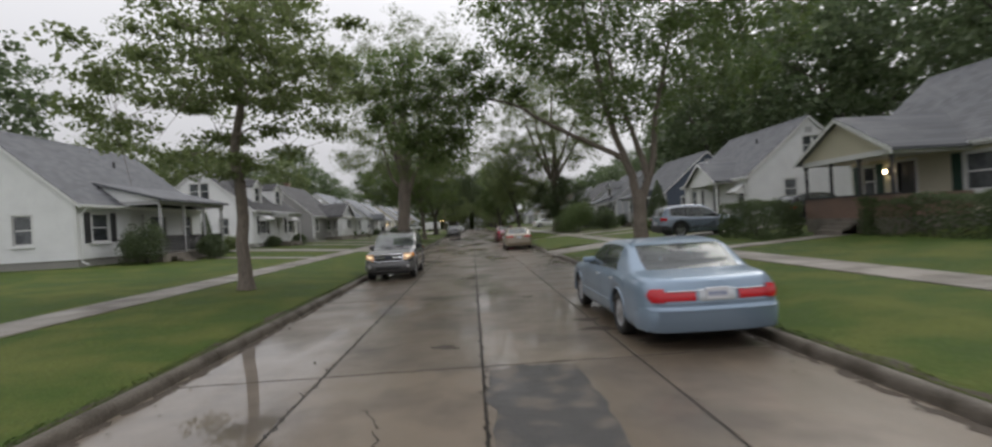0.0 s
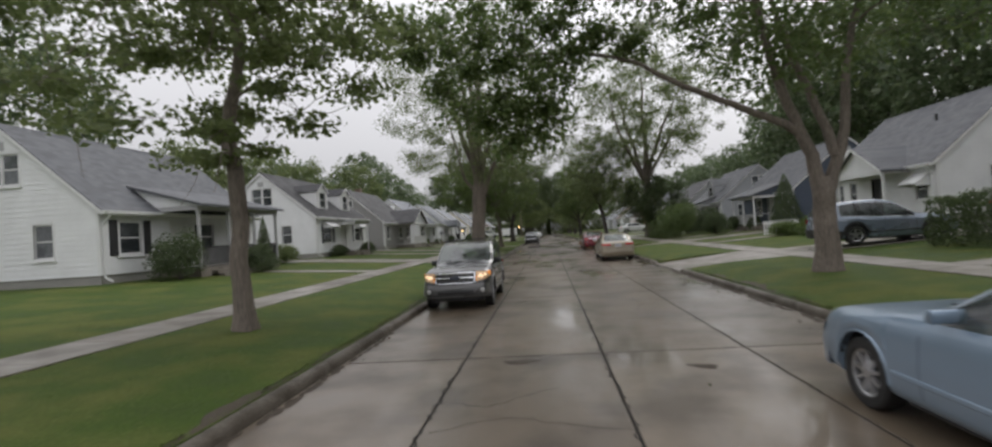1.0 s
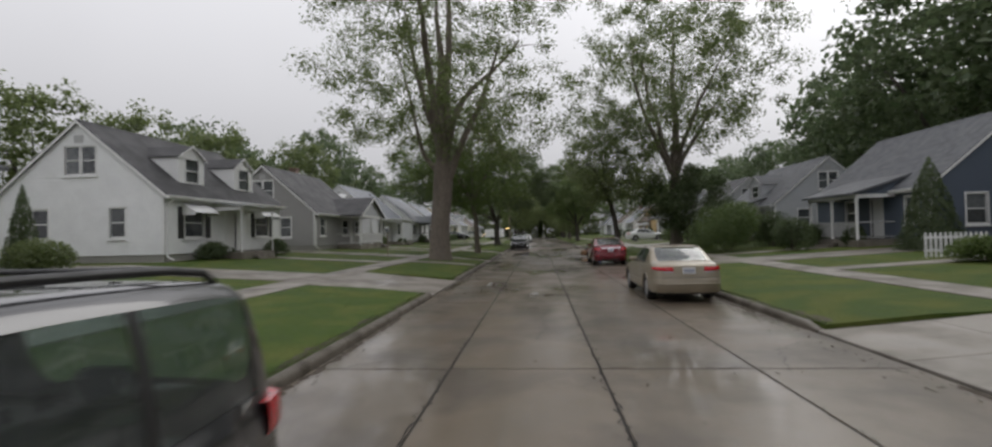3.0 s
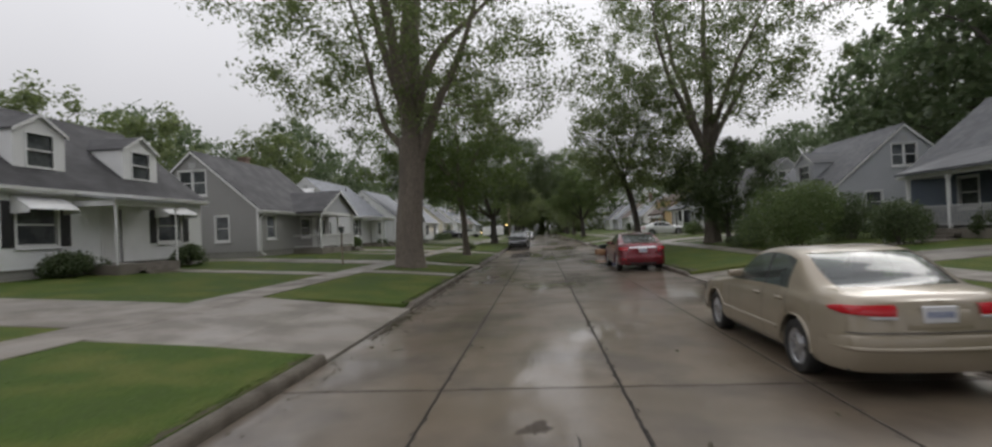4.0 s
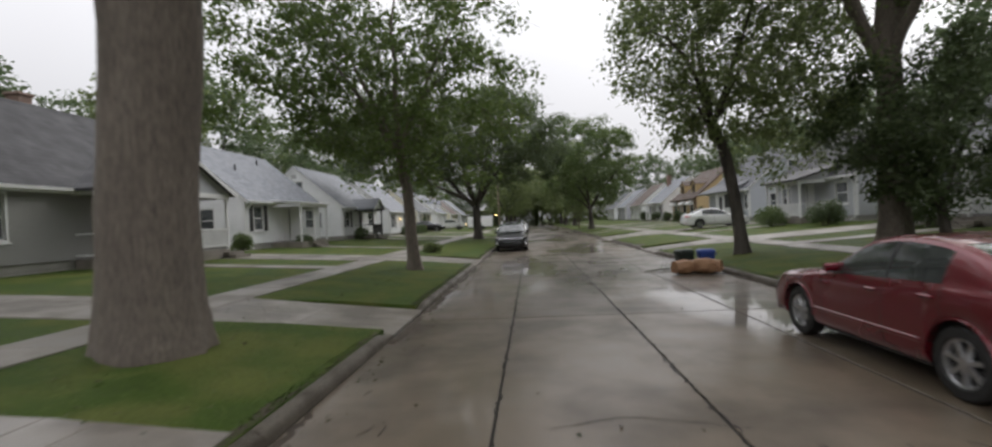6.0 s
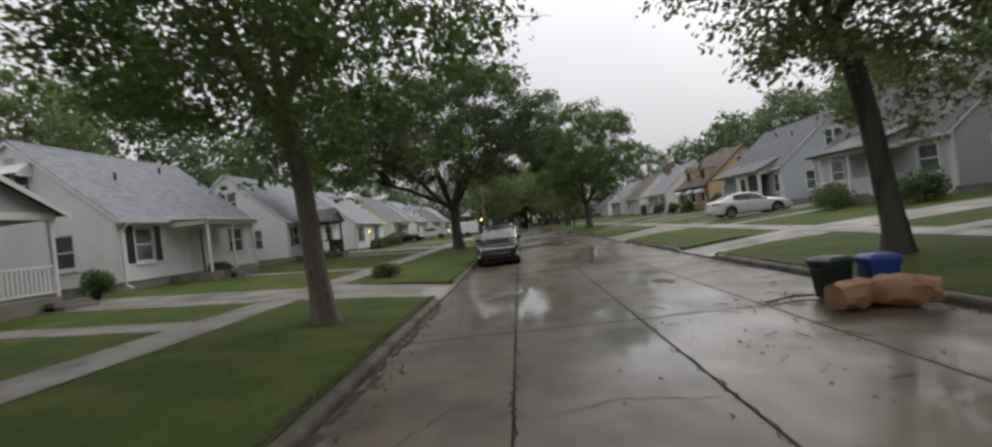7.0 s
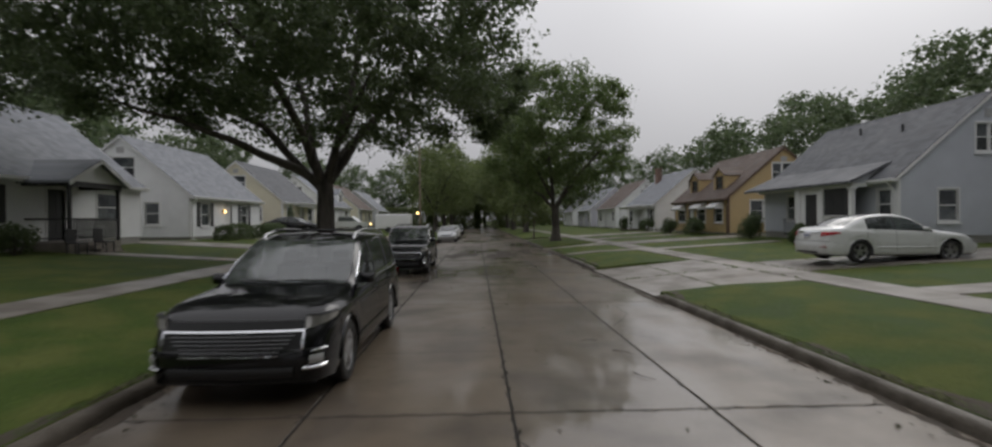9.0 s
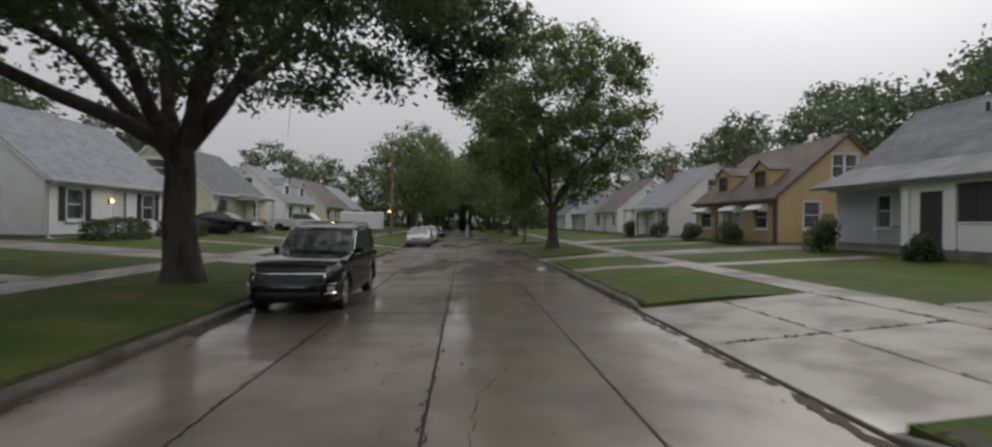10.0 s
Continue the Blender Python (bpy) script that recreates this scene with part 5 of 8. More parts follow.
    # strips that hug the plan of an end
    def hug(end, x_in, y_in, z0, z1, off, deep=0.05, mat=None, nm="trim", lab="", x_start=0.0, rise=0.0, blunt=0.0):
        """A strip from x_start (fraction of the half width) on the end round to y_in metres along the side; rise lifts the foot of the outer end, blunt rounds it off."""
        line = []
        tab = ends if end == "rear" else ends_f
        for (d0, f0), (d1, f1) in zip(tab, tab[1:]):
            for k in range(6):
                line.append((d0 + (d1 - d0) * k / 6, flow(tab, d0 + (d1 - d0) * k / 6)))
        line.append(tab[-1])
        line = [(d, f) for d, f in line if d <= y_in and x_start <= f <= x_in]
        path = [(W * f, d) for d, f in line]
        if len(path) < 2:
            path = [(W * x_start, 0.0), (W * x_in, 0.01)]
        outer, inner = [], []
        for i, (x, d) in enumerate(path):
            a, b = path[max(i - 1, 0)], path[min(i + 1, len(path) - 1)]
            tx, td = b[0] - a[0], b[1] - a[1]
            ln_ = math.hypot(tx, td) or 1
            nx, nd = td / ln_, -tx / ln_
            o_ = off * max(abs(nd), 0.3)
            if y_in > 0.35:
                o_ *= 1 - 1.3 * ease((i / (len(path) - 1) - 0.55) / 0.45)
            outer.append((x + nx * o_, d + nd * o_))
            inner.append((x - nx * deep, d - nd * deep))
        sgn_y = (lambda d: y0 + d) if end == "rear" else (lambda d: y1 - d)
        made = []
        for sx in ((1, -1) if x_start > 0 else (0,)):
            if sx == 0:
                o = [(-x, d) for x, d in reversed(outer)] + outer
                q = [(-x, d) for x, d in reversed(inner)] + inner
                rows = [(o, q)]
            else:
                rows = [([(sx * x, d) for x, d in outer], [(sx * x, d) for x, d in inner])]
            for o, q in rows:
                gg = Geo()
                h = z1 - z0
                rr_ = min(0.03, h * 0.25)
                def row(pts, blend, z, other):
                    return [(px + (qx - px) * blend, tuck(sgn_y(pd + (qd - pd) * blend), z), z) for (px, pd), (qx, qd) in zip(pts, other)]
                k = len(o)
                rings_ = [row(o, 0.9, z0 + 0.001, q), row(o, 0.12, z0, q), row(o, 0.0, z0 + rr_, q), row(o, 0.0, z1 - rr_, q), row(o, 0.12, z1, q), row(o, 0.9, z1 - 0.001, q)]
                if (rise or blunt) and sx:
                    def trim(i, z):
                        u = i / (k - 1)
                        z = z1 - (z1 - z) * (1 - rise * u)
                        mid = z1 - (z1 - z0) * (1 - rise * u) / 2
                        v = max(0.0, (u - 1 + blunt) / blunt) if blunt else 0.0
                        return mid + (z - mid) * math.sqrt(max(0.02, 1 - v * v))
                    rings_ = [[(p[0], p[1], trim(i, p[2])) for i, p in enumerate(r)] for r in rings_]
                gg.loft(rings_, closed=False)
                made.append(part(nm, gg, mat, c, lab, smooth=40))
        return made

    zb1 = sill + 0.02
    if front == "barred":
        hug("front", 1, 0.42, zb1, 0.66, 0.05, mat=BUMPER_GREY, nm="bumper", lab="paler grey painted bumper")
        hug("front", 0.52, 0.3, 0.42, 0.52, 0.062, mat=BLACK_PLASTIC, nm="air_intake")
        hug("front", 1, 0.42, zb1 - 0.02, 0.42, 0.045, mat=BLACK_PLASTIC, nm="lower_valance")
        hug("front", 0.52, 0.1, 0.69, 0.93, 0.03, mat=BLACK_PLASTIC, nm="grille", lab="black grille with chrome bars")
        for z, h_ in ((0.675, 0.035), (0.8, 0.042), (0.91, 0.045)):
            hug("front", 0.52, 0.1, z, z + h_, 0.05, mat=CHROME, nm="grille_bar", lab="chrome bar")
        eg = Geo()
        yb_ = tuck(y1 + 0.05, 0.82) + 0.045
        eg.loft([[(r * 0.13 * math.cos(a), yb_ + d, 0.822 + r * 0.052 * math.sin(a)) for a in (k * math.pi / 10 for k in range(20))] for d, r in ((-0.05, 1.0), (0.012, 1.0), (0.018, 0.9))], caps=True)
        part("emblem", eg, EMBLEM, c, "plain dark oval emblem", smooth=40)
        lamps = hug("front", 0.94, 0.3, 0.72, 0.95, 0.035, mat=WARM_LENS, nm="headlight", x_start=0.56, rise=0.35)
        for lamp in lamps:
            side = 1 if sum(v.co.x for v in lamp.data.vertices) > 0 else -1
            for fx_, z_, r_, sq in ((0.72, 0.835, 0.07, 0.9), (0.83, 0.865, 0.042, 1.0)):
                depth = float(np.interp(fx_, [f for _, f in ends_f], [d for d, _ in ends_f]))
                yl = tuck(y1 - depth, z_) + 0.026
                bg = Geo().loft([[(side * W * fx_ + r * r_ * math.cos(a), yl + dy - 0.25 * side * r * r_ * math.cos(a), z_ + r * r_ * sq * math.sin(a)) for a in (k * math.pi / 8 for k in range(16))] for dy, r in ((-0.03, 1.0), (0.01, 1.0), (0.02, 0.6))], caps=True)
                part("bulb_bowl", bg, LAMP_LIT, lamp, "lit warm headlamp bowl", smooth=50)
        hug("front", 0.965, 0.34, 0.8, 0.95, 0.042, mat=AMBER_LENS, nm="indicator", x_start=0.87, rise=0.2)
        hug("front", 0.6, 0.1, 0.73, 0.85, 0.04, mat=AMBER_LENS, nm="indicator", x_start=0.565)
        hug("front", 0.56, 0.1, 0.675, 0.945, 0.04, mat=CHROME, nm="grille_side", lab="chrome grille edge", x_start=0.52)
        for side in (1, -1):
            depth = float(np.interp(0.76, [f for _, f in ends_f], [d for d, _ in ends_f]))
            yl = tuck(y1 - depth, 0.5) + 0.035
            for nm_, mt_, r_, dy0 in (("fog_lamp_bezel", BLACK_PLASTIC, 0.085, 0.0), ("fog_lamp", CLEAR_LENS, 0.06, 0.012)):
                part(nm_, Geo().loft([[(side * W * 0.76 + r * r_ * math.cos(a), yl + dy0 + dy - 0.3 * side * r * r_ * math.cos(a), 0.5 + r * r_ * math.sin(a)) for a in (k * math.pi / 8 for k in range(16))] for dy, r in ((-0.06, 1.0), (0.01, 1.0), (0.018, 0.7))], caps=True), mt_, c, smooth=50)
        hug("front", 0.2, 0.05, 0.53, 0.6, 0.066, mat=BUMPER_GREY, nm="plate_holder")
    elif front == "suv":
        hug("front", 1, 0.42, zb1, 0.62, 0.04, mat=colour, nm="bumper")
        hug("front", 0.7, 0.2, 0.56, 0.90, 0.035, mat=BLACK_PLASTIC, nm="grille", lab="black mesh grille")
        hug("front", 0.72, 0.2, 0.62, 0.815, 0.05, mat=CHROME, nm="grille_side", lab="chrome grille edge", x_start=0.69)
        for z, xb, h_ in ((0.555, 0.5, 0.018), (0.79, 0.7, 0.026)):
            hug("front", xb, 0.2, z, z + h_, 0.055, mat=CHROME, nm="grille_bar", lab="chrome bar")
        for k in range(5):
            hug("front", 0.52 + 0.03 * k, 0.2, 0.595 + 0.038 * k, 0.607 + 0.038 * k, 0.05, mat=GREY_PLASTIC, nm="grille_slat")
        hug("front", 0.975, 0.5, 0.81, 0.945, 0.022, mat=HEAD_LENS, nm="headlight", x_start=0.7, rise=0.55)
        hug("front", 0.97, 0.46, 0.935, 0.955, 0.026, mat=BLACK_PLASTIC, nm="headlight_brow", x_start=0.7)
        hug("front", 0.95, 0.2, 0.40, 0.44, 0.062, mat=CHROME, nm="fog_trim", x_start=0.7)
        hug("front", 0.95, 0.2, 0.58, 0.61, 0.062, mat=CHROME, nm="fog_trim", x_start=0.78)
        hug("front", 0.9, 0.14, 0.46, 0.55, 0.058, mat=CLEAR_LENS, nm="fog_lamp", x_start=0.76)
        hug("front", 0.64, 0.3, 0.34, 0.44, 0.056, mat=BLACK_PLASTIC, nm="air_intake")
    else:
        hug("front", 1, 0.42, zb1, 0.55, 0.03, mat=colour, nm="bumper")
        hug("front", 0.5, 0.02, 0.56, 0.68, 0.02, mat=BLACK_PLASTIC, nm="grille")
        hug("front", 1, 0.3, 0.58, 0.70, 0.02, mat=CLEAR_LENS, nm="headlight", x_start=0.56)
    # rear end
    if tail == "wide":
        hug("rear", 1, 0.5, zb1, 0.60, 0.045, deep=0.1, mat=colour, nm="bumper", lab="body-coloured rear bumper")
        hug("rear", 1, 0.46, 0.54, 0.575, 0.054, mat=colour, nm="bumper_strip")
        hug("rear", 0.78, 0.1, 0.68, 0.8, 0.018, mat=RED_LENS, nm="tail_light", x_start=0.27)
        hug("rear", 0.9, 0.13, 0.665, 0.845, 0.03, mat=RED_LENS, nm="corner_light", x_start=0.68, blunt=0.4)
        hug("rear", 0.66, 0.08, 0.805, 0.822, 0.028, mat=CHROME, nm="deck_trim")
        hug("rear", 0.25, 0.02, 0.67, 0.83, 0.012, mat=PLATE_SILVER, nm="plate_recess", lab="silver plate surround")
        hug("rear", 0.84, 0.1, 0.632, 0.64, 0.012, mat=BLACK_PLASTIC, nm="boot_gap")
    elif tail == "split":
        hug("rear", 1, 0.5, zb1, 0.62, 0.028, deep=0.1, mat=colour, nm="bumper", lab="body-coloured rear bumper")
        hug("rear", 1, 0.46, 0.47, 0.51, 0.036, mat=colour, nm="bumper_strip")
        hug("rear", 0.97, 0.36, 0.805, 0.915, 0.018, mat=RED_LENS, nm="tail_light", x_start=0.42, rise=0.35, blunt=0.3)
        hug("rear", 0.7, 0.2, 0.775, 0.803, 0.016, mat=CLEAR_LENS, nm="reversing_light", x_start=0.42, blunt=0.2)
        hug("rear", 0.34, 0.02, 0.68, 0.86, 0.008, mat=colour, nm="plate_recess")
        hug("rear", 0.9, 0.2, 0.645, 0.653, 0.012, mat=BLACK_PLASTIC, nm="boot_gap")
    elif tail == "corner":
        hug("rear", 1, 0.5, zb1, 0.62, 0.026, deep=0.1, mat=colour, nm="bumper", lab="body-coloured rear bumper")
        hug("rear", 0.985, 0.5, 0.8, 0.935, 0.014, mat=RED_LENS, nm="tail_light", x_start=0.62, rise=0.55, blunt=0.35)
        hug("rear", 0.8, 0.14, 0.845, 0.87, 0.02, mat=CLEAR_LENS, nm="reversing_light", x_start=0.66, blunt=0.3)
        hug("rear", 0.56, 0.05, 0.905, 0.95, 0.03, mat=CHROME, nm="deck_trim", lab="chrome boot strip")
        hug("rear", 0.55, 0.2, 0.28, 0.34, 0.034, mat=BLACK_PLASTIC, nm="diffuser")
        hug("rear", 0.86, 0.2, 0.47, 0.495, 0.036, mat=RED_LENS, nm="reflector", x_start=0.66, blunt=0.2)
        hug("rear", 0.9, 0.2, 0.645, 0.653, 0.01, mat=BLACK_PLASTIC, nm="boot_gap")
    else:
        hug("rear", 1, 0.45, zb1, 0.62, 0.05, deep=0.1, mat=colour if not cladding else BLACK_PLASTIC, nm="bumper")
        hug("rear", 0.97, 0.3, 0.85, 1.02, 0.03, mat=RED_LENS, nm="tail_light", x_start=0.72)
    if rear_plate:
        pg = Geo()
        zc = 0.72 if tail == "upright" else 0.765 if tail == "wide" else 0.82
        yp = tuck(y0 - 0.05, zc) - 0.012
        pg.cbox(-0.155, 0.155, yp - 0.018, yp + 0.02, zc - 0.08, zc + 0.08, 0.006)
        pl = part("plate", pg, PLATE, c)
        ig = Geo()
        for k in range(6):
            ig.box(-0.12 + k * 0.042, -0.095 + k * 0.042, yp - 0.021, yp - 0.016, zc - 0.03, zc + 0.03)
        part("plate_marks", ig, PLATE_INK, pl)
    # wheels
    for cy in (0.0, wb):
        for sx in (-1, 1):
            tg = Geo()
            xo = sx * (W - 0.03)
            xi = sx * (W - 0.25)
            prof = [(xi, wheel * 0.66), (xi, wheel * 0.93), (xi + (xo - xi) * 0.12, wheel), (xi + (xo - xi) * 0.88, wheel), (xo, wheel * 0.93), (xo, wheel * 0.70), (xo - sx * 0.02, wheel * 0.66)]
            n = 24
            tg.loft([[(x, cy + r * math.cos(2 * math.pi * k / n), wheel + r * math.sin(2 * math.pi * k / n)) for x, r in prof] for k in range(n + 1)], closed=False)
            w_ = part("wheel", tg, TYRE, c, smooth=40)
            rg = Geo()
            rr_ = wheel * 0.67
            xf = xo - sx * 0.03
            rg.loft([[(x, cy + r * math.cos(2 * math.pi * k / n), wheel + r * math.sin(2 * math.pi * k / n)) for k in range(n)] for x, r in ((xf - sx * 0.05, rr_ * 0.86), (xf, rr_ * 0.9), (xf + sx * 0.012, rr_), (xf - sx * 0.12, rr_))])
            part("rim", rg, hub, w_, smooth=40)
            dg = Geo()
            dg.tube([(xf - sx * 0.12, cy, wheel), (xf - sx * 0.09, cy, wheel)], rr_ * 0.95, 20)
            part("brake_disc", dg, DARK_PAINT, w_)
            sg = Geo()
            for k in range(spokes):
                a = 2 * math.pi * (k + 0.25) / spokes
                ca, sa = math.cos(a), math.sin(a)
                t = 0.16 * wheel / spokes * 5
                ring = []
                for r, hw in ((0.03, t * 0.8), (rr_ * 0.9, t * 0.62)):
                    ring.append([(xf - sx * 0.03, cy + r * ca - hw * sa, wheel + r * sa + hw * ca), (xf + sx * 0.005, cy + r * ca - hw * 0.6 * sa, wheel + r * sa + hw * 0.6 * ca), (xf + sx * 0.005, cy + r * ca + hw * 0.6 * sa, wheel + r * sa - hw * 0.6 * ca), (xf - sx * 0.03, cy + r * ca + hw * sa, wheel + r * sa - hw * ca)])
                sg.loft(ring, caps=True)
            sg.tube([(xf - sx * 0.03, cy, wheel), (xf + sx * 0.012, cy, wheel)], rr_ * 0.24, 12)
            part("spokes", sg, hub, w_)
    # mirrors, handles, lower trim
    for sx in (-1, 1):
        zm = flow(belt_line, gf[1] - 0.3) + 0.05
        mg = Geo()
        ya, tall = gf[1] - 0.4, 0.15 if suv else 0.105
        mg.loft([[(sx * x, ya + dy * q, zm + tall * zz) for dy, zz in ((0.0, 0.12), (0.02, 0.0), (0.07, 0.1), (0.1, 0.45), (0.07, 0.9), (0.02, 1.0), (0.0, 0.9))] for x, q in ((W * 0.86, 0.3), (W * 0.95, 0.5), (W + 0.0, 0.9), (W + 0.07, 1.0), (W + 0.1, 0.7))], caps=True)
        part("mirror", mg, BLACK_PLASTIC if cladding else colour, c, smooth=60)
        for wa, wb_ in windows[:2]:
            yh = wa + 0.14
            zh = flow(belt_line, yh) - 0.11
            part("door_handle", Geo().cbox(sx * (W * 0.975), sx * (W * 0.985 + 0.035), yh - 0.09, yh + 0.09, zh - 0.018, zh + 0.018, 0.012), CHROME if tail == "wide" else colour, c)
        part("side_moulding", Geo().cbox(sx * (W * 0.98), sx * (W + 0.012), R + 0.05, wb - R - 0.05, 0.44, 0.49, 0.01), cladding or colour, c)
    for wa, wb_ in windows[:2]:
        seam(wa - 0.03, 2, SIDE0 + 1)
    seam(windows[0][1] + 0.03, 2, SIDE0 - 1)
    if rails:
        for sx in (-1, 1):
            x = sx * roof_half * 0.86
            ya, yb = gr[1] + 0.12, gf[0] - 0.1
            up_ = lambda y: flow(top, y) - 0.035
            line = [(x, ya, up_(ya)), (x, ya + 0.1, up_(ya + 0.1) + 0.065)] + [(x, ya + (yb - ya) * k / 5, up_(ya + (yb - ya) * k / 5) + 0.075) for k in range(1, 5)] + [(x, yb - 0.1, up_(yb - 0.1) + 0.065), (x, yb, up_(yb))]
            part("roof_rail", Geo().tube(line, 0.02, 8), BLACK_PLASTIC if front == "barred" else METAL, c, smooth=60)
        for y in (gr[1] + 0.45, gf[0] - 0.55):
            z = flow(top, y) + 0.035
            part("cross_bar", Geo().cbox(-roof_half * 0.86, roof_half * 0.86, y - 0.03, y + 0.03, z, z + 0.025, 0.01), BLACK_PLASTIC, c)
    if front == "suv" and suv:
        for sx in (-1, 1):
            rows_ = [section(y)[CORNER - 1] for y in (windows[0][1] - 0.1, windows[0][1] - 0.4, gf[0], mid_y, windows[-1][0] + 0.3, windows[-1][0] + 0.02)]
            rows_ += [section(windows[-1][0] - 0.02)[SIDE0 + 2], section(windows[-1][0] + 0.05)[SIDE0], section(mid_y)[SIDE0], section(windows[0][1] - 0.1)[SIDE0]]
            part("window_trim", Geo().tube([(sx * (x + 0.004), yy, z) for x, yy, z in rows_], 0.01, 6), CHROME, c, "chrome window surround", smooth=60)
    for xx in (-0.34, 0.24):
        a_, b_ = (xx - 0.26, gf[1] - 0.03), (xx + 0.28, gf[1] - 0.06)
        place = lambda x, y: (x, y + 0.2 * (1 - (x / (W * 0.85)) ** 2), flow(top, y) + 0.012)
        part("wiper", Geo().tube([place(*a_), place((a_[0] + b_[0]) / 2, (a_[1] + b_[1]) / 2), place(*b_)], 0.01, 6), BLACK_PLASTIC, c)
    return c


SEAT_CLOTH = material("seat_cloth", (0.05, 0.05, 0.052), rough=0.9, vary=0.2, scale=6, fine=60, bump=0.2)
EMBLEM = plain("dark_emblem", (0.03, 0.035, 0.05), 0.25, coat=0.5)
PLATE_SILVER = plain("silver_surround", (0.5, 0.52, 0.54), 0.3, 0.6)
BUMPER_GREY = paint("grey_bumper_paint", (0.1, 0.098, 0.098), 0.4, 0.3)
SILVER_BLUE = paint("silver_blue_paint", (0.22, 0.295, 0.38), 0.35, 0.36, 0.7)
CHARCOAL = paint("charcoal_paint", (0.03, 0.03, 0.034), 0.35, 0.3)
GOLD_BEIGE = paint("gold_beige_paint", (0.29, 0.245, 0.18), 0.3, 0.36, 0.9)
RED_PAINT = paint("red_paint", (0.15, 0.004, 0.014), 0.45, 0.28)
BLACK_PAINT = paint("black_paint", (0.006, 0.006, 0.007), 0.0, 0.09, 0.0)
WHITE_PAINT = paint("pearl_white_paint", (0.62, 0.63, 0.61), 0.0, 0.3)
STEEL_BLUE = paint("steel_blue_paint", (0.2, 0.24, 0.3), 0.45, 0.3)
GREY_SILVER = paint("silver_paint", (0.38, 0.39, 0.4), 0.5, 0.3)

# centre line, line under the windows, roof's share of the width, windscreen, rear window, side windows
FULL_SIZE = ([(-1.4, 0.92), (-1.3, 0.975), (-1.0, 1.015), (-0.62, 1.045), (-0.35, 1.19), (-0.02, 1.375), (0.2, 1.425), (0.75, 1.45), (1.2, 1.425), (1.4, 1.385), (1.8, 1.2), (2.2, 1.03), (2.4, 1.0), (3.3, 0.92), (3.8, 0.8), (3.95, 0.7)],
             [(-1.4, 0.86), (-0.9, 0.94), (0.2, 0.965), (2.1, 0.945), (3.2, 0.87), (3.8, 0.76), (3.95, 0.68)], 0.77, (1.42, 2.18), (-0.6, -0.02), [(1.0, 2.08), (0.14, 0.93)])
COUPE = ([(-1.05, 0.95), (-0.95, 1.0), (-0.7, 1.03), (-0.45, 1.05), (-0.1, 1.21), (0.25, 1.375), (0.5, 1.425), (0.85, 1.44), (1.15, 1.415), (1.3, 1.38), (1.7, 1.17), (2.1, 0.985), (2.3, 0.955), (3.1, 0.85), (3.55, 0.72), (3.7, 0.62)],
         [(-1.05, 0.9), (-0.6, 0.955), (0.3, 0.95), (1.9, 0.915), (3.0, 0.8), (3.6, 0.66), (3.7, 0.6)], 0.75, (1.32, 2.08), (-0.43, 0.27), [(0.86, 1.98), (0.2, 0.81)])
ARCHED = ([(-1.08, 0.98), (-1.0, 1.05), (-0.8, 1.09), (-0.6, 1.105), (-0.2, 1.27), (0.25, 1.42), (0.6, 1.48), (0.95, 1.495), (1.3, 1.465), (1.45, 1.43), (1.85, 1.23), (2.3, 1.03), (2.5, 1.0), (3.3, 0.9), (3.75, 0.76), (3.9, 0.66)],
          [(-1.08, 0.93), (-0.7, 1.02), (0.2, 1.03), (1.2, 0.99), (2.2, 0.95), (3.2, 0.85), (3.75, 0.72), (3.9, 0.64)], 0.73, (1.46, 2.28), (-0.58, 0.28), [(1.05, 2.16), (0.22, 0.99)])
MODERN = ([(-1.1, 0.96), (-1.0, 1.03), (-0.75, 1.07), (-0.5, 1.09), (0.0, 1.29), (0.4, 1.42), (0.75, 1.465), (1.05, 1.47), (1.4, 1.43), (1.6, 1.38), (2.0, 1.16), (2.4, 0.99), (2.6, 0.96), (3.3, 0.86), (3.65, 0.74), (3.82, 0.62)],
          [(-1.1, 0.92), (-0.6, 1.0), (0.3, 0.99), (2.2, 0.91), (3.2, 0.8), (3.65, 0.68), (3.82, 0.58)], 0.73, (1.6, 2.38), (-0.48, 0.38), [(1.12, 2.26), (0.22, 1.06)])
BOXY_SUV = ([(-0.95, 1.0), (-0.9, 1.12), (-0.82, 1.42), (-0.74, 1.6), (-0.6, 1.665), (-0.2, 1.695), (0.5, 1.71), (1.0, 1.685), (1.22, 1.64), (1.55, 1.4), (1.95, 1.13), (2.1, 1.1), (2.8, 1.06), (3.2, 1.0), (3.4, 0.95), (3.5, 0.88)],
            [(-0.95, 0.97), (-0.6, 1.04), (1.9, 1.0), (2.8, 0.98), (3.3, 0.93), (3.5, 0.84)], 0.83, (1.24, 1.94), (-0.92, -0.72), [(1.0, 1.84), (0.12, 0.95), (-0.66, 0.05)])
LARGE_SUV = ([(-1.17, 1.05), (-1.1, 1.18), (-1.0, 1.42), (-0.88, 1.62), (-0.65, 1.7), (0.0, 1.755), (0.7, 1.775), (1.3, 1.75), (1.65, 1.68), (2.1, 1.42), (2.6, 1.15), (2.8, 1.12), (3.4, 1.07), (3.8, 0.99), (4.0, 0.9), (4.1, 0.8)],
             [(-1.17, 1.02), (-0.8, 1.08), (0.5, 1.07), (2.4, 1.03), (3.4, 0.98), (3.9, 0.88), (4.1, 0.75)], 0.78, (1.67, 2.58), (-1.12, -0.86), [(1.25, 2.46), (0.2, 1.19), (-0.78, 0.13)])
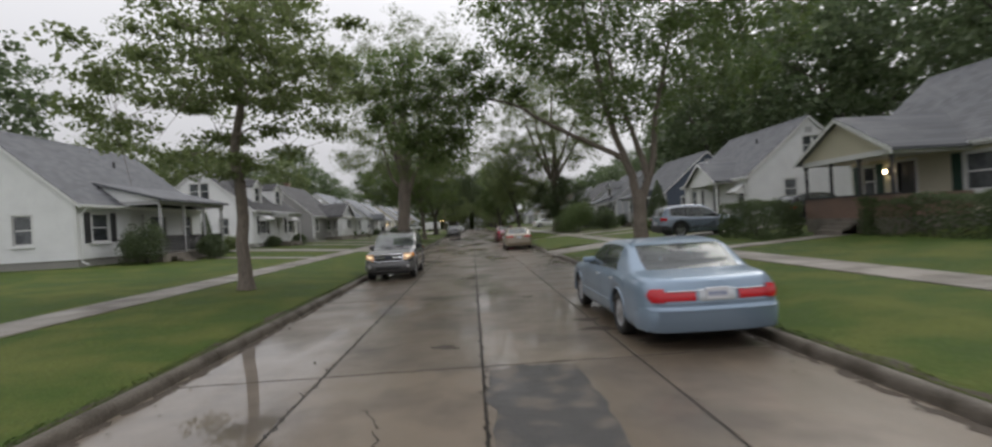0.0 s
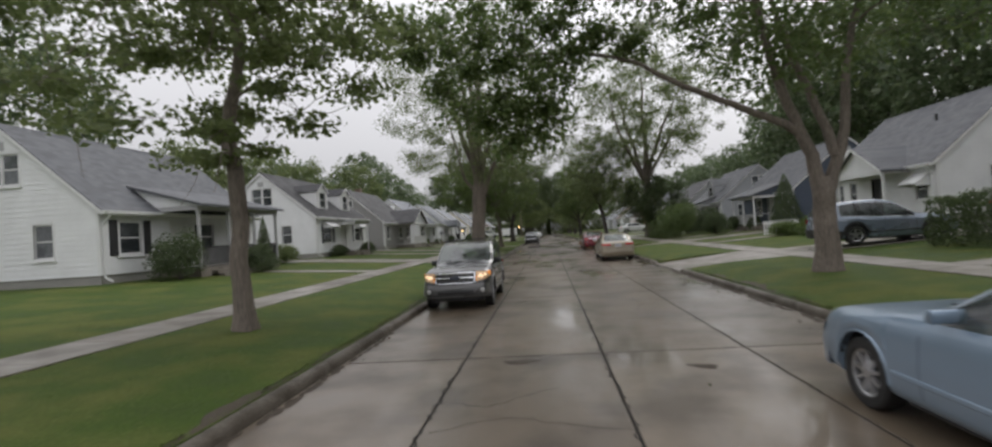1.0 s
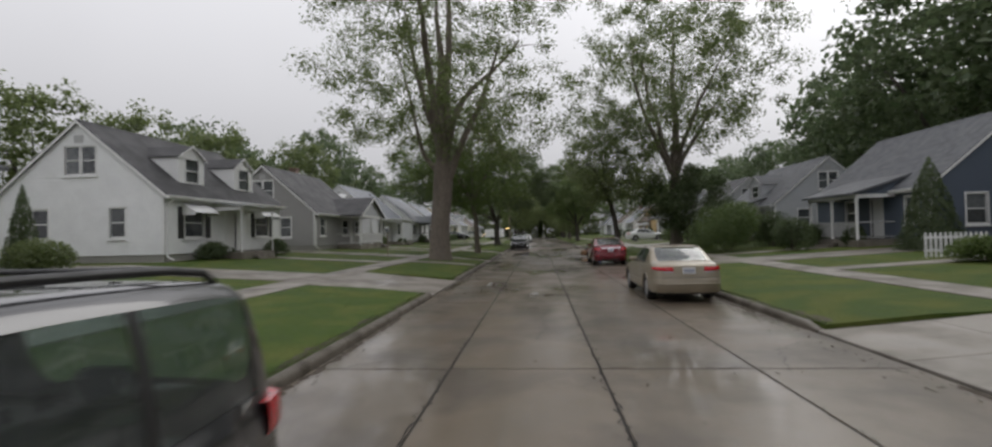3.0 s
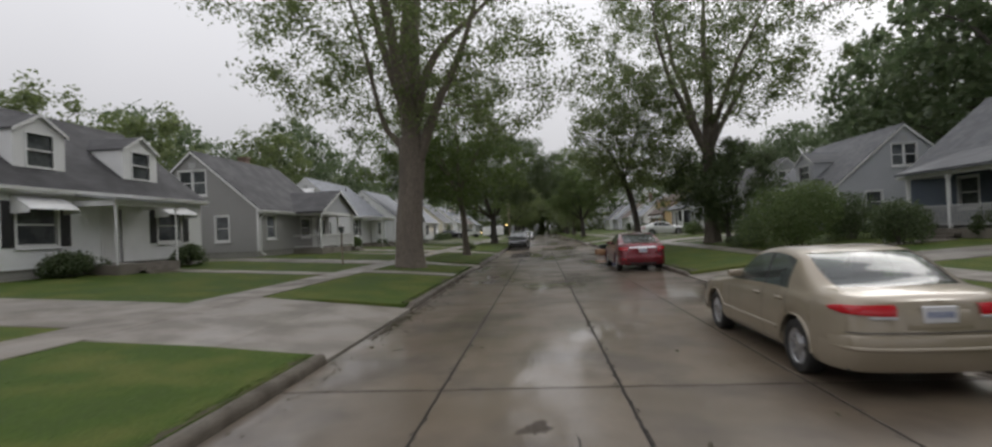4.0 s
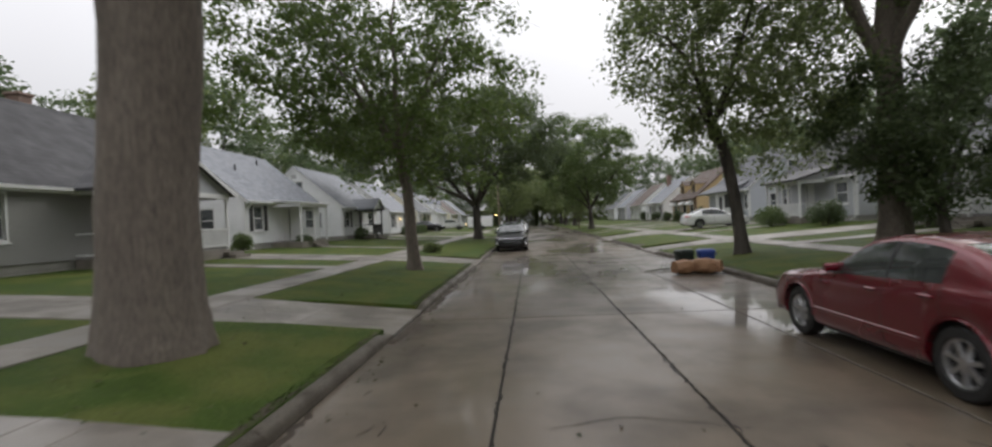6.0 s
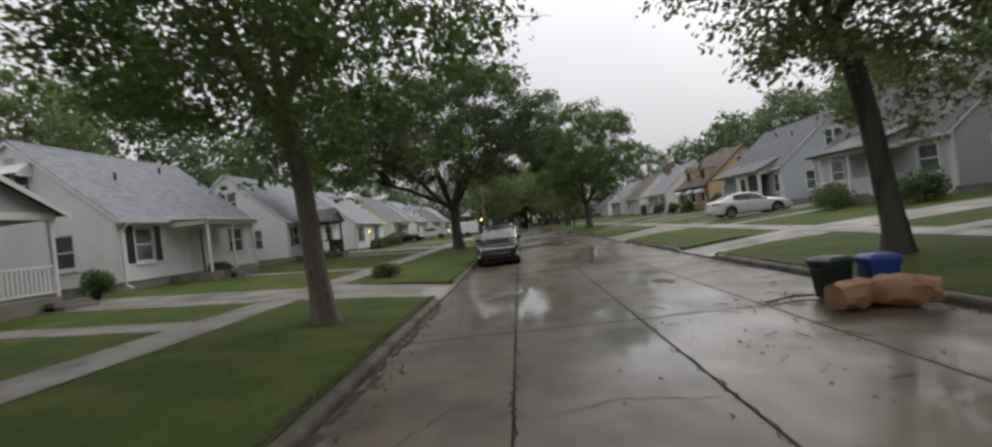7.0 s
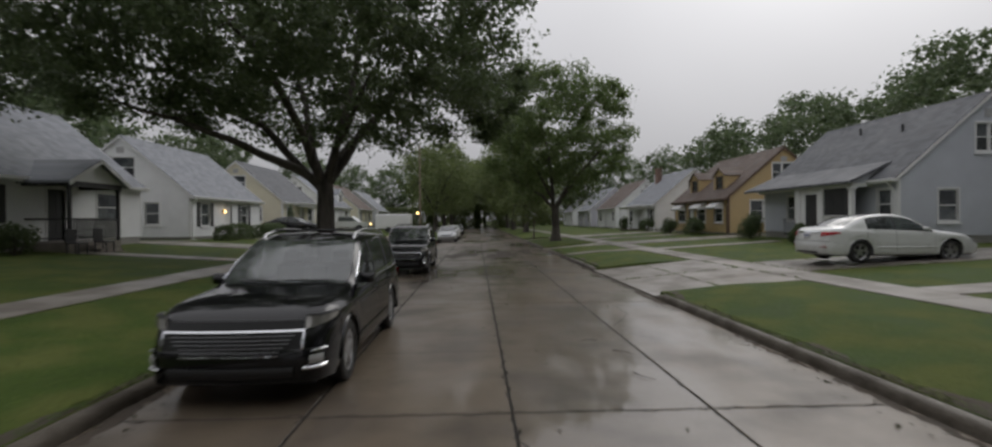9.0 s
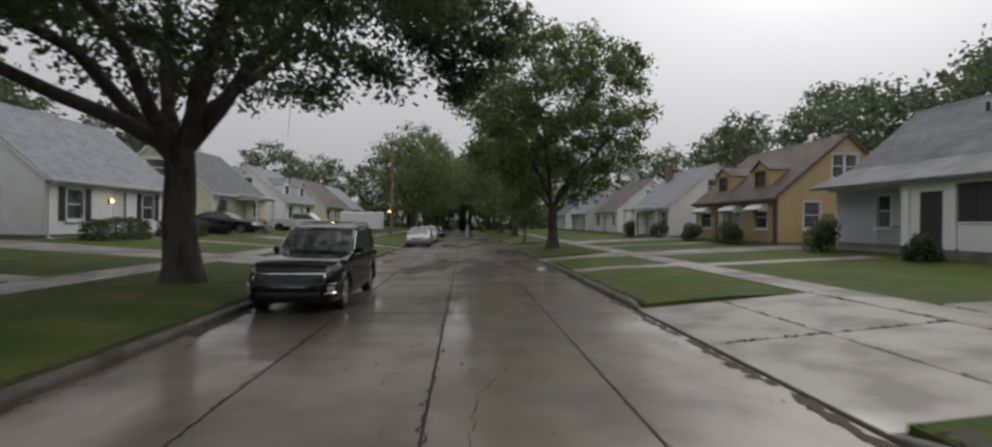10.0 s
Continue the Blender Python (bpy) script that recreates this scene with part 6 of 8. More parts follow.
OLDER_SUV = ([(-1.05, 1.05), (-0.98, 1.2), (-0.88, 1.55), (-0.8, 1.68), (-0.6, 1.74), (0.3, 1.77), (1.1, 1.74), (1.35, 1.69), (1.7, 1.42), (2.05, 1.16), (2.2, 1.13), (3.0, 1.08), (3.5, 1.0), (3.7, 0.92), (3.8, 0.82)],
             [(-1.05, 1.02), (-0.6, 1.06), (2.0, 1.04), (3.0, 1.0), (3.6, 0.9), (3.8, 0.78)], 0.82, (1.37, 2.05), (-1.0, -0.8), [(1.05, 1.95), (0.15, 1.0), (-0.72, 0.08)])
CROSSOVER = ([(-0.98, 0.98), (-0.9, 1.12), (-0.75, 1.4), (-0.55, 1.54), (-0.2, 1.61), (0.6, 1.66), (1.1, 1.63), (1.35, 1.58), (1.8, 1.3), (2.2, 1.07), (2.4, 1.04), (3.1, 0.96), (3.5, 0.85), (3.7, 0.72)],
             [(-0.98, 0.95), (-0.6, 1.07), (0.4, 1.0), (2.1, 0.93), (3.1, 0.88), (3.5, 0.78), (3.7, 0.68)], 0.76, (1.37, 2.18), (-0.92, -0.6), [(1.05, 2.06), (0.1, 1.0), (-0.5, 0.04)])

car("sedan", "light blue full-size sedan parked at the kerb", (3.16, 8.04, 0), 0, SILVER_BLUE, 2.91, 1.33, 1.02, 1.98, 0.335, FULL_SIZE, glass=CAR_GLASS_GREEN, tail="wide", spokes=9)
car("coupe", "beige-gold two-door coupe parked at the kerb", (2.96, 34.4, 0), 0, GOLD_BEIGE, 2.715, 1.02, 0.98, 1.785, 0.315, COUPE, glass=CAR_GLASS_GREEN, tail="split", spokes=7)
car("sedan", "glossy dark red sedan parked at the kerb", (3.12, 49.6, 0), 0, RED_PAINT, 2.837, 1.05, 1.02, 1.858, 0.345, ARCHED, tail="corner", spokes=7)
car("suv", "charcoal boxy compact suv with roof rails at the kerb", (-3.09, 21.98, 0), 180, CHARCOAL, 2.62, 0.9, 0.82, 1.806, 0.355, BOXY_SUV, sill=0.3, suv=True, tail="upright", front="barred", rails=True, cladding=GREY_PLASTIC, category="suv", rear_plate=False, glass=CAR_GLASS_GREEN)
car("suv", "glossy black three-row suv at the kerb", (-2.88, 79.2, 0), 180, BLACK_PAINT, 3.07, 1.12, 0.98, 1.996, 0.37, LARGE_SUV, suv=True, tail="upright", front="suv", rails=True, category="suv", rear_plate=False)
car("suv", "older black suv with silver roof rails at the kerb", (-3.02, 92.04, 0), 180, BLACK_PAINT, 2.89, 1.0, 0.85, 1.86, 0.365, OLDER_SUV, suv=True, tail="upright", front="suv", rails=True, category="suv", rear_plate=False)
car("suv", "steel-blue crossover parked on a drive", (10.65, 26.9, land_z(12.0) + 0.03), -90, STEEL_BLUE, 2.71, 0.93, 0.95, 1.88, 0.36, CROSSOVER, suv=True, tail="upright", front="suv", cladding=BLACK_PLASTIC, category="suv")
car("suv", "dark suv further up the drive", (17.6, 27.0, land_z(18.0) + 0.03), -90, BLACK_PAINT, 2.75, 0.95, 0.9, 1.88, 0.36, CROSSOVER, suv=True, tail="upright", front="suv", category="suv")
car("sedan", "pearl white sedan parked on a drive", (11.15, 85.6, land_z(12.0) + 0.03), -90, WHITE_PAINT, 2.8, 1.05, 1.0, 1.83, 0.335, MODERN, tail="corner", spokes=5)
for y, col, lab in ((117.0, GREY_SILVER, "silver sedan parked far down the street"), (124.5, WHITE_PAINT, "white sedan parked far down the street"), (139.0, BLACK_PAINT, "black sedan parked far down the street")):
    car("sedan", lab, (-3.05, y + 2.75, 0), 180, col, 2.75, 1.05, 1.0, 1.82, 0.33, MODERN, tail="split")
car("sedan", "dark sedan on a drive by the hedge", (-17.0, 113.6, land_z(-17)), -90, BLACK_PAINT, 2.75, 1.05, 1.0, 1.82, 0.33, MODERN, tail="split")


# ---- trees and shrubs ----


def leaf_mesh(name, centres, sizes, normals, rng, mat, shape=0.62):
    """Many small leaves, each a folded diamond of four points, as one mesh."""
    n = len(centres)
    normals = normals / np.linalg.norm(normals, axis=1)[:, None]
    helper = rng.normal(size=(n, 3))
    a = np.cross(normals, helper)
    a /= np.linalg.norm(a, axis=1)[:, None] + 1e-9
    b = np.cross(normals, a)
    s = sizes[:, None]
    v = np.empty((n, 4, 3))
    v[:, 0] = centres - a * s * 0.5
    v[:, 1] = centres + b * s * shape * 0.5 + normals * s * 0.12
    v[:, 2] = centres + a * s * 0.5
    v[:, 3] = centres - b * s * shape * 0.5 + normals * s * 0.12
    me = bpy.data.meshes.new(name)
    me.vertices.add(4 * n)
    me.vertices.foreach_set("co", v.reshape(-1).astype(np.float32))
    idx = (np.arange(n)[:, None] * 4 + np.array([0, 1, 2, 0, 2, 3])[None, :]).reshape(-1)
    me.loops.add(6 * n)
    me.loops.foreach_set("vertex_index", idx.astype(np.int32))
    me.polygons.add(2 * n)
    me.polygons.foreach_set("loop_start", (np.arange(2 * n) * 3).astype(np.int32))
    me.update(calc_edges=True)
    me.materials.append(mat)
    return me


def tree(label, at, seed, height, trunk_r, fork, crown, blobs, leaves, leaf=0.2, mat=LEAF, bark=BARK, lean=(0, 0), limbs=5, blob_r=1.0, base_flare=1.5, flat=0.6, extra=(), hollow=0.45, group="street trees", name="tree", low_cut=None, steep=0.45, leader=0.0, dense=0, limb_r=0.46, skirt=None, boughs=(), taper=0.2, clump=0.85):
    """crown: list of ellipsoids (dx, dy, z, rx, ry, rz) about the trunk's foot; boughs: main limbs with a known course, (radius, points). Leaves hang in clumps at the ends of branches that grow from the limbs."""
    rng = np.random.default_rng(seed)
    t = thing(name, at, label, "tree", group)
    wood = Geo()
    fx, fy = lean
    trunk = []
    for k in range(7):
        f = k / 6
        trunk.append((fx * f * f + rng.normal(0, 0.03) * (0 < k), fy * f * f + rng.normal(0, 0.03) * (0 < k), -0.3 + (fork + 0.3) * f))
    radii = [trunk_r * (base_flare if k == 0 else 1.0 + 0.5 * (base_flare - 1) * (k == 1) - 0.03 * k) for k in range(7)]
    # the bole: flared at the foot, with buttress lobes and furrowed bark
    sides = 28
    lobes = [(q, rng.random() * 6.28, a_) for q, a_ in ((3, 0.05), (5, 0.035), (9, 0.02))]
    furrow = rng.normal(0, 0.022, sides)
    heights = [-0.3, -0.05, 0.08, 0.2, 0.36, 0.58, 0.85] + [0.85 + (fork - 0.85) * k / 9 for k in range(1, 10)] if fork > 1.6 else [-0.3, 0.0, 0.15, 0.4, 0.8, fork]
    bole = []
    for zz in heights:
        f = max(0.0, (zz + 0.3) / (fork + 0.3))
        j = min(int(f * 6), 5)
        p_, q_ = np.array(trunk[j]), np.array(trunk[j + 1])
        mid_ = p_ + (q_ - p_) * (f * 6 - j)
        foot = (base_flare - 1) * math.exp(-max(zz, 0.0) / (0.9 * trunk_r + 0.12))
        ring = []
        for k in range(sides):
            a = 2 * math.pi * k / sides
            lob = sum(a_ * math.sin(q * a + ph + 0.12 * zz * q) for q, ph, a_ in lobes)
            rr = trunk_r * (1.06 - taper * f) * (1 + foot * (1 + 3.0 * lob) + lob + furrow[k] + rng.normal(0, 0.012))
            ring.append((mid_[0] + rr * math.cos(a), mid_[1] + rr * math.sin(a), zz))
        bole.append(ring)
    wood.loft(bole, caps=True)
    stem = []
    if leader:
        # one central stem runs on to the top
        base_, n_ = np.array(trunk[-1]), 10
        stem = [(base_ + np.array((0.12 * math.sin(k * 1.1 + seed), 0.12 * math.cos(k * 0.9 + seed), (leader - fork) * k / n_)) - np.array((0.12 * math.sin(seed), 0.12 * math.cos(seed), 0)), radii[-1] * (1 - 0.9 * k / n_) + 0.012) for k in range(n_ + 1)]
        wood.tube([tuple(p) for p, r in stem], [r for p, r in stem], 9)
    top = np.array(trunk[-1])
    # clump centres inside the crown
    vol = np.array([c[3] * c[4] * c[5] for c in crown])
    pts = []
    tries = 0
    while len(pts) < blobs and tries < blobs * 60:
        tries += 1
        c = crown[rng.choice(len(crown), p=vol / vol.sum())]
        d = rng.normal(size=3)
        d /= np.linalg.norm(d)
        r = hollow + (1 - hollow) * rng.random() ** 0.6
        p = np.array((c[0], c[1], c[2])) + d * r * np.array(c[3:])
        if low_cut is not None and p[2] < low_cut:
            continue
        if skirt and math.hypot(p[0], p[1]) < skirt[0] and p[2] < skirt[1]:
            continue
        if all(np.linalg.norm(p - q) > blob_r * 0.75 for q in pts):
            pts.append(p)
    for e in extra:
        pts.append(np.array(e, float))
    pts = np.array(pts)
    # main limbs reach toward spread-out clumps
    chosen = []
    dirs = []
    for i in rng.permutation(len(pts)) if limbs else ():
        d = pts[i] - top
        if d[2] < steep * np.linalg.norm(d):
            continue
        d = d / np.linalg.norm(d)
        if all(d @ q < (0.86 if steep < 0.75 else 0.94) for q in dirs):
            dirs.append(d)
            chosen.append(i)
        if len(chosen) >= limbs:
            break
    skeleton = [(np.array(p), radii[k]) for k, p in enumerate(trunk) if p[2] > fork * 0.75] + stem
    for i in chosen:
        goal = pts[i]
        span = np.linalg.norm(goal - top)
        start = np.array(trunk[-1]) + np.array((0, 0, -rng.random() * fork * 0.12))
        bend = np.array((0, 0, span * 0.18)) + rng.normal(0, span * 0.05, 3)
        line, rad = [], []
        for k in range(9):
            f = k / 8
            p = start * (1 - f) + goal * f + bend * (4 * f * (1 - f)) * 0.6 + rng.normal(0, 0.03 * span * 0.3, 3) * (0 < k < 8)
            line.append(tuple(p))
            rad.append(max(trunk_r * (0.6 if limbs < 5 else limb_r) * (1 - f) ** 0.85, 0.018))
            skeleton.append((p, rad[-1]))
        wood.tube(line, rad, 8)
    for r0, course in boughs:
        # smooth the course, thin it towards the tip
        course = [np.array(p, float) for p in course]
        for _ in range(2):
            course = [course[0]] + [q for a, b in zip(course, course[1:]) for q in (a * 0.75 + b * 0.25, a * 0.25 + b * 0.75)] + [course[-1]]
        n_ = len(course) - 1
        rad = [max(r0 * (1 - 0.85 * k / n_), 0.02) for k in range(n_ + 1)]
        wood.tube([tuple(p + rng.normal(0, 0.012, 3)) for p in course], rad, 10)
        skeleton += list(zip(course, rad))
    sp = np.array([s[0] for s in skeleton])
    sr = np.array([s[1] for s in skeleton])
    # branches to every clump, thin twigs beyond
    order = sorted(range(len(pts)), key=lambda i: np.min(np.linalg.norm(sp - pts[i], axis=1)))
    for i in order:
        p = pts[i]
        d = np.linalg.norm(sp - p, axis=1) + 0.6 * np.maximum(0, sp[:, 2] - p[2]) + 0.2 * (sr < 0.03)
        k = int(np.argmin(d))
        s = sp[k]
        span = np.linalg.norm(p - s)
        if span < 0.15:
            continue
        r0 = min(sr[k] * 0.6, 0.02 + 0.014 * span)
        mids, rads = [], []
        sag = rng.normal(0, 0.06 * span, 3) + np.array((0, 0, 0.10 * span))
        for q in range(5):
            f = q / 4
            m_ = s * (1 - f) + p * f + sag * 4 * f * (1 - f)
            mids.append(tuple(m_))
            rads.append(max(r0 * (1 - 0.8 * f), 0.008))
        wood.tube(mids, rads, 4)
        sp = np.vstack([sp, np.array(mids[1:])])
        sr = np.concatenate([sr, np.array(rads[1:])])
        for _ in range(2 if leaf < 0.25 else 0):
            q = p + rng.normal(0, blob_r * 0.5, 3)
            wood.tube([mids[3], tuple((np.array(mids[3]) + q) / 2 + rng.normal(0, 0.05, 3)), tuple(q)], [0.012, 0.009, 0.005], 3)
    part("trunk", wood, bark, t, "rough bark trunk and limbs", smooth=60)
    per = max(8, leaves // max(1, len(pts)))
    scale = 0.65 + 0.7 * rng.random(len(pts))
    scale[len(pts) - len(extra):] *= clump
    which = np.repeat(np.arange(len(pts)), [per] * (len(pts) - len(extra)) + [dense or per] * len(extra))
    off = rng.normal(size=(len(which), 3))
    off /= np.linalg.norm(off, axis=1)[:, None]
    off *= (rng.random(len(which)) ** 0.7)[:, None] * blob_r
    off[:, 2] *= flat
    off *= scale[which][:, None] * 0.9
    cen = pts[which] + off
    nrm = rng.normal(size=cen.shape) * 0.8 + np.array((0, 0, 0.9)) + off * 0.5
    crown_ob = new("crown", leaf_mesh("crown", cen, leaf * (0.6 + 0.8 * rng.random(len(cen))), nrm, rng, mat))
    crown_ob.parent = t
    return t


def shrub(name, label, at, seed, size, leaves, leaf=0.09, mat=LEAF_DARK, box=False, cone=False, group="garden shrubs"):
    """A bush of many small leaves on a few stems; box for a clipped hedge, cone for an upright conifer."""
    rng = np.random.default_rng(seed)
    s = thing(name, at, label, "shrub" if not box else "hedge", group)
    sx, sy, sz = size
    wood = Geo()
    for _ in range(5 if not cone else 2):
        e = (rng.normal(0, sx * 0.15), rng.normal(0, sy * 0.15), sz * 0.6)
        wood.tube([(e[0] * 0.2, e[1] * 0.2, -0.1), (e[0] * 0.6, e[1] * 0.6, sz * 0.3), e], [0.03, 0.022, 0.01], 5)
    part("stem", wood, BARK_DARK, s)
    n = leaves
    if box:
        p = rng.random((n, 3))
        face = rng.integers(0, 5, n)
        p[face == 0, 0], p[face == 1, 0] = rng.random((face == 0).sum()) * 0.1, 1 - rng.random((face == 1).sum()) * 0.1
        p[face == 2, 1], p[face == 3, 1] = rng.random((face == 2).sum()) * 0.1, 1 - rng.random((face == 3).sum()) * 0.1
        p[face == 4, 2] = 1 - rng.random((face == 4).sum()) * 0.12
        c = (p - np.array((0.5, 0.5, 0))) * np.array((sx, sy, sz))
        c += rng.normal(0, 0.04, c.shape) + (np.sin(c[:, :1] * 3.1 + c[:, 2:] * 2) + np.cos(c[:, 1:2] * 2.3)) * 0.08
        nrm = c - np.array((0, 0, sz * 0.4)) + rng.normal(0, 0.9, c.shape)
    elif cone:
        h = 1 - np.sqrt(rng.random(n))
        a = rng.random(n) * 2 * np.pi
        r = (1 - h) ** 0.8 * (0.75 + 0.25 * rng.random(n)) * (1 + 0.12 * np.sin(a * 5 + h * 20))
        c = np.stack([r * np.cos(a) * sx / 2, r * np.sin(a) * sy / 2, h * sz], 1)
        nrm = np.stack([np.cos(a), np.sin(a), 0.5 + 0 * a], 1) + rng.normal(0, 0.4, c.shape)
    else:
        k = 14
        lobes = rng.normal(size=(k, 3))
        lobes /= np.linalg.norm(lobes, axis=1)[:, None]
        lobes[:, 2] = np.abs(lobes[:, 2])
        lobes = lobes * np.array((sx * 0.3, sy * 0.3, sz * 0.46)) + np.array((0, 0, sz * 0.24))
        w = rng.integers(0, k, n)
        d = rng.normal(size=(n, 3))
        d /= np.linalg.norm(d, axis=1)[:, None]
        c = lobes[w] + d * (rng.random(n) ** 0.3)[:, None] * np.array((sx * 0.24, sy * 0.24, sz * 0.3))
        c[:, 2] = np.maximum(c[:, 2], 0.02)
        nrm = d * 0.6 + rng.normal(0, 0.8, c.shape) + np.array((0, 0, 0.4))
    f = new("foliage", leaf_mesh("foliage", c, leaf * (0.6 + 0.8 * rng.random(n)), nrm, rng, mat))
    f.parent = s
    return s


def on(x, y):
    return (x, y, land_z(x))


# street trees
tree("young maple with layered open crown on the verge", on(-6.65, 15.2), 3, 8.5, 0.17, 3.1, [(0, 0, 6.0, 4.0, 4.0, 3.3)], 100, 19000, 0.15, LEAF_PALE, limbs=0, blob_r=0.95, flat=0.32, hollow=0.15, low_cut=3.3, steep=0.35, leader=9.2)
tree("old maple with forked trunk reaching over the road", on(6.62, 20.1), 5, 15, 0.265, 2.5, [(0.8, 0, 10.2, 6.5, 6.5, 5.2), (-3.5, -1.0, 9.0, 3.4, 3.0, 2.6)], 200, 46000, 0.17, LEAF, limbs=0, blob_r=1.25, flat=0.75, base_flare=1.4, low_cut=5.0, hollow=0.25, steep=0.86, dense=430, clump=0.8, taper=0.1,
     boughs=[(0.2, [(-0.04, 0, 2.0), (-0.2, 0, 3.0), (-0.5, 0, 3.9), (-1.1, -0.1, 5.4), (-1.45, -0.2, 7.5), (-2.0, -0.3, 10.0), (-2.4, -0.4, 12.5)]), (0.19, [(0.06, 0, 2.0), (0.34, 0, 2.8), (0.66, 0, 3.5), (0.8, 0.1, 5.2), (1.2, 0.2, 6.6), (1.8, 0.3, 9.0), (2.3, 0.4, 12.0)]), (0.15, [(0.4, 0, 3.0), (0.15, 0.2, 4.3), (-0.35, 0.5, 6.0), (-0.7, 0.8, 8.0), (-0.9, 1.0, 11.5)]), (0.13, [(-0.35, 0, 3.5), (-0.7, 0, 3.95), (-1.5, 0, 4.3), (-2.5, 0.1, 4.85), (-3.7, 0.3, 5.5), (-4.4, 0.4, 6.1), (-5.6, 0.5, 6.5), (-7.0, 0.5, 6.7), (-8.6, 0.5, 6.6)])],
     extra=[(-8.1, 0.7, 4.2), (-7.4, 0.5, 4.4), (-8.8, 0.6, 4.8), (-7.9, 0.2, 5.0), (-7.0, 0.6, 5.0), (-9.5, 0.5, 5.3), (-8.4, 0.9, 5.6), (-7.4, 0.3, 5.7), (-6.5, 0.6, 5.9), (-10.2, 0.8, 6.0), (-9.2, 0.0, 6.2), (-8.2, 0.3, 6.4), (-7.2, 0.6, 6.5), (-6.2, 0.4, 6.6), (-10.8, 0.4, 6.9), (-9.8, 0.6, 7.0), (-8.8, 0.2, 7.2), (-7.8, 0.8, 7.3), (-6.8, 0.4, 7.4), (-5.6, 0.2, 7.0), (-4.6, 0.6, 6.7), (-11.2, 0.6, 7.9), (-10.2, 0.9, 8.0), (-9.0, 0.3, 8.1), (-7.6, 0.8, 8.3), (-6.2, 0.5, 8.1)])
tree("tall mature maple with thick grey trunk and sparse crown", on(-6.75, 51.2), 8, 21, 0.54, 5.9, [(0, 0, 14.6, 8.8, 8.8, 8.4), (0.5, 0, 8.8, 8.6, 8.0, 2.6), (4.5, 1.0, 8.6, 5.0, 5.0, 2.6)], 330, 52000, 0.16, LEAF_PALE, limbs=2, limb_r=0.4, blob_r=1.2, flat=0.75, base_flare=1.25, hollow=0.2, low_cut=5.6, steep=0.72, leader=17.0, lean=(0.22, 0), taper=-0.02,
     boughs=[(0.19, [(0.0, 0, 5.0), (-0.35, 0, 5.7), (-1.0, -0.1, 6.4), (-1.4, -0.2, 8.6), (-1.9, -0.4, 11.0), (-2.6, -0.5, 13.5)]), (0.36, [(0.15, 0, 5.6), (0.15, 0, 7.0), (-0.4, 0.2, 8.3), (-1.05, 0.4, 10.4), (-1.6, 0.6, 12.5), (-2.2, 0.8, 16.0)]), (0.3, [(0.35, 0, 6.0), (0.75, 0, 8.0), (1.1, 0.1, 9.0), (1.9, 0.3, 10.4), (3.4, 0.6, 11.6), (5.0, 0.8, 13.4)]), (0.3, [(0.4, 0, 4.6), (0.85, -0.1, 5.6), (1.4, -0.3, 7.0), (2.6, -0.4, 9.2), (3.2, -0.5, 10.7), (4.0, -0.6, 13.2)])])
tree("tall mature tree with rising limbs and thin crown", on(10.2, 62.3), 11, 22, 0.42, 6.2, [(0.3, 0, 15.6, 9.0, 9.0, 8.8), (-1.0, 0, 9.5, 7.0, 7.0, 2.5)], 310, 50000, 0.18, LEAF_PALE, limbs=7, limb_r=0.54, blob_r=1.2, flat=0.75, base_flare=1.4, hollow=0.2, low_cut=6.4, steep=0.72, leader=18.0)
tree("small dense dark tree growing round a larger trunk", on(10.7, 60.9), 12, 6.5, 0.14, 1.2, [(0, 0, 3.7, 3.2, 3.0, 2.6)], 85, 20000, 0.15, LEAF_DARK, BARK_DARK, limbs=5, blob_r=0.85, flat=0.8, hollow=0.3, low_cut=0.6)
tree("leaning street tree with dark trunk by the kerb", on(5.85, 63.6), 14, 11.5, 0.21, 4.6, [(-0.8, -0.5, 8.4, 4.0, 4.0, 4.0), (0.8, -0.4, 5.6, 4.4, 4.0, 1.9), (2.4, 2.0, 4.6, 2.4, 2.2, 1.9), (-2.0, -1.6, 4.8, 1.6, 1.6, 1.7)], 200, 27000, 0.16, LEAF_PALE, BARK_DARK, lean=(-0.9, -0.2), limbs=7, blob_r=1.0, flat=0.8, hollow=0.15, low_cut=2.3)
tree("round-crowned young maple on the verge", on(-5.85, 62.8), 17, 11.5, 0.2, 4.4, [(0.1, 0, 5.5, 4.6, 4.6, 2.8), (0.0, 0, 9.3, 3.9, 3.9, 3.4), (-3.2, -1.2, 6.8, 3.8, 3.8, 3.0)], 235, 33000, 0.16, LEAF_FRESH, BARK, lean=(-0.3, -0.1), limbs=5, limb_r=0.6, blob_r=0.95, flat=0.75, hollow=0.2, low_cut=2.7, steep=0.6)
tree("spreading dark-leaved tree with low forking limbs", on(-6.5, 91.0), 20, 13.5, 0.36, 3.2, [(0.3, -0.5, 8.8, 8.0, 8.0, 4.3), (-6.0, -3.0, 9.0, 7.0, 6.5, 3.6)], 300, 96000, 0.19, LEAF_DARK, BARK_DARK, limbs=8, limb_r=0.55, blob_r=1.35, flat=0.65, hollow=0.5, base_flare=1.4, low_cut=4.6, skirt=(3.2, 6.0), steep=0.3, dense=520,
     extra=[(6.6, 3.5, 5.7), (7.2, 4.0, 6.3), (6.2, 4.2, 6.7), (7.8, 3.6, 7.1), (6.9, 4.4, 7.5), (5.6, 3.6, 7.3), (8.3, 4.0, 8.1), (7.2, 3.2, 8.3), (6.2, 3.8, 8.5), (5.2, 3.0, 8.0)])
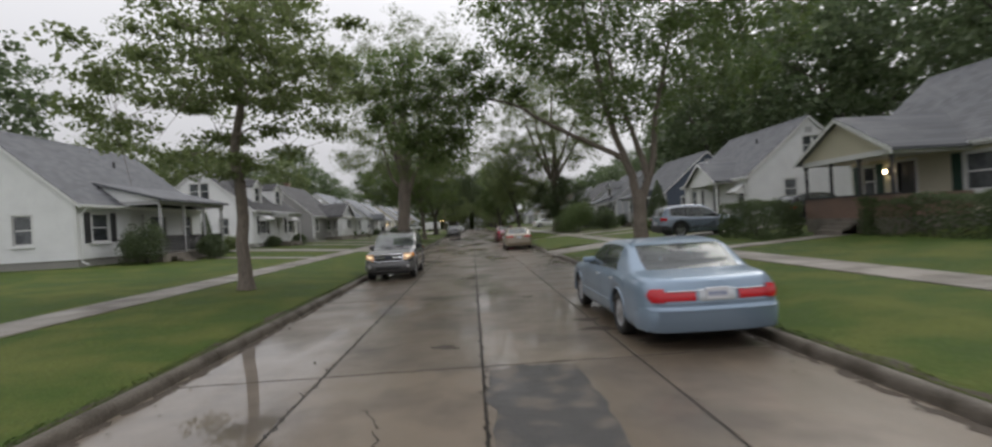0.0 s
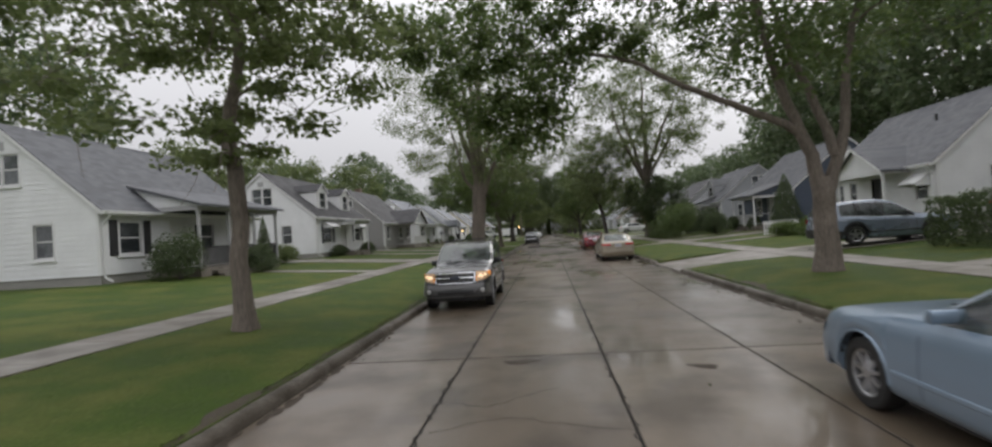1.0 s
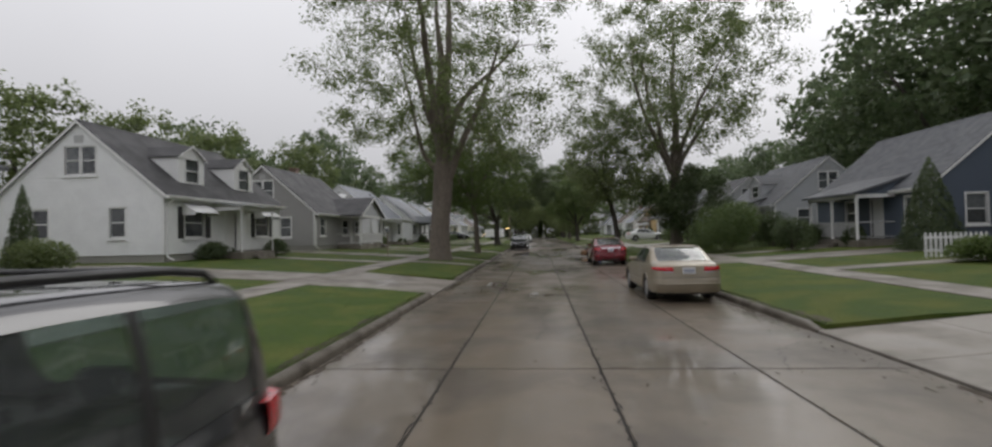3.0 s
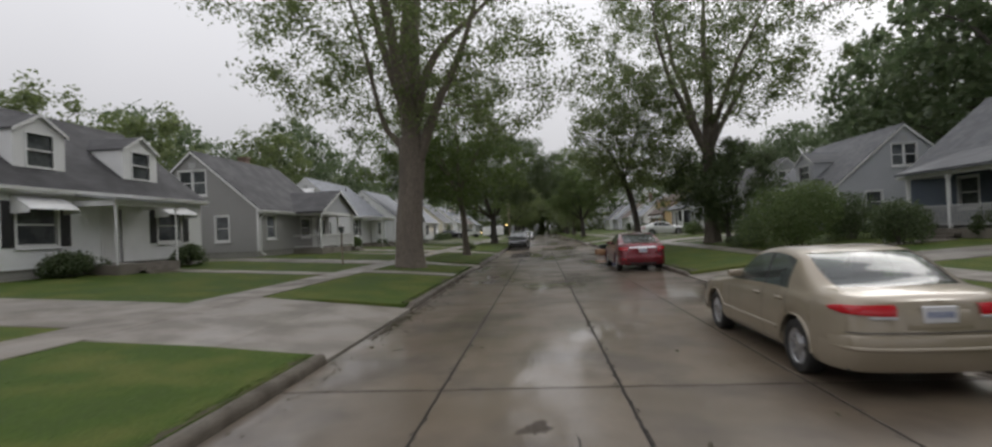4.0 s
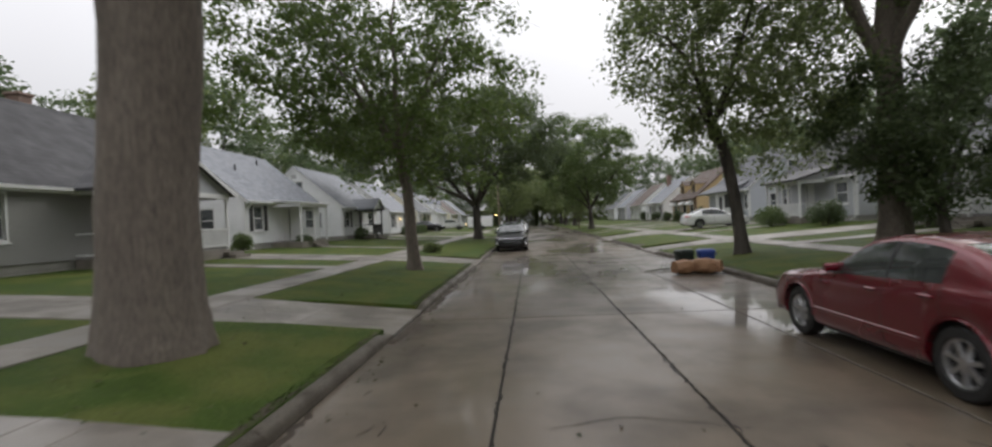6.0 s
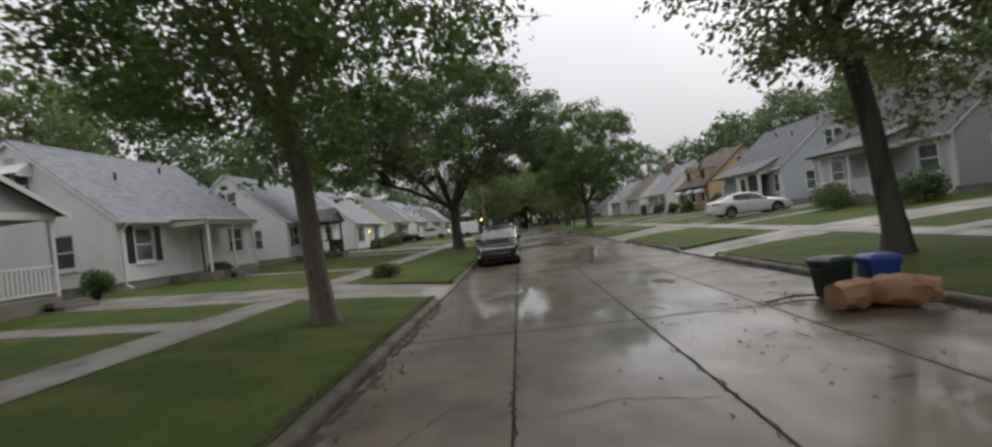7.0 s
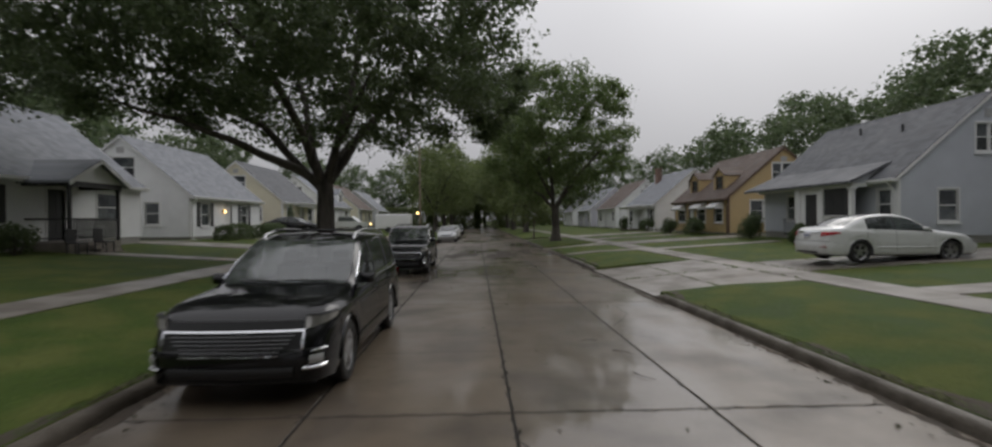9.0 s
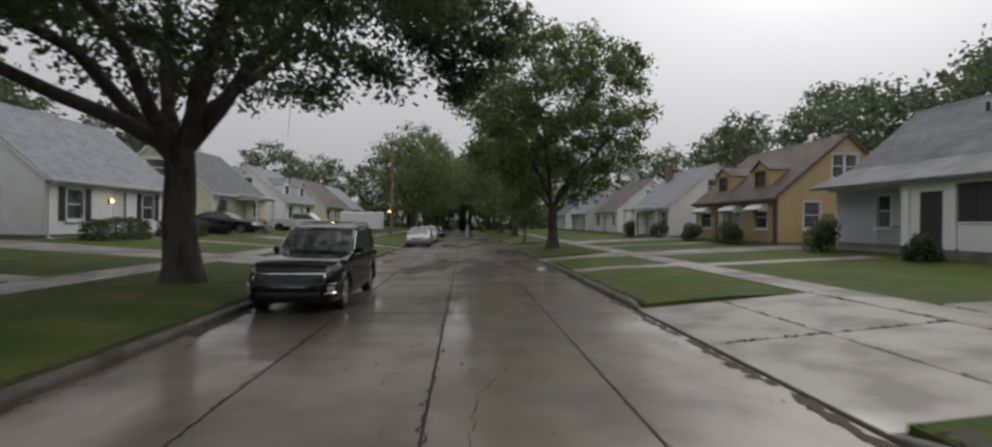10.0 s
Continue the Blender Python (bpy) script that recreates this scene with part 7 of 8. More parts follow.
tree("full-crowned street tree with short trunk", on(5.9, 110.5), 23, 14, 0.3, 2.6, [(0, 0, 8.4, 6.2, 6.2, 5.8)], 200, 38000, 0.23, LEAF, BARK_DARK, limbs=6, blob_r=1.2, flat=0.75, hollow=0.3, low_cut=2.4)
tree("small pale-leaved young tree on the verge", on(5.2, 119.5), 25, 5.5, 0.08, 1.4, [(0, 0, 3.4, 2.4, 2.4, 2.3)], 44, 6500, 0.2, LEAF_PALE, BARK, limbs=4, blob_r=0.8, hollow=0.1)
# distance haze is put into the paler leaf colour of these trees
far = tree("leafy street tree far down the road", on(-6.4, 146.0), 29, 14, 0.3, 3.0, [(0, 0, 8.6, 5.4, 5.4, 5.2), (0, 0, 4.6, 4.4, 4.4, 2.2)], 160, 9000, 0.36, LEAF_PALE, BARK_DARK, limbs=6, blob_r=1.3, flat=0.75, hollow=0.35, low_cut=1.8)
for x, y, s, r in ((6.3, 139, 1.1, 40), (6.0, 158, 1.2, 210), (-6.3, 165, 1.15, 10), (6.2, 178, 1.15, 300), (-5.9, 184, 1.2, 77), (6.1, 199, 1.2, 150), (-6.2, 205, 1.25, 222), (2.0, 214, 1.4, 20), (-4.0, 219, 1.3, 120), (8.5, 222, 1.3, 77), (-10, 226, 1.3, 50), (14, 228, 1.4, 180), (-1, 236, 1.5, 250)):
    copy_thing(far, pose(x, y, land_z(6.2) - 0.05, 0, 0, r) @ Matrix.Diagonal((s, s, s, 1)))
# woods and back-garden trees behind the houses
wood_a = tree("broad back-garden tree beyond the houses", (-36.0, 71.0, 0.9), 31, 13, 0.3, 3.2, [(0, 0, 8.0, 5.6, 5.6, 5.2)], 120, 5800, 0.46, LEAF_WOOD, BARK_DARK, limbs=6, blob_r=1.5, flat=0.75, hollow=0.45, group="trees behind the houses")
wood_b = tree("tall back-garden tree beyond the houses", (36.0, 31.0, 0.9), 33, 17, 0.35, 4.0, [(0, 0, 10.5, 5.4, 5.4, 6.6)], 150, 6600, 0.46, LEAF_WOOD, BARK_DARK, limbs=6, blob_r=1.5, flat=0.75, hollow=0.45, group="trees behind the houses")
wood_c = tree("airy back-garden tree with feathery crown", (-31.0, 56.0, 0.9), 37, 11, 0.2, 3.0, [(0, 0, 7.0, 3.6, 3.6, 4.2)], 70, 6500, 0.28, LEAF_PALE, BARK_DARK, limbs=7, blob_r=1.1, flat=0.9, hollow=0.2, group="trees behind the houses")
BACK = [("c", -29, 63, 1.0, 30), ("c", -33, 50, 1.05, 80), ("a", -38, 84, 0.95, 50), ("b", -31, 90, 0.95, 15), ("c", -29, 80, 1.15, 250), ("a", -31, 103, 1.05, 66), ("a", -42, 98, 1.0, 140), ("c", -34, 108, 1.0, 200), ("a", -40, 122, 1.1, 260), ("a", -36, 138, 1.05, 10), ("a", -44, 155, 1.1, 90), ("a", -34, 172, 1.1, 40), ("a", -30, 190, 1.1, 140),
        ("a", -46, 30, 0.75, 10), ("c", -40, 12, 0.9, 55), ("a", -22, 205, 1.2, 75), ("b", -14, 215, 1.0, 5), ("b", 14, 210, 1.0, 100), ("b", 24, 200, 1.0, 15),
        ("b", 33, 16, 1.0, 40), ("b", 31, 44, 1.2, 90), ("a", 34, 52, 1.6, 10), ("b", 31, 62, 1.35, 170), ("a", 34, 72, 1.5, 250), ("b", 34, 82, 1.1, 300), ("b", 41, 96, 0.95, 20), ("b", 37, 108, 0.9, 120), ("a", 44, 118, 1.2, 200),
        ("b", 39, 130, 0.95, 280), ("a", 36, 143, 1.15, 60), ("b", 42, 155, 0.95, 150), ("a", 36, 168, 1.1, 240), ("b", 30, 182, 1.0, 330), ("b", 29, 4, 0.95, 200), ("b", 29, 24, 1.1, 75), ("b", 29, 37, 1.05, 215), ("b", -35, 37, 1.0, 95), ("a", -30, 22, 0.9, 175), ("b", 42, 24, 1.1, 260), ("a", 45, 40, 1.3, 310), ("a", 48, 84, 1.3, 33), ("a", 50, 105, 1.3, 133), ("a", 35, 120, 1.0, 310)]
for k, x, y, s, r in BACK:
    copy_thing({"a": wood_a, "b": wood_b, "c": wood_c}[k], pose(x, y, 0.85, 0, 0, r) @ Matrix.Diagonal((s, s, s, 1)))

# garden shrubs, hedges and conifers
shrub("conifer", "upright dark green conifer by a house front", on(16.0, 43.6), 51, (2.5, 2.5, 4.0), 9000, 0.1, LEAF_DARK, cone=True)
shrub("conifer", "slim dark conifer beside a porch", on(-18.3, 36.2), 52, (1.2, 1.2, 3.0), 3200, 0.1, LEAF_DARK, cone=True)
shrub("conifer", "small conifer by a cream house", on(-16.2, 114.3), 53, (1.3, 1.3, 2.6), 2000, 0.12, LEAF_DARK, cone=True)
shrub("hedge", "clipped dark hedge along a porch", (12.6, 22.2, land_z(12.6)), 54, (1.6, 4.0, 1.5), 9000, 0.09, LEAF_DARK, box=True)
shrub("hedge", "clipped dark hedge under a window", (14.6, 15.6, land_z(14.6)), 55, (1.2, 5.2, 1.2), 9000, 0.09, LEAF_DARK, box=True)
shrub("hedge", "low hedge in front of a white house", (-15.6, 103.0, land_z(-15.6)), 56, (0.9, 3.4, 0.9), 3500, 0.1, LEAF_DARK, box=True)
shrub("hedge", "low hedge beside a lit porch", (-15.6, 108.6, land_z(-15.6)), 57, (0.9, 3.6, 0.9), 3500, 0.1, LEAF_DARK, box=True)
# low foliage at (9.9, 55.6) is added, its dark standing in for shadowed, mulched lawn
for i, (x, y, sx, sy, sz, n, m, lab) in enumerate([
        (10.7, 52.6, 4.8, 4.8, 3.4, 19000, LEAF, "large sprawling dark juniper on the lawn"), (12.9, 57.5, 2.6, 2.6, 2.2, 6000, LEAF_DARK, "rounded dark bush on the lawn"), (13.0, 49.2, 2.4, 2.2, 1.9, 5500, LEAF_DARK, "dark rounded juniper by a walk"), (14.0, 54.0, 2.8, 2.8, 2.4, 7000, LEAF_DARK, "tall dark juniper before a house"), (9.9, 55.6, 2.2, 2.6, 1.0, 3500, LEAF_DARK, "low dark foliage in place of shadowed, mulched lawn"),
        (13.8, 35.2, 2.0, 2.2, 1.2, 4000, LEAF_FRESH, "bright green bush by a white house"), (13.4, 37.6, 2.4, 1.8, 0.9, 3500, LEAF_FRESH, "low leafy flower bed"),
        (13.4, 30.6, 3.0, 2.0, 1.0, 4000, LEAF_FRESH, "low spreading plants by a drive"), (15.6, 48.4, 1.2, 1.2, 1.3, 2500, LEAF_DARK, "round clipped bush by a porch"),
        (15.2, 51.5, 1.6, 1.8, 1.4, 3000, LEAF_DARK, "dark bush by a porch"), (14.9, 56.4, 1.8, 2.0, 1.5, 3000, LEAF_DARK, "dark bush under a window"), (14.6, 61.2, 1.6, 1.6, 1.3, 2500, LEAF_DARK, "dark bush in a bed"),
        (14.8, 68.5, 2.0, 2.4, 1.6, 3500, LEAF_DARK, "dark bush before a porch"), (15.0, 75.0, 2.0, 2.2, 1.7, 3500, LEAF_DARK, "dark leafy bush by a house"), (13.8, 79.0, 2.2, 2.0, 1.4, 3000, LEAF, "green bush before a porch"),
        (15.9, 99.6, 1.5, 1.5, 1.8, 3500, LEAF_DARK, "tall rounded evergreen by a house corner"), (15.4, 94.2, 1.0, 1.2, 1.0, 2000, LEAF_DARK, "small dark bush by a door"),
        (16.0, 108.0, 1.4, 3.0, 1.5, 3500, LEAF_DARK, "dark bushes under an awning"), (16.0, 112.6, 1.4, 2.6, 1.4, 3000, LEAF_DARK, "dark bushes along a house"), (16.0, 118.6, 1.6, 1.6, 1.5, 2500, LEAF_DARK, "dark bush at a house corner"),
        (15.6, 124.5, 1.6, 2.0, 1.7, 2500, LEAF_DARK, "dark bush beside a porch"),
        (-15.8, 25.4, 2.0, 2.6, 2.3, 5000, LEAF_DARK, "tall dark bush against a porch"), (-14.6, 29.4, 1.6, 2.2, 1.4, 4500, LEAF_DARK, "dark bush before a porch"), (-16.7, 35.2, 2.4, 1.6, 1.25, 3500, LEAF_PALE, "pale leafy bush at a porch end"),
        (-16.9, 44.5, 1.3, 2.6, 1.0, 3000, LEAF_DARK, "low bushes under a window"), (-16.6, 50.0, 1.4, 2.0, 1.0, 2500, LEAF_DARK, "round bush under an awning"), (-16.0, 69.2, 1.2, 1.2, 1.1, 1800, LEAF, "bush by a porch end"),
        (-16.2, 88.0, 1.2, 2.2, 1.2, 2500, LEAF_DARK, "dark bushes by a small porch"), (-6.9, 71.6, 1.2, 0.9, 0.6, 1500, LEAF_PALE, "small leafy plant in the verge"), (-15.9, 76.0, 1.2, 1.4, 0.9, 1500, LEAF_DARK, "low bush by a canopy"),
        (-16.2, 120.8, 1.4, 2.4, 1.2, 1800, LEAF_DARK, "bushes by a cream house")]):
    shrub("bush", lab, on(x, y), 60 + i, (sx, sy, sz), n, 0.1, m)

# undergrowth in the pale leaf colour too, haze painted in
for i, (x, y) in enumerate(((-5.5, 191.0), (5.5, 190.0), (-16.5, 189.0), (16.5, 188.0))):
    shrub("hedge", "dense wild undergrowth where the street bends away", (x, y, 0.0), 120 + i, (12.0, 4.0, 5.0 + (i % 2)), 9000, 0.5, LEAF_PALE, box=True)


# ---- street furniture and loose things ----
pole = thing("street_lamp", on(-6.9, 130.0), "tall grey street lamp pole with an arm", "street lamp")
part("pole", Geo().tube([(0, 0, -0.3), (0, 0, 4), (0, 0, 10.4)], [0.13, 0.11, 0.08], 10), WOOD, pole, smooth=60)
part("arm", Geo().tube([(0, 0, 10.0), (0.8, 0, 10.5), (2.4, 0, 10.7)], [0.05, 0.045, 0.04], 8), METAL, pole, smooth=60)
part("lamp_head", Geo().cbox(2.2, 2.95, -0.14, 0.14, 10.6, 10.78, 0.05), METAL, pole, smooth=50)

post = thing("yard_lamp", on(-10.35, 52.1), "weathered garden lamp post on the lawn", "lamp post")
part("post", Geo().tube([(0, 0, -0.2), (0, 0, 1.55)], [0.04, 0.036], 8), WOOD, post, smooth=60)
part("lantern", Geo().loft([[(r * math.cos(a), r * math.sin(a), z) for a in (math.pi / 4 + k * math.pi / 2 for k in range(4))] for z, r in ((1.55, 0.07), (1.6, 0.12), (1.82, 0.15))], caps=True), PANE, post)
part("lantern_cap", Geo().loft([[(r * math.cos(a), r * math.sin(a), z) for a in (math.pi / 4 + k * math.pi / 2 for k in range(4))] for z, r in ((1.82, 0.2), (1.86, 0.19), (1.98, 0.03))], caps=True), TRIM_GREY, post)

fence = thing("picket_fence", (12.7, 39.3, land_z(13.6)), "short white picket fence before a bed", "fence")
for z in (0.25, 0.7):
    part("rail", Geo().cbox(0, 2.1, 0.02, 0.06, z, z + 0.08, 0.01), TRIM, fence)
for k in range(13):
    x = 0.05 + 2.0 * k / 12
    part("picket", Geo().prism([(x - 0.04, 0.05), (x + 0.04, 0.05), (x + 0.04, 0.86), (x, 0.93), (x - 0.04, 0.86)], 1, 0.0, 0.02), TRIM, fence)

# bins and paper yard-waste bags at the kerb


def bin_(label, at, turn, mat, tip=0.0):
    b = thing("bin", at, label, "bin", "bins at the kerb", turn)
    body = Geo()
    body.loft([[(x * s, y * s, z) for x, y in ((-0.24, -0.27), (0.24, -0.27), (0.28, -0.2), (0.28, 0.2), (0.24, 0.27), (-0.24, 0.27), (-0.28, 0.2), (-0.28, -0.2))] for z, s in ((0.02, 0.66), (0.05, 0.7), (0.52, 0.84), (0.55, 0.9), (0.6, 0.9))], caps=True)
    part("body", body, mat, b, smooth=30)
    lid = Geo()
    lid.loft([[(x * s, y * s, z) for x, y in ((-0.24, -0.27), (0.24, -0.27), (0.28, -0.2), (0.28, 0.2), (0.24, 0.27), (-0.24, 0.27), (-0.28, 0.2), (-0.28, -0.2))] for z, s in ((0.602, 0.94), (0.635, 0.92), (0.675, 0.7))], caps=True)
    part("lid", lid, mat, b, smooth=30)
    for sx in (-1, 1):
        part("handle", Geo().tube([(sx * 0.23, -0.1, 0.5), (sx * 0.29, -0.1, 0.5), (sx * 0.29, 0.1, 0.5), (sx * 0.23, 0.1, 0.5)], 0.015, 6), mat, b)
    return b


bin_("dark green plastic refuse bin standing in the gutter", (3.15, 61.3, 0.0), 12, BIN_GREEN)
bin_("blue plastic recycling bin standing in the gutter", (3.74, 61.05, 0.0), -8, BIN_BLUE)


def paper_bag(label, at, turn, size, seed):
    rng = np.random.default_rng(seed)
    b = thing("yard_waste_bag", at, label, "bag", "bags at the kerb", turn)
    sx, sy, sz = size
    rings = []
    n = 16
    for k in range(9):
        f = k / 8
        w = 0.72 + 0.28 * math.sin(math.pi * min(1, 0.15 + f * 0.9))
        ring = []
        for i in range(n):
            a = 2 * math.pi * i / n
            ca, sa = math.cos(a), math.sin(a)
            sq = 1 / max(abs(ca), abs(sa)) ** 0.3
            jit = 1 + rng.normal(0, 0.07)
            ring.append((-sx / 2 + sx * f, ca * sy / 2 * w * sq * jit * 0.85, max(0.0, sz / 2 + sa * sz / 2 * w * sq * jit * 0.9)))
        rings.append(ring)
    part("sack", Geo().loft(rings, caps=True), PAPER, b, "crumpled wet brown paper", smooth=25)
    part("fold", Geo().cbox(sx / 2 - 0.03, sx / 2 + 0.08, -sy * 0.3, sy * 0.3, sz * 0.32, sz * 0.4, 0.02), PAPER, b)
    return b


paper_bag("brown paper yard-waste bag slumped in the gutter", (2.9, 60.35, 0.0), 20, (0.78, 0.5, 0.46), 5)
paper_bag("brown paper yard-waste bag lying against another", (3.5, 60.15, 0.0), -35, (0.74, 0.5, 0.5), 6)
paper_bag("torn wet paper bag spilling twigs", (3.25, 60.72, 0.0), 10, (0.7, 0.42, 0.4), 7)

# white trailer and pickup far down the row
tr = thing("trailer", (-10.4, 133.0, land_z(-10.4)), "white enclosed box trailer on a drive", "trailer")
part("box", Geo().cbox(-2.1, 2.1, -1.0, 1.0, 0.5, 2.25, 0.06), TRIM, tr, smooth=40)
part("chassis", Geo().box(-2.0, 2.0, -0.9, 0.9, 0.38, 0.5), DARK_PAINT, tr)
for x in (-0.5, 0.5):
    for y in (-1.0, 1.0):
        part("wheel", Geo().tube([(x, y - 0.1, 0.36), (x, y + 0.1, 0.36)], 0.36, 16), TYRE, tr, smooth=40)
pk = thing("pickup_truck", (-15.0, 127.6, land_z(-15)), "white pickup truck parked on a drive", "truck", turn=-90)
pr = [(-2.6, 0.5), (2.6, 0.5), (2.75, 0.75), (2.7, 1.0), (1.6, 1.12), (0.95, 1.72), (-0.5, 1.75), (-0.62, 1.15), (-2.65, 1.12)]
part("body", Geo().prism(pr, 0, -0.9, 0.9), WHITE_PAINT, pk, smooth=20)
part("side_window", Geo().prism([(1.35, 1.2), (0.92, 1.62), (-0.42, 1.64), (-0.48, 1.2)], 0, -0.91, 0.91), CAR_GLASS, pk)
part("headlight", Geo().cbox(-0.88, -0.5, 2.66, 2.76, 0.78, 0.95, 0.02), LAMP_GLOW, pk, "lit amber lamp")
for y in (-1.7, 1.75):
    for x in (-0.78, 0.78):
        part("wheel", Geo().tube([(x - 0.12, y, 0.4), (x + 0.12, y, 0.4)], 0.4, 18), TYRE, pk, smooth=40)
gl = thing("wall_lamp", (-7.7, 134.3, land_z(-7.9)), "lit amber lamp on a short post", "lamp")
part("post", Geo().tube([(0, 0, -0.2), (0, 0, 2.4)], 0.05, 8), DARK_PAINT, gl)
part("bulb", Geo().loft([[(r * math.cos(a), r * math.sin(a), z) for a in (k * math.pi / 4 for k in range(8))] for z, r in ((2.4, 0.05), (2.45, 0.09), (2.55, 0.09), (2.62, 0.04))], caps=True), LAMP_GLOW, gl)

# garden ornaments in the beds
orn = thing("garden_ornament", on(13.2, 50.4), "small white garden cross in a bed", "ornament")
part("upright", Geo().cbox(-0.05, 0.05, -0.04, 0.04, -0.1, 0.9, 0.015), TRIM, orn)
part("arms", Geo().prism([(-0.28, 0.55), (0.0, 0.9), (0.28, 0.55), (0.22, 0.5), (0.0, 0.75), (-0.22, 0.5)], 1, -0.045, 0.045), TRIM, orn)
for x, y, lab in ((-15.0, 89.2, "dark plastic chair on a small porch"), (-15.0, 90.6, "dark plastic chair beside the steps")):
    ch = thing("garden_chair", on(x, y), lab, "chair", "porch chairs")
    part("seat", Geo().cbox(-0.25, 0.25, -0.25, 0.25, 0.4, 0.45, 0.02), DARK_PAINT, ch)
    part("backrest", Geo().cbox(-0.27, -0.22, -0.25, 0.25, 0.45, 0.95, 0.02), DARK_PAINT, ch)
    for sx in (-0.21, 0.21):
        for sy in (-0.21, 0.21):
            part("leg", Geo().cbox(sx - 0.02, sx + 0.02, sy - 0.02, sy + 0.02, -0.02, 0.4, 0.006), DARK_PAINT, ch)

# ---- cracks, patches and storm litter on the road ----


def ribbon(name, points, width, mat, label, seed, z=0.004, parent=None):
    """A crooked flat strip along a few points, as a crack filled with tar."""
    rng = np.random.default_rng(seed)
    pts = []
    for (ax, ay), (bx, by) in zip(points, points[1:]):
        n = max(2, int(math.hypot(bx - ax, by - ay) / 0.1))
        for k in range(n):
            f = k / n
            pts.append((ax + (bx - ax) * f + rng.normal(0, 0.028), ay + (by - ay) * f + rng.normal(0, 0.028)))
    pts.append(points[-1])
    left, right = [], []
    for i, p in enumerate(pts):
        a, b = pts[max(i - 1, 0)], pts[min(i + 1, len(pts) - 1)]
        dx, dy = b[0] - a[0], b[1] - a[1]
        ln = math.hypot(dx, dy) or 1
        w = width * (0.4 + 1.1 * rng.random()) * (0.3 if i in (0, len(pts) - 1) else 1)
        left.append((p[0] - dy / ln * w, p[1] + dx / ln * w, z))
        right.append((p[0] + dy / ln * w, p[1] - dx / ln * w, z))
    gg = Geo().loft([left, right], closed=False)
    return part(name, gg, mat, road, label)


CRACKS = [[(-2.0, 11.5), (-1.5, 11.35), (-1.1, 11.6), (-0.7, 11.95)], [(-2.0, 10.6), (-1.2, 11.0), (-0.5, 10.7), (0.0, 10.55)], [(-1.9, 7.9), (-1.2, 8.3), (-0.6, 8.6)], [(-1.3, 5.4), (-1.0, 4.9), (-1.05, 4.3)],
          [(-2.0, 23.6), (-1.0, 23.75), (0.0, 23.5)], [(-1.2, 24.3), (-0.3, 24.35)], [(0.0, 23.5), (1.0, 23.4), (2.0, 23.55)], [(-3.9, 37.9), (-2.1, 37.85)],
          [(-3.0, 46.0), (-2.4, 46.4), (-2.1, 46.9)], [(0.1, 61.2), (1.3, 61.5), (2.9, 61.3)], [(0.4, 63.6), (0.9, 62.4), (1.3, 61.4)], [(-1.9, 77.3), (0.0, 77.35)], [(0.05, 70.0), (0.6, 70.9), (0.7, 72.3)],
          [(-0.9, 29.0), (-0.7, 30.2), (-0.75, 31.5), (-0.6, 32.6)], [(1.1, 17.2), (1.4, 18.2), (1.3, 19.2)], [(2.4, 27.0), (2.8, 28.2), (3.4, 28.8)], [(-3.2, 57.0), (-2.6, 58.0)], [(0.4, 82.0), (0.5, 83.5), (0.9, 84.6)], [(2.1, 79.0), (2.7, 80.0), (2.75, 81.0)],
          [(0.2, 44.6), (0.45, 45.1), (0.3, 45.7), (0.6, 46.3), (0.5, 47.1)], [(0.3, 45.7), (0.9, 45.5), (1.3, 45.7)], [(-0.9, 44.0), (-0.2, 43.8), (0.2, 44.6)], [(1.7, 42.8), (2.3, 43.3), (2.5, 44.2), (3.3, 44.6)],
          [(-0.6, 47.9), (0.3, 48.1), (1.0, 48.0)], [(-1.6, 49.2), (-0.8, 49.4), (0.2, 49.1)], [(1.9, 35.6), (2.5, 36.2), (3.5, 36.4)], [(-3.6, 27.2), (-2.9, 27.8), (-2.2, 27.7)], [(0.9, 63.8), (1.5, 65.2), (1.4, 66.6), (1.9, 68.0)],
          [(-1.8, 57.4), (-1.0, 57.7), (-0.1, 57.5)], [(2.2, 66.4), (2.9, 67.1), (3.8, 67.0)], [(-3.9, 85.0), (-2.9, 85.3), (-2.2, 85.1)], [(0.3, 86.5), (0.7, 87.6), (0.55, 89.0)]]
for i, c in enumerate(CRACKS):
    ribbon("crack", c, 0.0065, TAR, "", 200 + i)
# wet dirt and leaf mould washed into the gutters
for side, aprons in ((-1, LEFT_APRONS), (1, RIGHT_APRONS)):
    for k in range(44):
        y = -2 + k * 2.6
        jog = ((k * 37 + side * 11) % 13) / 13
        if jog > 0.22:
            ribbon("gutter_dirt", [(side * (3.96 - 0.05 * jog), y), (side * (3.93 - 0.04 * jog), y + 1.3), (side * 3.97, y + 2.4)], 0.03 + 0.06 * jog, SOIL, "wet dirt in the gutter", 500 + k + 60 * (side > 0), z=0.0045)
# tar runs along the long joints, uneven in width
for i, x in enumerate((-2.06, 0.0, 2.04)):
    for k in range(12):
        y = -4 + k * 9.5
        ribbon("joint_seal", [(x, y), (x, y + 9.4)], 0.010 if i < 2 else 0.004, TAR, "", 300 + 12 * i + k, z=0.003)
for k in range(14):
    y = SLAB_START + (k - 1) * SLAB_PITCH
    ribbon("joint_seal", [(-4.0, y), (4.0, y)], 0.008, TAR, "", 400 + k, z=0.0035)


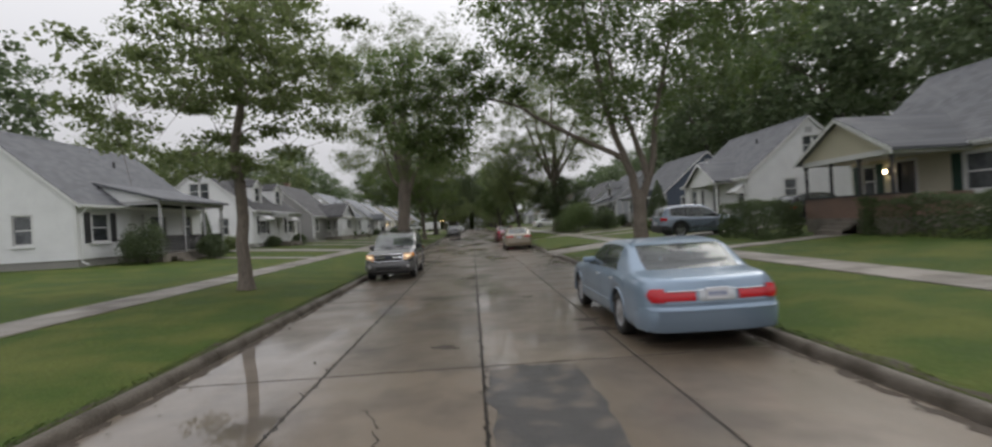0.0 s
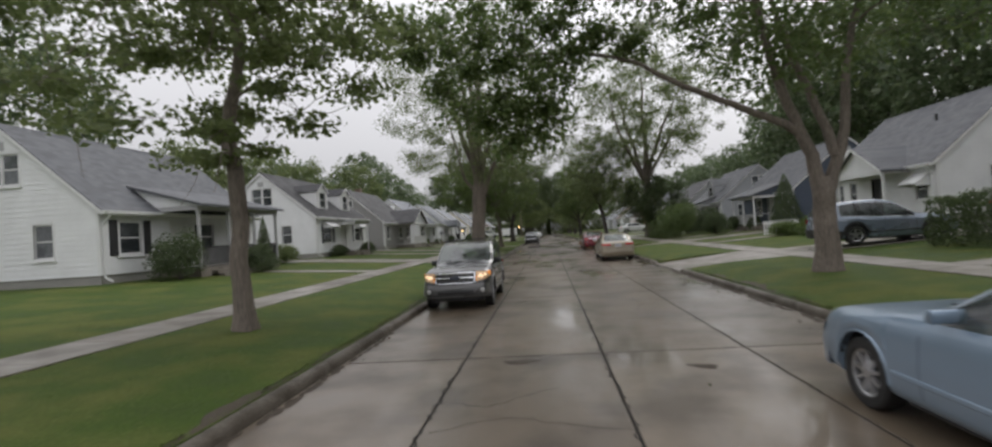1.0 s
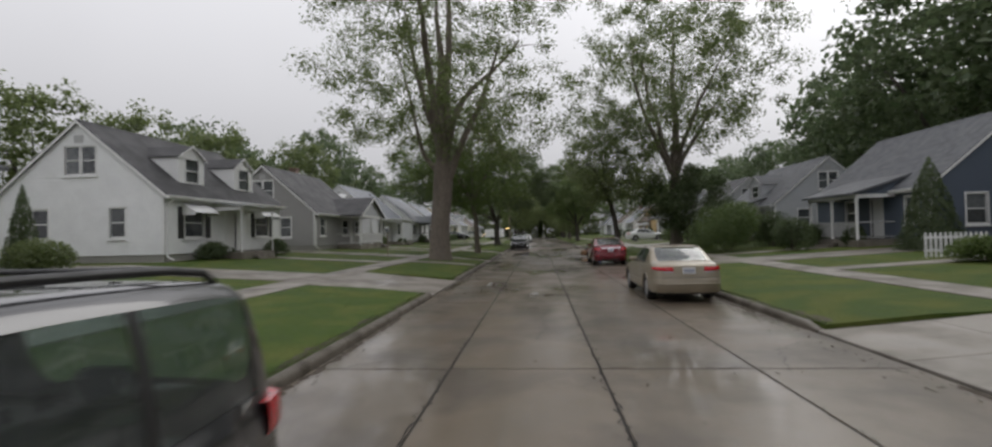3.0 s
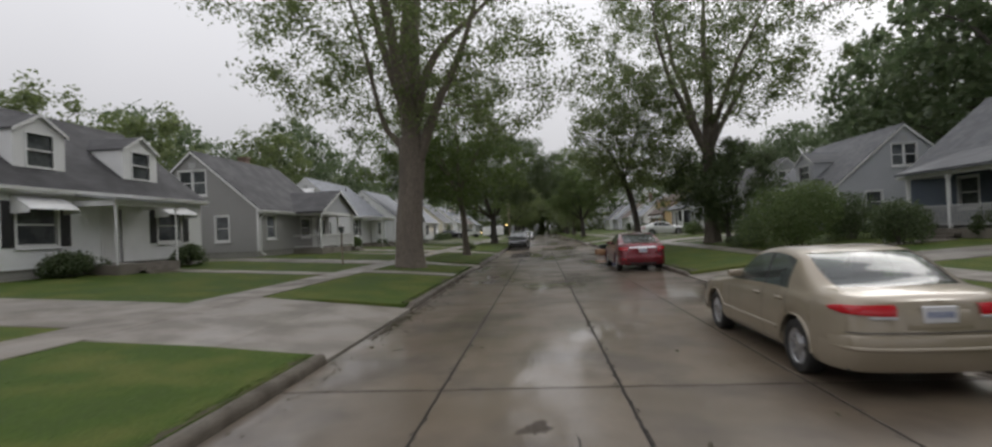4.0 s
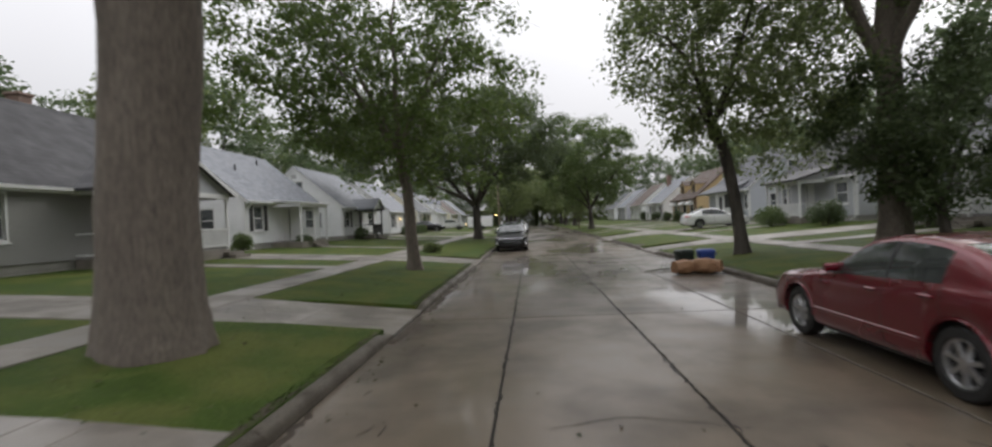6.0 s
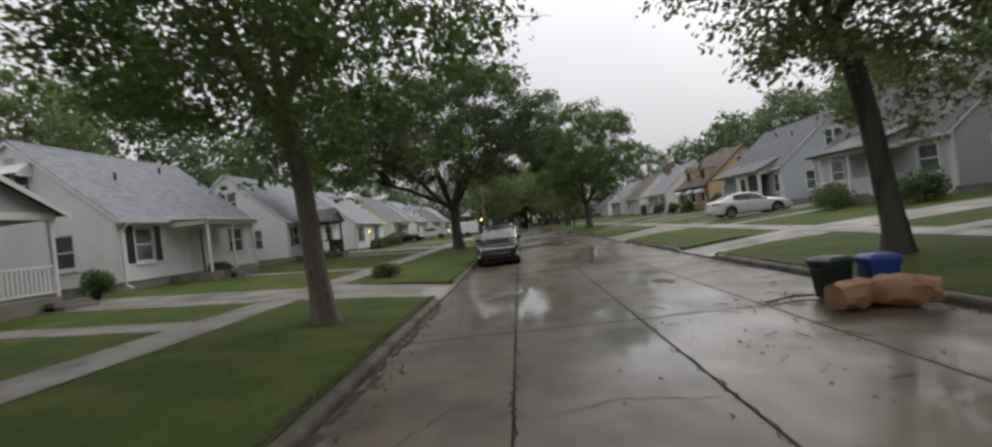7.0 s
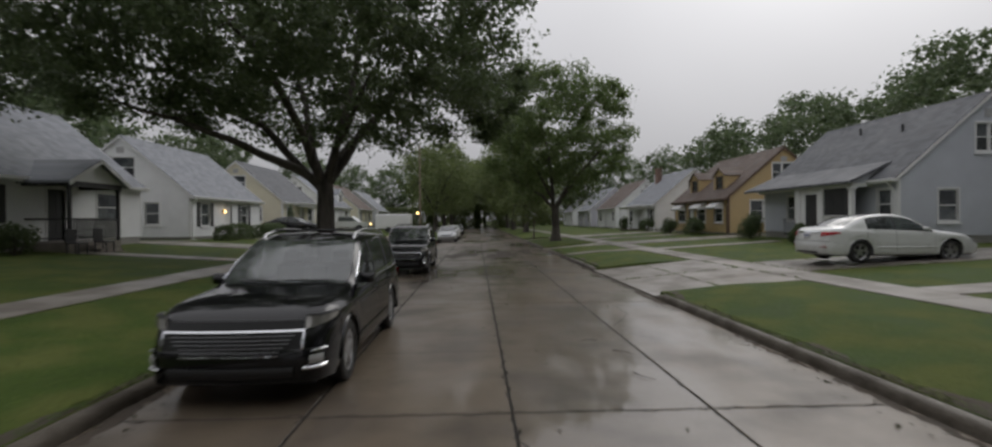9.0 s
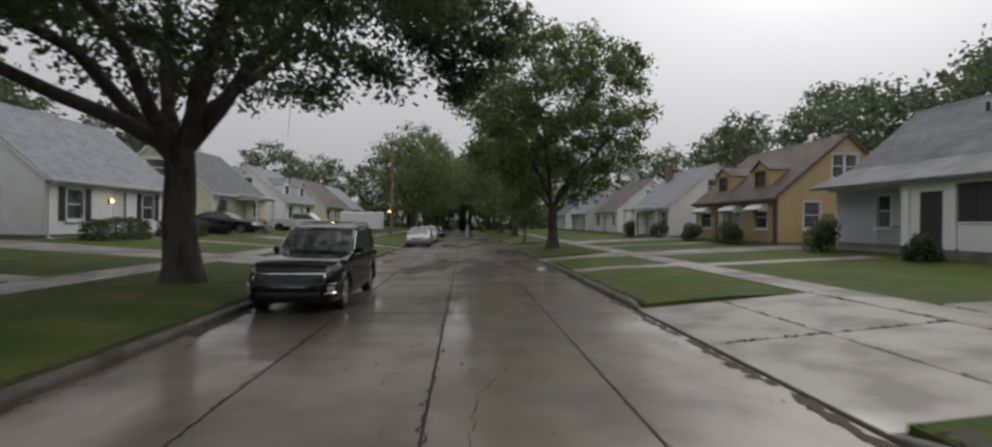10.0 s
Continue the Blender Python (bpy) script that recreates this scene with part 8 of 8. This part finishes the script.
def blot(name, centre, size, mat, seed, z=0.005):
    rng = np.random.default_rng(seed)
    n = 40
    waves = [(q, rng.random() * 6.28) for q in (2, 3, 5, 7)]
    pts = []
    for k in range(n):
        a = 2 * math.pi * k / n
        ca, sa = math.cos(a), math.sin(a)
        sq = 1 / max(abs(ca), abs(sa)) ** (0.8 if mat is ASPHALT else 0.1)
        wave = sum(0.42 / q ** 0.8 * math.sin(q * a + ph) for q, ph in waves) if mat is not ASPHALT else 0.0
        r = max(0.25, sq * (1 + rng.normal(0, 0.05 if mat is ASPHALT else 0.1) + wave))
        pts.append((centre[0] + ca * size[0] / 2 * r, centre[1] + sa * size[1] / 2 * r))
    gg = Geo()
    gg.add([(x, y, z) for x, y in pts] + [(centre[0] + (x - centre[0]) * 1.02, centre[1] + (y - centre[1]) * 1.02, 0.0005) for x, y in pts],
           [tuple(range(n))] + [(i, (i + 1) % n, n + (i + 1) % n, n + i) for i in range(n)])
    return part(name, gg, mat, road, "dark asphalt repair" if mat is ASPHALT else "dark spalled spot")


blot("asphalt_patch", (0.62, 5.1), (1.15, 3.0), ASPHALT, 1)
for i, (x, y, sx, sy) in enumerate(((1.96, 9.3, 0.34, 0.36), (1.98, 8.5, 0.46, 0.34), (-0.55, 7.9, 0.4, 0.24), (1.2, 12.6, 0.3, 0.2), (-1.5, 19.5, 0.3, 0.2), (-0.95, 32.8, 0.24, 0.3), (1.9, 72.5, 0.3, 0.5), (0.35, 46.6, 0.5, 0.22), (-0.5, 48.0, 0.7, 0.2), (0.9, 47.2, 0.45, 0.16), (1.5, 65.3, 0.35, 0.9), (1.75, 67.2, 0.3, 0.8), (-1.2, 13.2, 0.5, 0.2), (2.6, 7.4, 0.5, 0.3))):
    blot("worn_spot", (x, y), (sx, sy), SPALL, 60 + i, z=0.0045)
blot("worn_spot", (-1.15, 98.5), (1.5, 3.6), SPALL, 3)
blot("worn_spot", (1.1, 99.0), (1.7, 5.0), SPALL, 4)
blot("worn_spot", (2.6, 101.5), (1.0, 4.0), SPALL, 5)

# leaves, twigs and branches blown down by the storm
rng = np.random.default_rng(77)
spots = [((-0.2, 46.8), (1.8, 1.8), 60), ((1.0, 59.0), (1.5, 3.0), 70), ((0.0, 60), (3.6, 40), 110), ((-3.75, 45), (0.2, 30), 420), ((-3.85, 38.6), (0.22, 1.6), 260), ((3.8, 31.5), (0.25, 2.0), 160), ((3.75, 60), (0.25, 40), 420), ((-3.75, 70), (0.2, 20), 220), ((0, 25), (3.6, 25), 60), ((3.7, 20), (0.3, 14), 200), ((1.2, 84), (2.6, 7), 40), ((6.2, 56), (1.9, 10), 300), ((-6.3, 55), (1.6, 9), 300)]
cs = []
for (x, y), (sx, sy), n in spots:
    p = np.stack([x + rng.normal(0, sx * 0.5, n), y + rng.normal(0, sy * 0.5, n), np.zeros(n)], 1)
    inside = np.abs(p[:, 0]) < 4.0
    p[:, 2] = np.where(inside, 0.012, [land_z(v) + 0.03 for v in p[:, 0]])
    if abs(x) < 4:
        p = p[inside]
    cs.append(p)
cs = np.concatenate(cs)
litter = new("fallen_leaves", leaf_mesh("fallen_leaves", cs, 0.03 + 0.045 * rng.random(len(cs)), np.array((0, 0, 1.0)) + rng.normal(0, 0.25, cs.shape), rng, LITTER))
tagged(litter, "wet leaves scattered over road and verge", "leaves", kind="stuff")
twigs = Geo()
for (x, y), (sx, sy), n in (((-0.3, 46.5), (1.8, 1.6), 12), ((1.2, 59.0), (1.6, 3.0), 10), ((2.4, 61.3), (1.2, 0.7), 14), ((3.6, 60.5), (0.5, 0.6), 40), ((0.6, 48.4), (1.8, 0.5), 22), ((0.2, 45.6), (1.4, 1.2), 16), ((0.5, 70), (2.5, 16), 14), ((-3.4, 45), (0.35, 8), 18), ((3.4, 64), (0.5, 8), 14)):
    for _ in range(n):
        a = np.array((x + rng.normal(0, sx * 0.5), y + rng.normal(0, sy * 0.5), 0.014))
        if abs(a[0]) > 3.9:
            continue
        ang, ln = rng.random() * 6.28, 0.1 + rng.random() * 0.35
        d = np.array((math.cos(ang), math.sin(ang), 0)) * ln
        side_ = np.array((-d[1], d[0], 0)) * rng.normal(0, 0.15)
        twigs.tube([tuple(a), tuple(a + d * 0.5 + side_ + (0, 0, 0.012)), tuple(a + d)], [0.006, 0.005, 0.003], 4)
tagged(new("twigs", twigs.mesh("twigs", BARK_DARK)), "broken twigs blown onto the wet road", "twigs", kind="stuff")
for i, (pts, r) in enumerate([([(2.1, 61.35, 0.03), (2.6, 61.5, 0.06), (3.2, 61.35, 0.05), (3.6, 61.5, 0.12)], 0.022)]):
    bg_ = Geo().tube(pts, [r, r * 0.9, r * 0.6, r * 0.3][:len(pts)], 6)
    br = thing("fallen_branch", (0, 0, 0), "broken branch with leaves lying on the wet road", "branch", "storm branches")
    part("stick", bg_, BARK_DARK, br, smooth=60)
    q = np.array(pts)[rng.integers(0, len(pts), 60)] + rng.normal(0, 0.08, (60, 3)) * np.array((1, 1, 0.3))
    q[:, 2] = np.maximum(q[:, 2], 0.015)
    lv = new("leaves", leaf_mesh("leaves", q, 0.04 + 0.04 * rng.random(60), rng.normal(size=(60, 3)) + np.array((0, 0, 1.0)), rng, LEAF_DARK))
    lv.parent = br


# ---- grass blades along the verges ----
def blades(name, label, x0, x1, y0, y1, count, seed, aprons, side, tall=0.0, over=False):
    rng = np.random.default_rng(seed)
    x = x0 + (x1 - x0) * rng.random(count)
    y = y0 + (y1 - y0) * rng.random(count)
    keep = np.ones(count, bool)
    for a, b in aprons:
        keep &= ~((y > a - 0.02) & (y < b + 0.02) & (x < 7.95))
        m = (a + b) / 2
        keep &= ~((np.abs(y - m) < 1.52) & (x > 9.0))
    for s, wy, a, b in WALKS:
        if s == side:
            keep &= ~((np.abs(y - wy) < 0.52) & (x > a - 0.02) & (x < b + 0.02))
    if not over:
        keep &= ~((x > 7.88) & (x < 9.12))
    x, y = x[keep], y[keep]
    n = len(x)
    z = np.array([land_z(side * v) for v in x])
    h = 0.005 + 0.009 * rng.random(n) + 0.004 * (np.sin(x * 3.1) * np.sin(y * 2.3) > 0.55)
    h = h + tall * (0.4 + 0.6 * rng.random(n)) * (np.sin(y * 2.7) + np.sin(y * 0.9 + 1) > -0.6)
    ang = rng.random(n) * 2 * np.pi
    w = 0.005 + 0.006 * rng.random(n)
    lean = rng.normal(0, 0.04, (n, 2))
    v = np.empty((n, 3, 3))
    v[:, 0] = np.stack([side * x - np.cos(ang) * w, y - np.sin(ang) * w, z + 0.002], 1)
    v[:, 1] = np.stack([side * x + np.cos(ang) * w, y + np.sin(ang) * w, z + 0.002], 1)
    v[:, 2] = np.stack([side * x + lean[:, 0], y + lean[:, 1], z + h], 1)
    e1, e2 = v[:, 1] - v[:, 0], v[:, 2] - v[:, 0]
    flip = e1[:, 0] * e2[:, 1] - e1[:, 1] * e2[:, 0] < 0
    v[flip] = v[flip][:, (1, 0, 2)]
    me = bpy.data.meshes.new(name)
    me.vertices.add(3 * n)
    me.vertices.foreach_set("co", v.reshape(-1).astype(np.float32))
    me.loops.add(3 * n)
    me.loops.foreach_set("vertex_index", np.arange(3 * n, dtype=np.int32))
    me.polygons.add(n)
    me.polygons.foreach_set("loop_start", (np.arange(n) * 3).astype(np.int32))
    me.update(calc_edges=True)
    me.materials.append(BLADE)
    me.normals_split_custom_set_from_vertices(np.tile((0.0, 0.0, 1.0), (3 * n, 1)))
    tagged(new(name, me), label, "grass", kind="stuff")


blades("grass", "mown wet grass on the verge", 4.24, 11.0, 2, 100, 90000, 91, LEFT_APRONS, -1)
blades("grass", "mown wet grass on the verge", 4.24, 11.0, 2, 100, 90000, 92, RIGHT_APRONS, 1)

blades("grass", "longer grass hanging over the kerb", 4.19, 4.36, 2, 100, 32000, 93, LEFT_APRONS, -1, tall=0.018)
blades("grass", "longer grass hanging over the kerb", 4.19, 4.36, 2, 100, 32000, 94, RIGHT_APRONS, 1, tall=0.022)

# ragged grass creeping over the edges of the pavement
for side, aprons in ((-1, LEFT_APRONS), (1, RIGHT_APRONS)):
    for edge in (7.9, 9.1):
        blades("grass", "ragged grass creeping over the pavement edge", edge - 0.07, edge + 0.07, 2, 112, 11000, 95 + side + int(edge), aprons, side, tall=0.018, over=True)
# weeds in the joints of the wide drive apron
rng = np.random.default_rng(140)
spots = []
for x0_, x1_, y0_, y1_, n in ((5.9, 5.9, 82.4, 89.0, 260), (7.9, 7.9, 82.4, 89.0, 320), (4.1, 7.9, 85.7, 85.7, 260), (9.1, 9.1, 84.2, 87.2, 160), (11.0, 11.0, 84.2, 87.2, 120), (9.1, 13.0, 84.18, 84.18, 200)):
    f = rng.random(n)
    p = np.stack([x0_ + (x1_ - x0_) * f, y0_ + (y1_ - y0_) * f, np.zeros(n)], 1)
    keep = np.sin(f * 23 + x0_) + np.sin(f * 51 + y0_) > -0.5
    p[:, :2] += rng.normal(0, 0.016, (n, 2))
    p[:, 2] = [(apron_z(v) if v < 7.9 else land_z(v) + 0.025) + 0.012 for v in p[:, 0]]
    spots.append(p[keep])
spots = np.concatenate(spots)
tagged(new("weeds", leaf_mesh("weeds", spots, 0.03 + 0.04 * rng.random(len(spots)), np.array((0, 0, 1.0)) + rng.normal(0, 0.5, spots.shape), rng, LEAF_FRESH)), "weeds growing in the joints of a drive", "weeds", kind="stuff")

# bare wet soil and thin grass along the kerbs
for side, aprons, name in ((-1, LEFT_APRONS, "verge_soil_left"), (1, RIGHT_APRONS, "verge_soil_right")):
    rng = np.random.default_rng(150 + side)
    broad = 0.3 if side > 0 else 0.16
    gg = Geo()
    y, prev = 1.0, None
    while y < 100:
        width = max(0.02, broad * (0.55 + 0.45 * math.sin(y * 0.7) + 0.35 * math.sin(y * 2.3 + 1) + rng.normal(0, 0.18)))
        clear = any(a - 0.1 < y < b + 0.1 for a, b in aprons)
        row = None if clear else [(side * 4.237, y, land_z(4.237) + 0.004), (side * (4.237 + width * 0.6), y, land_z(4.237 + width * 0.6) + 0.006), (side * (4.237 + width), y, land_z(4.237 + width) - 0.002)]
        if row and prev:
            gg.loft([prev, row], closed=False)
        prev = row
        y += 0.22
    lone(name, gg, SOIL, "bare wet soil along the kerb", "soil", kind="structure")

# ---- road slabs, one by one ----
slab_cache = {}
for col, (a, b) in enumerate(zip(EDGES, EDGES[1:])):
    for k in range(-4, 19):
        key = col
        if key not in slab_cache:
            gap, c = 0.009, 0.012
            x0, x1, yy0, yy1 = a + gap, b - gap, gap, SLAB_PITCH - gap
            ring = lambda i, z: [(x0 + i, yy0 + i, z), (x1 - i, yy0 + i, z), (x1 - i, yy1 - i, z), (x0 + i, yy1 - i, z)]
            slab_cache[key] = Geo().loft([ring(0, -0.15), ring(0, -c), ring(c, 0.0)], caps=True).mesh("road_slab", CONCRETE)
        ob = new("road_slab", slab_cache[key])
        ob.parent = road
        ob.location = (0, SLAB_START + k * SLAB_PITCH, ((k * 7 + col * 3) % 5) * 0.0004)
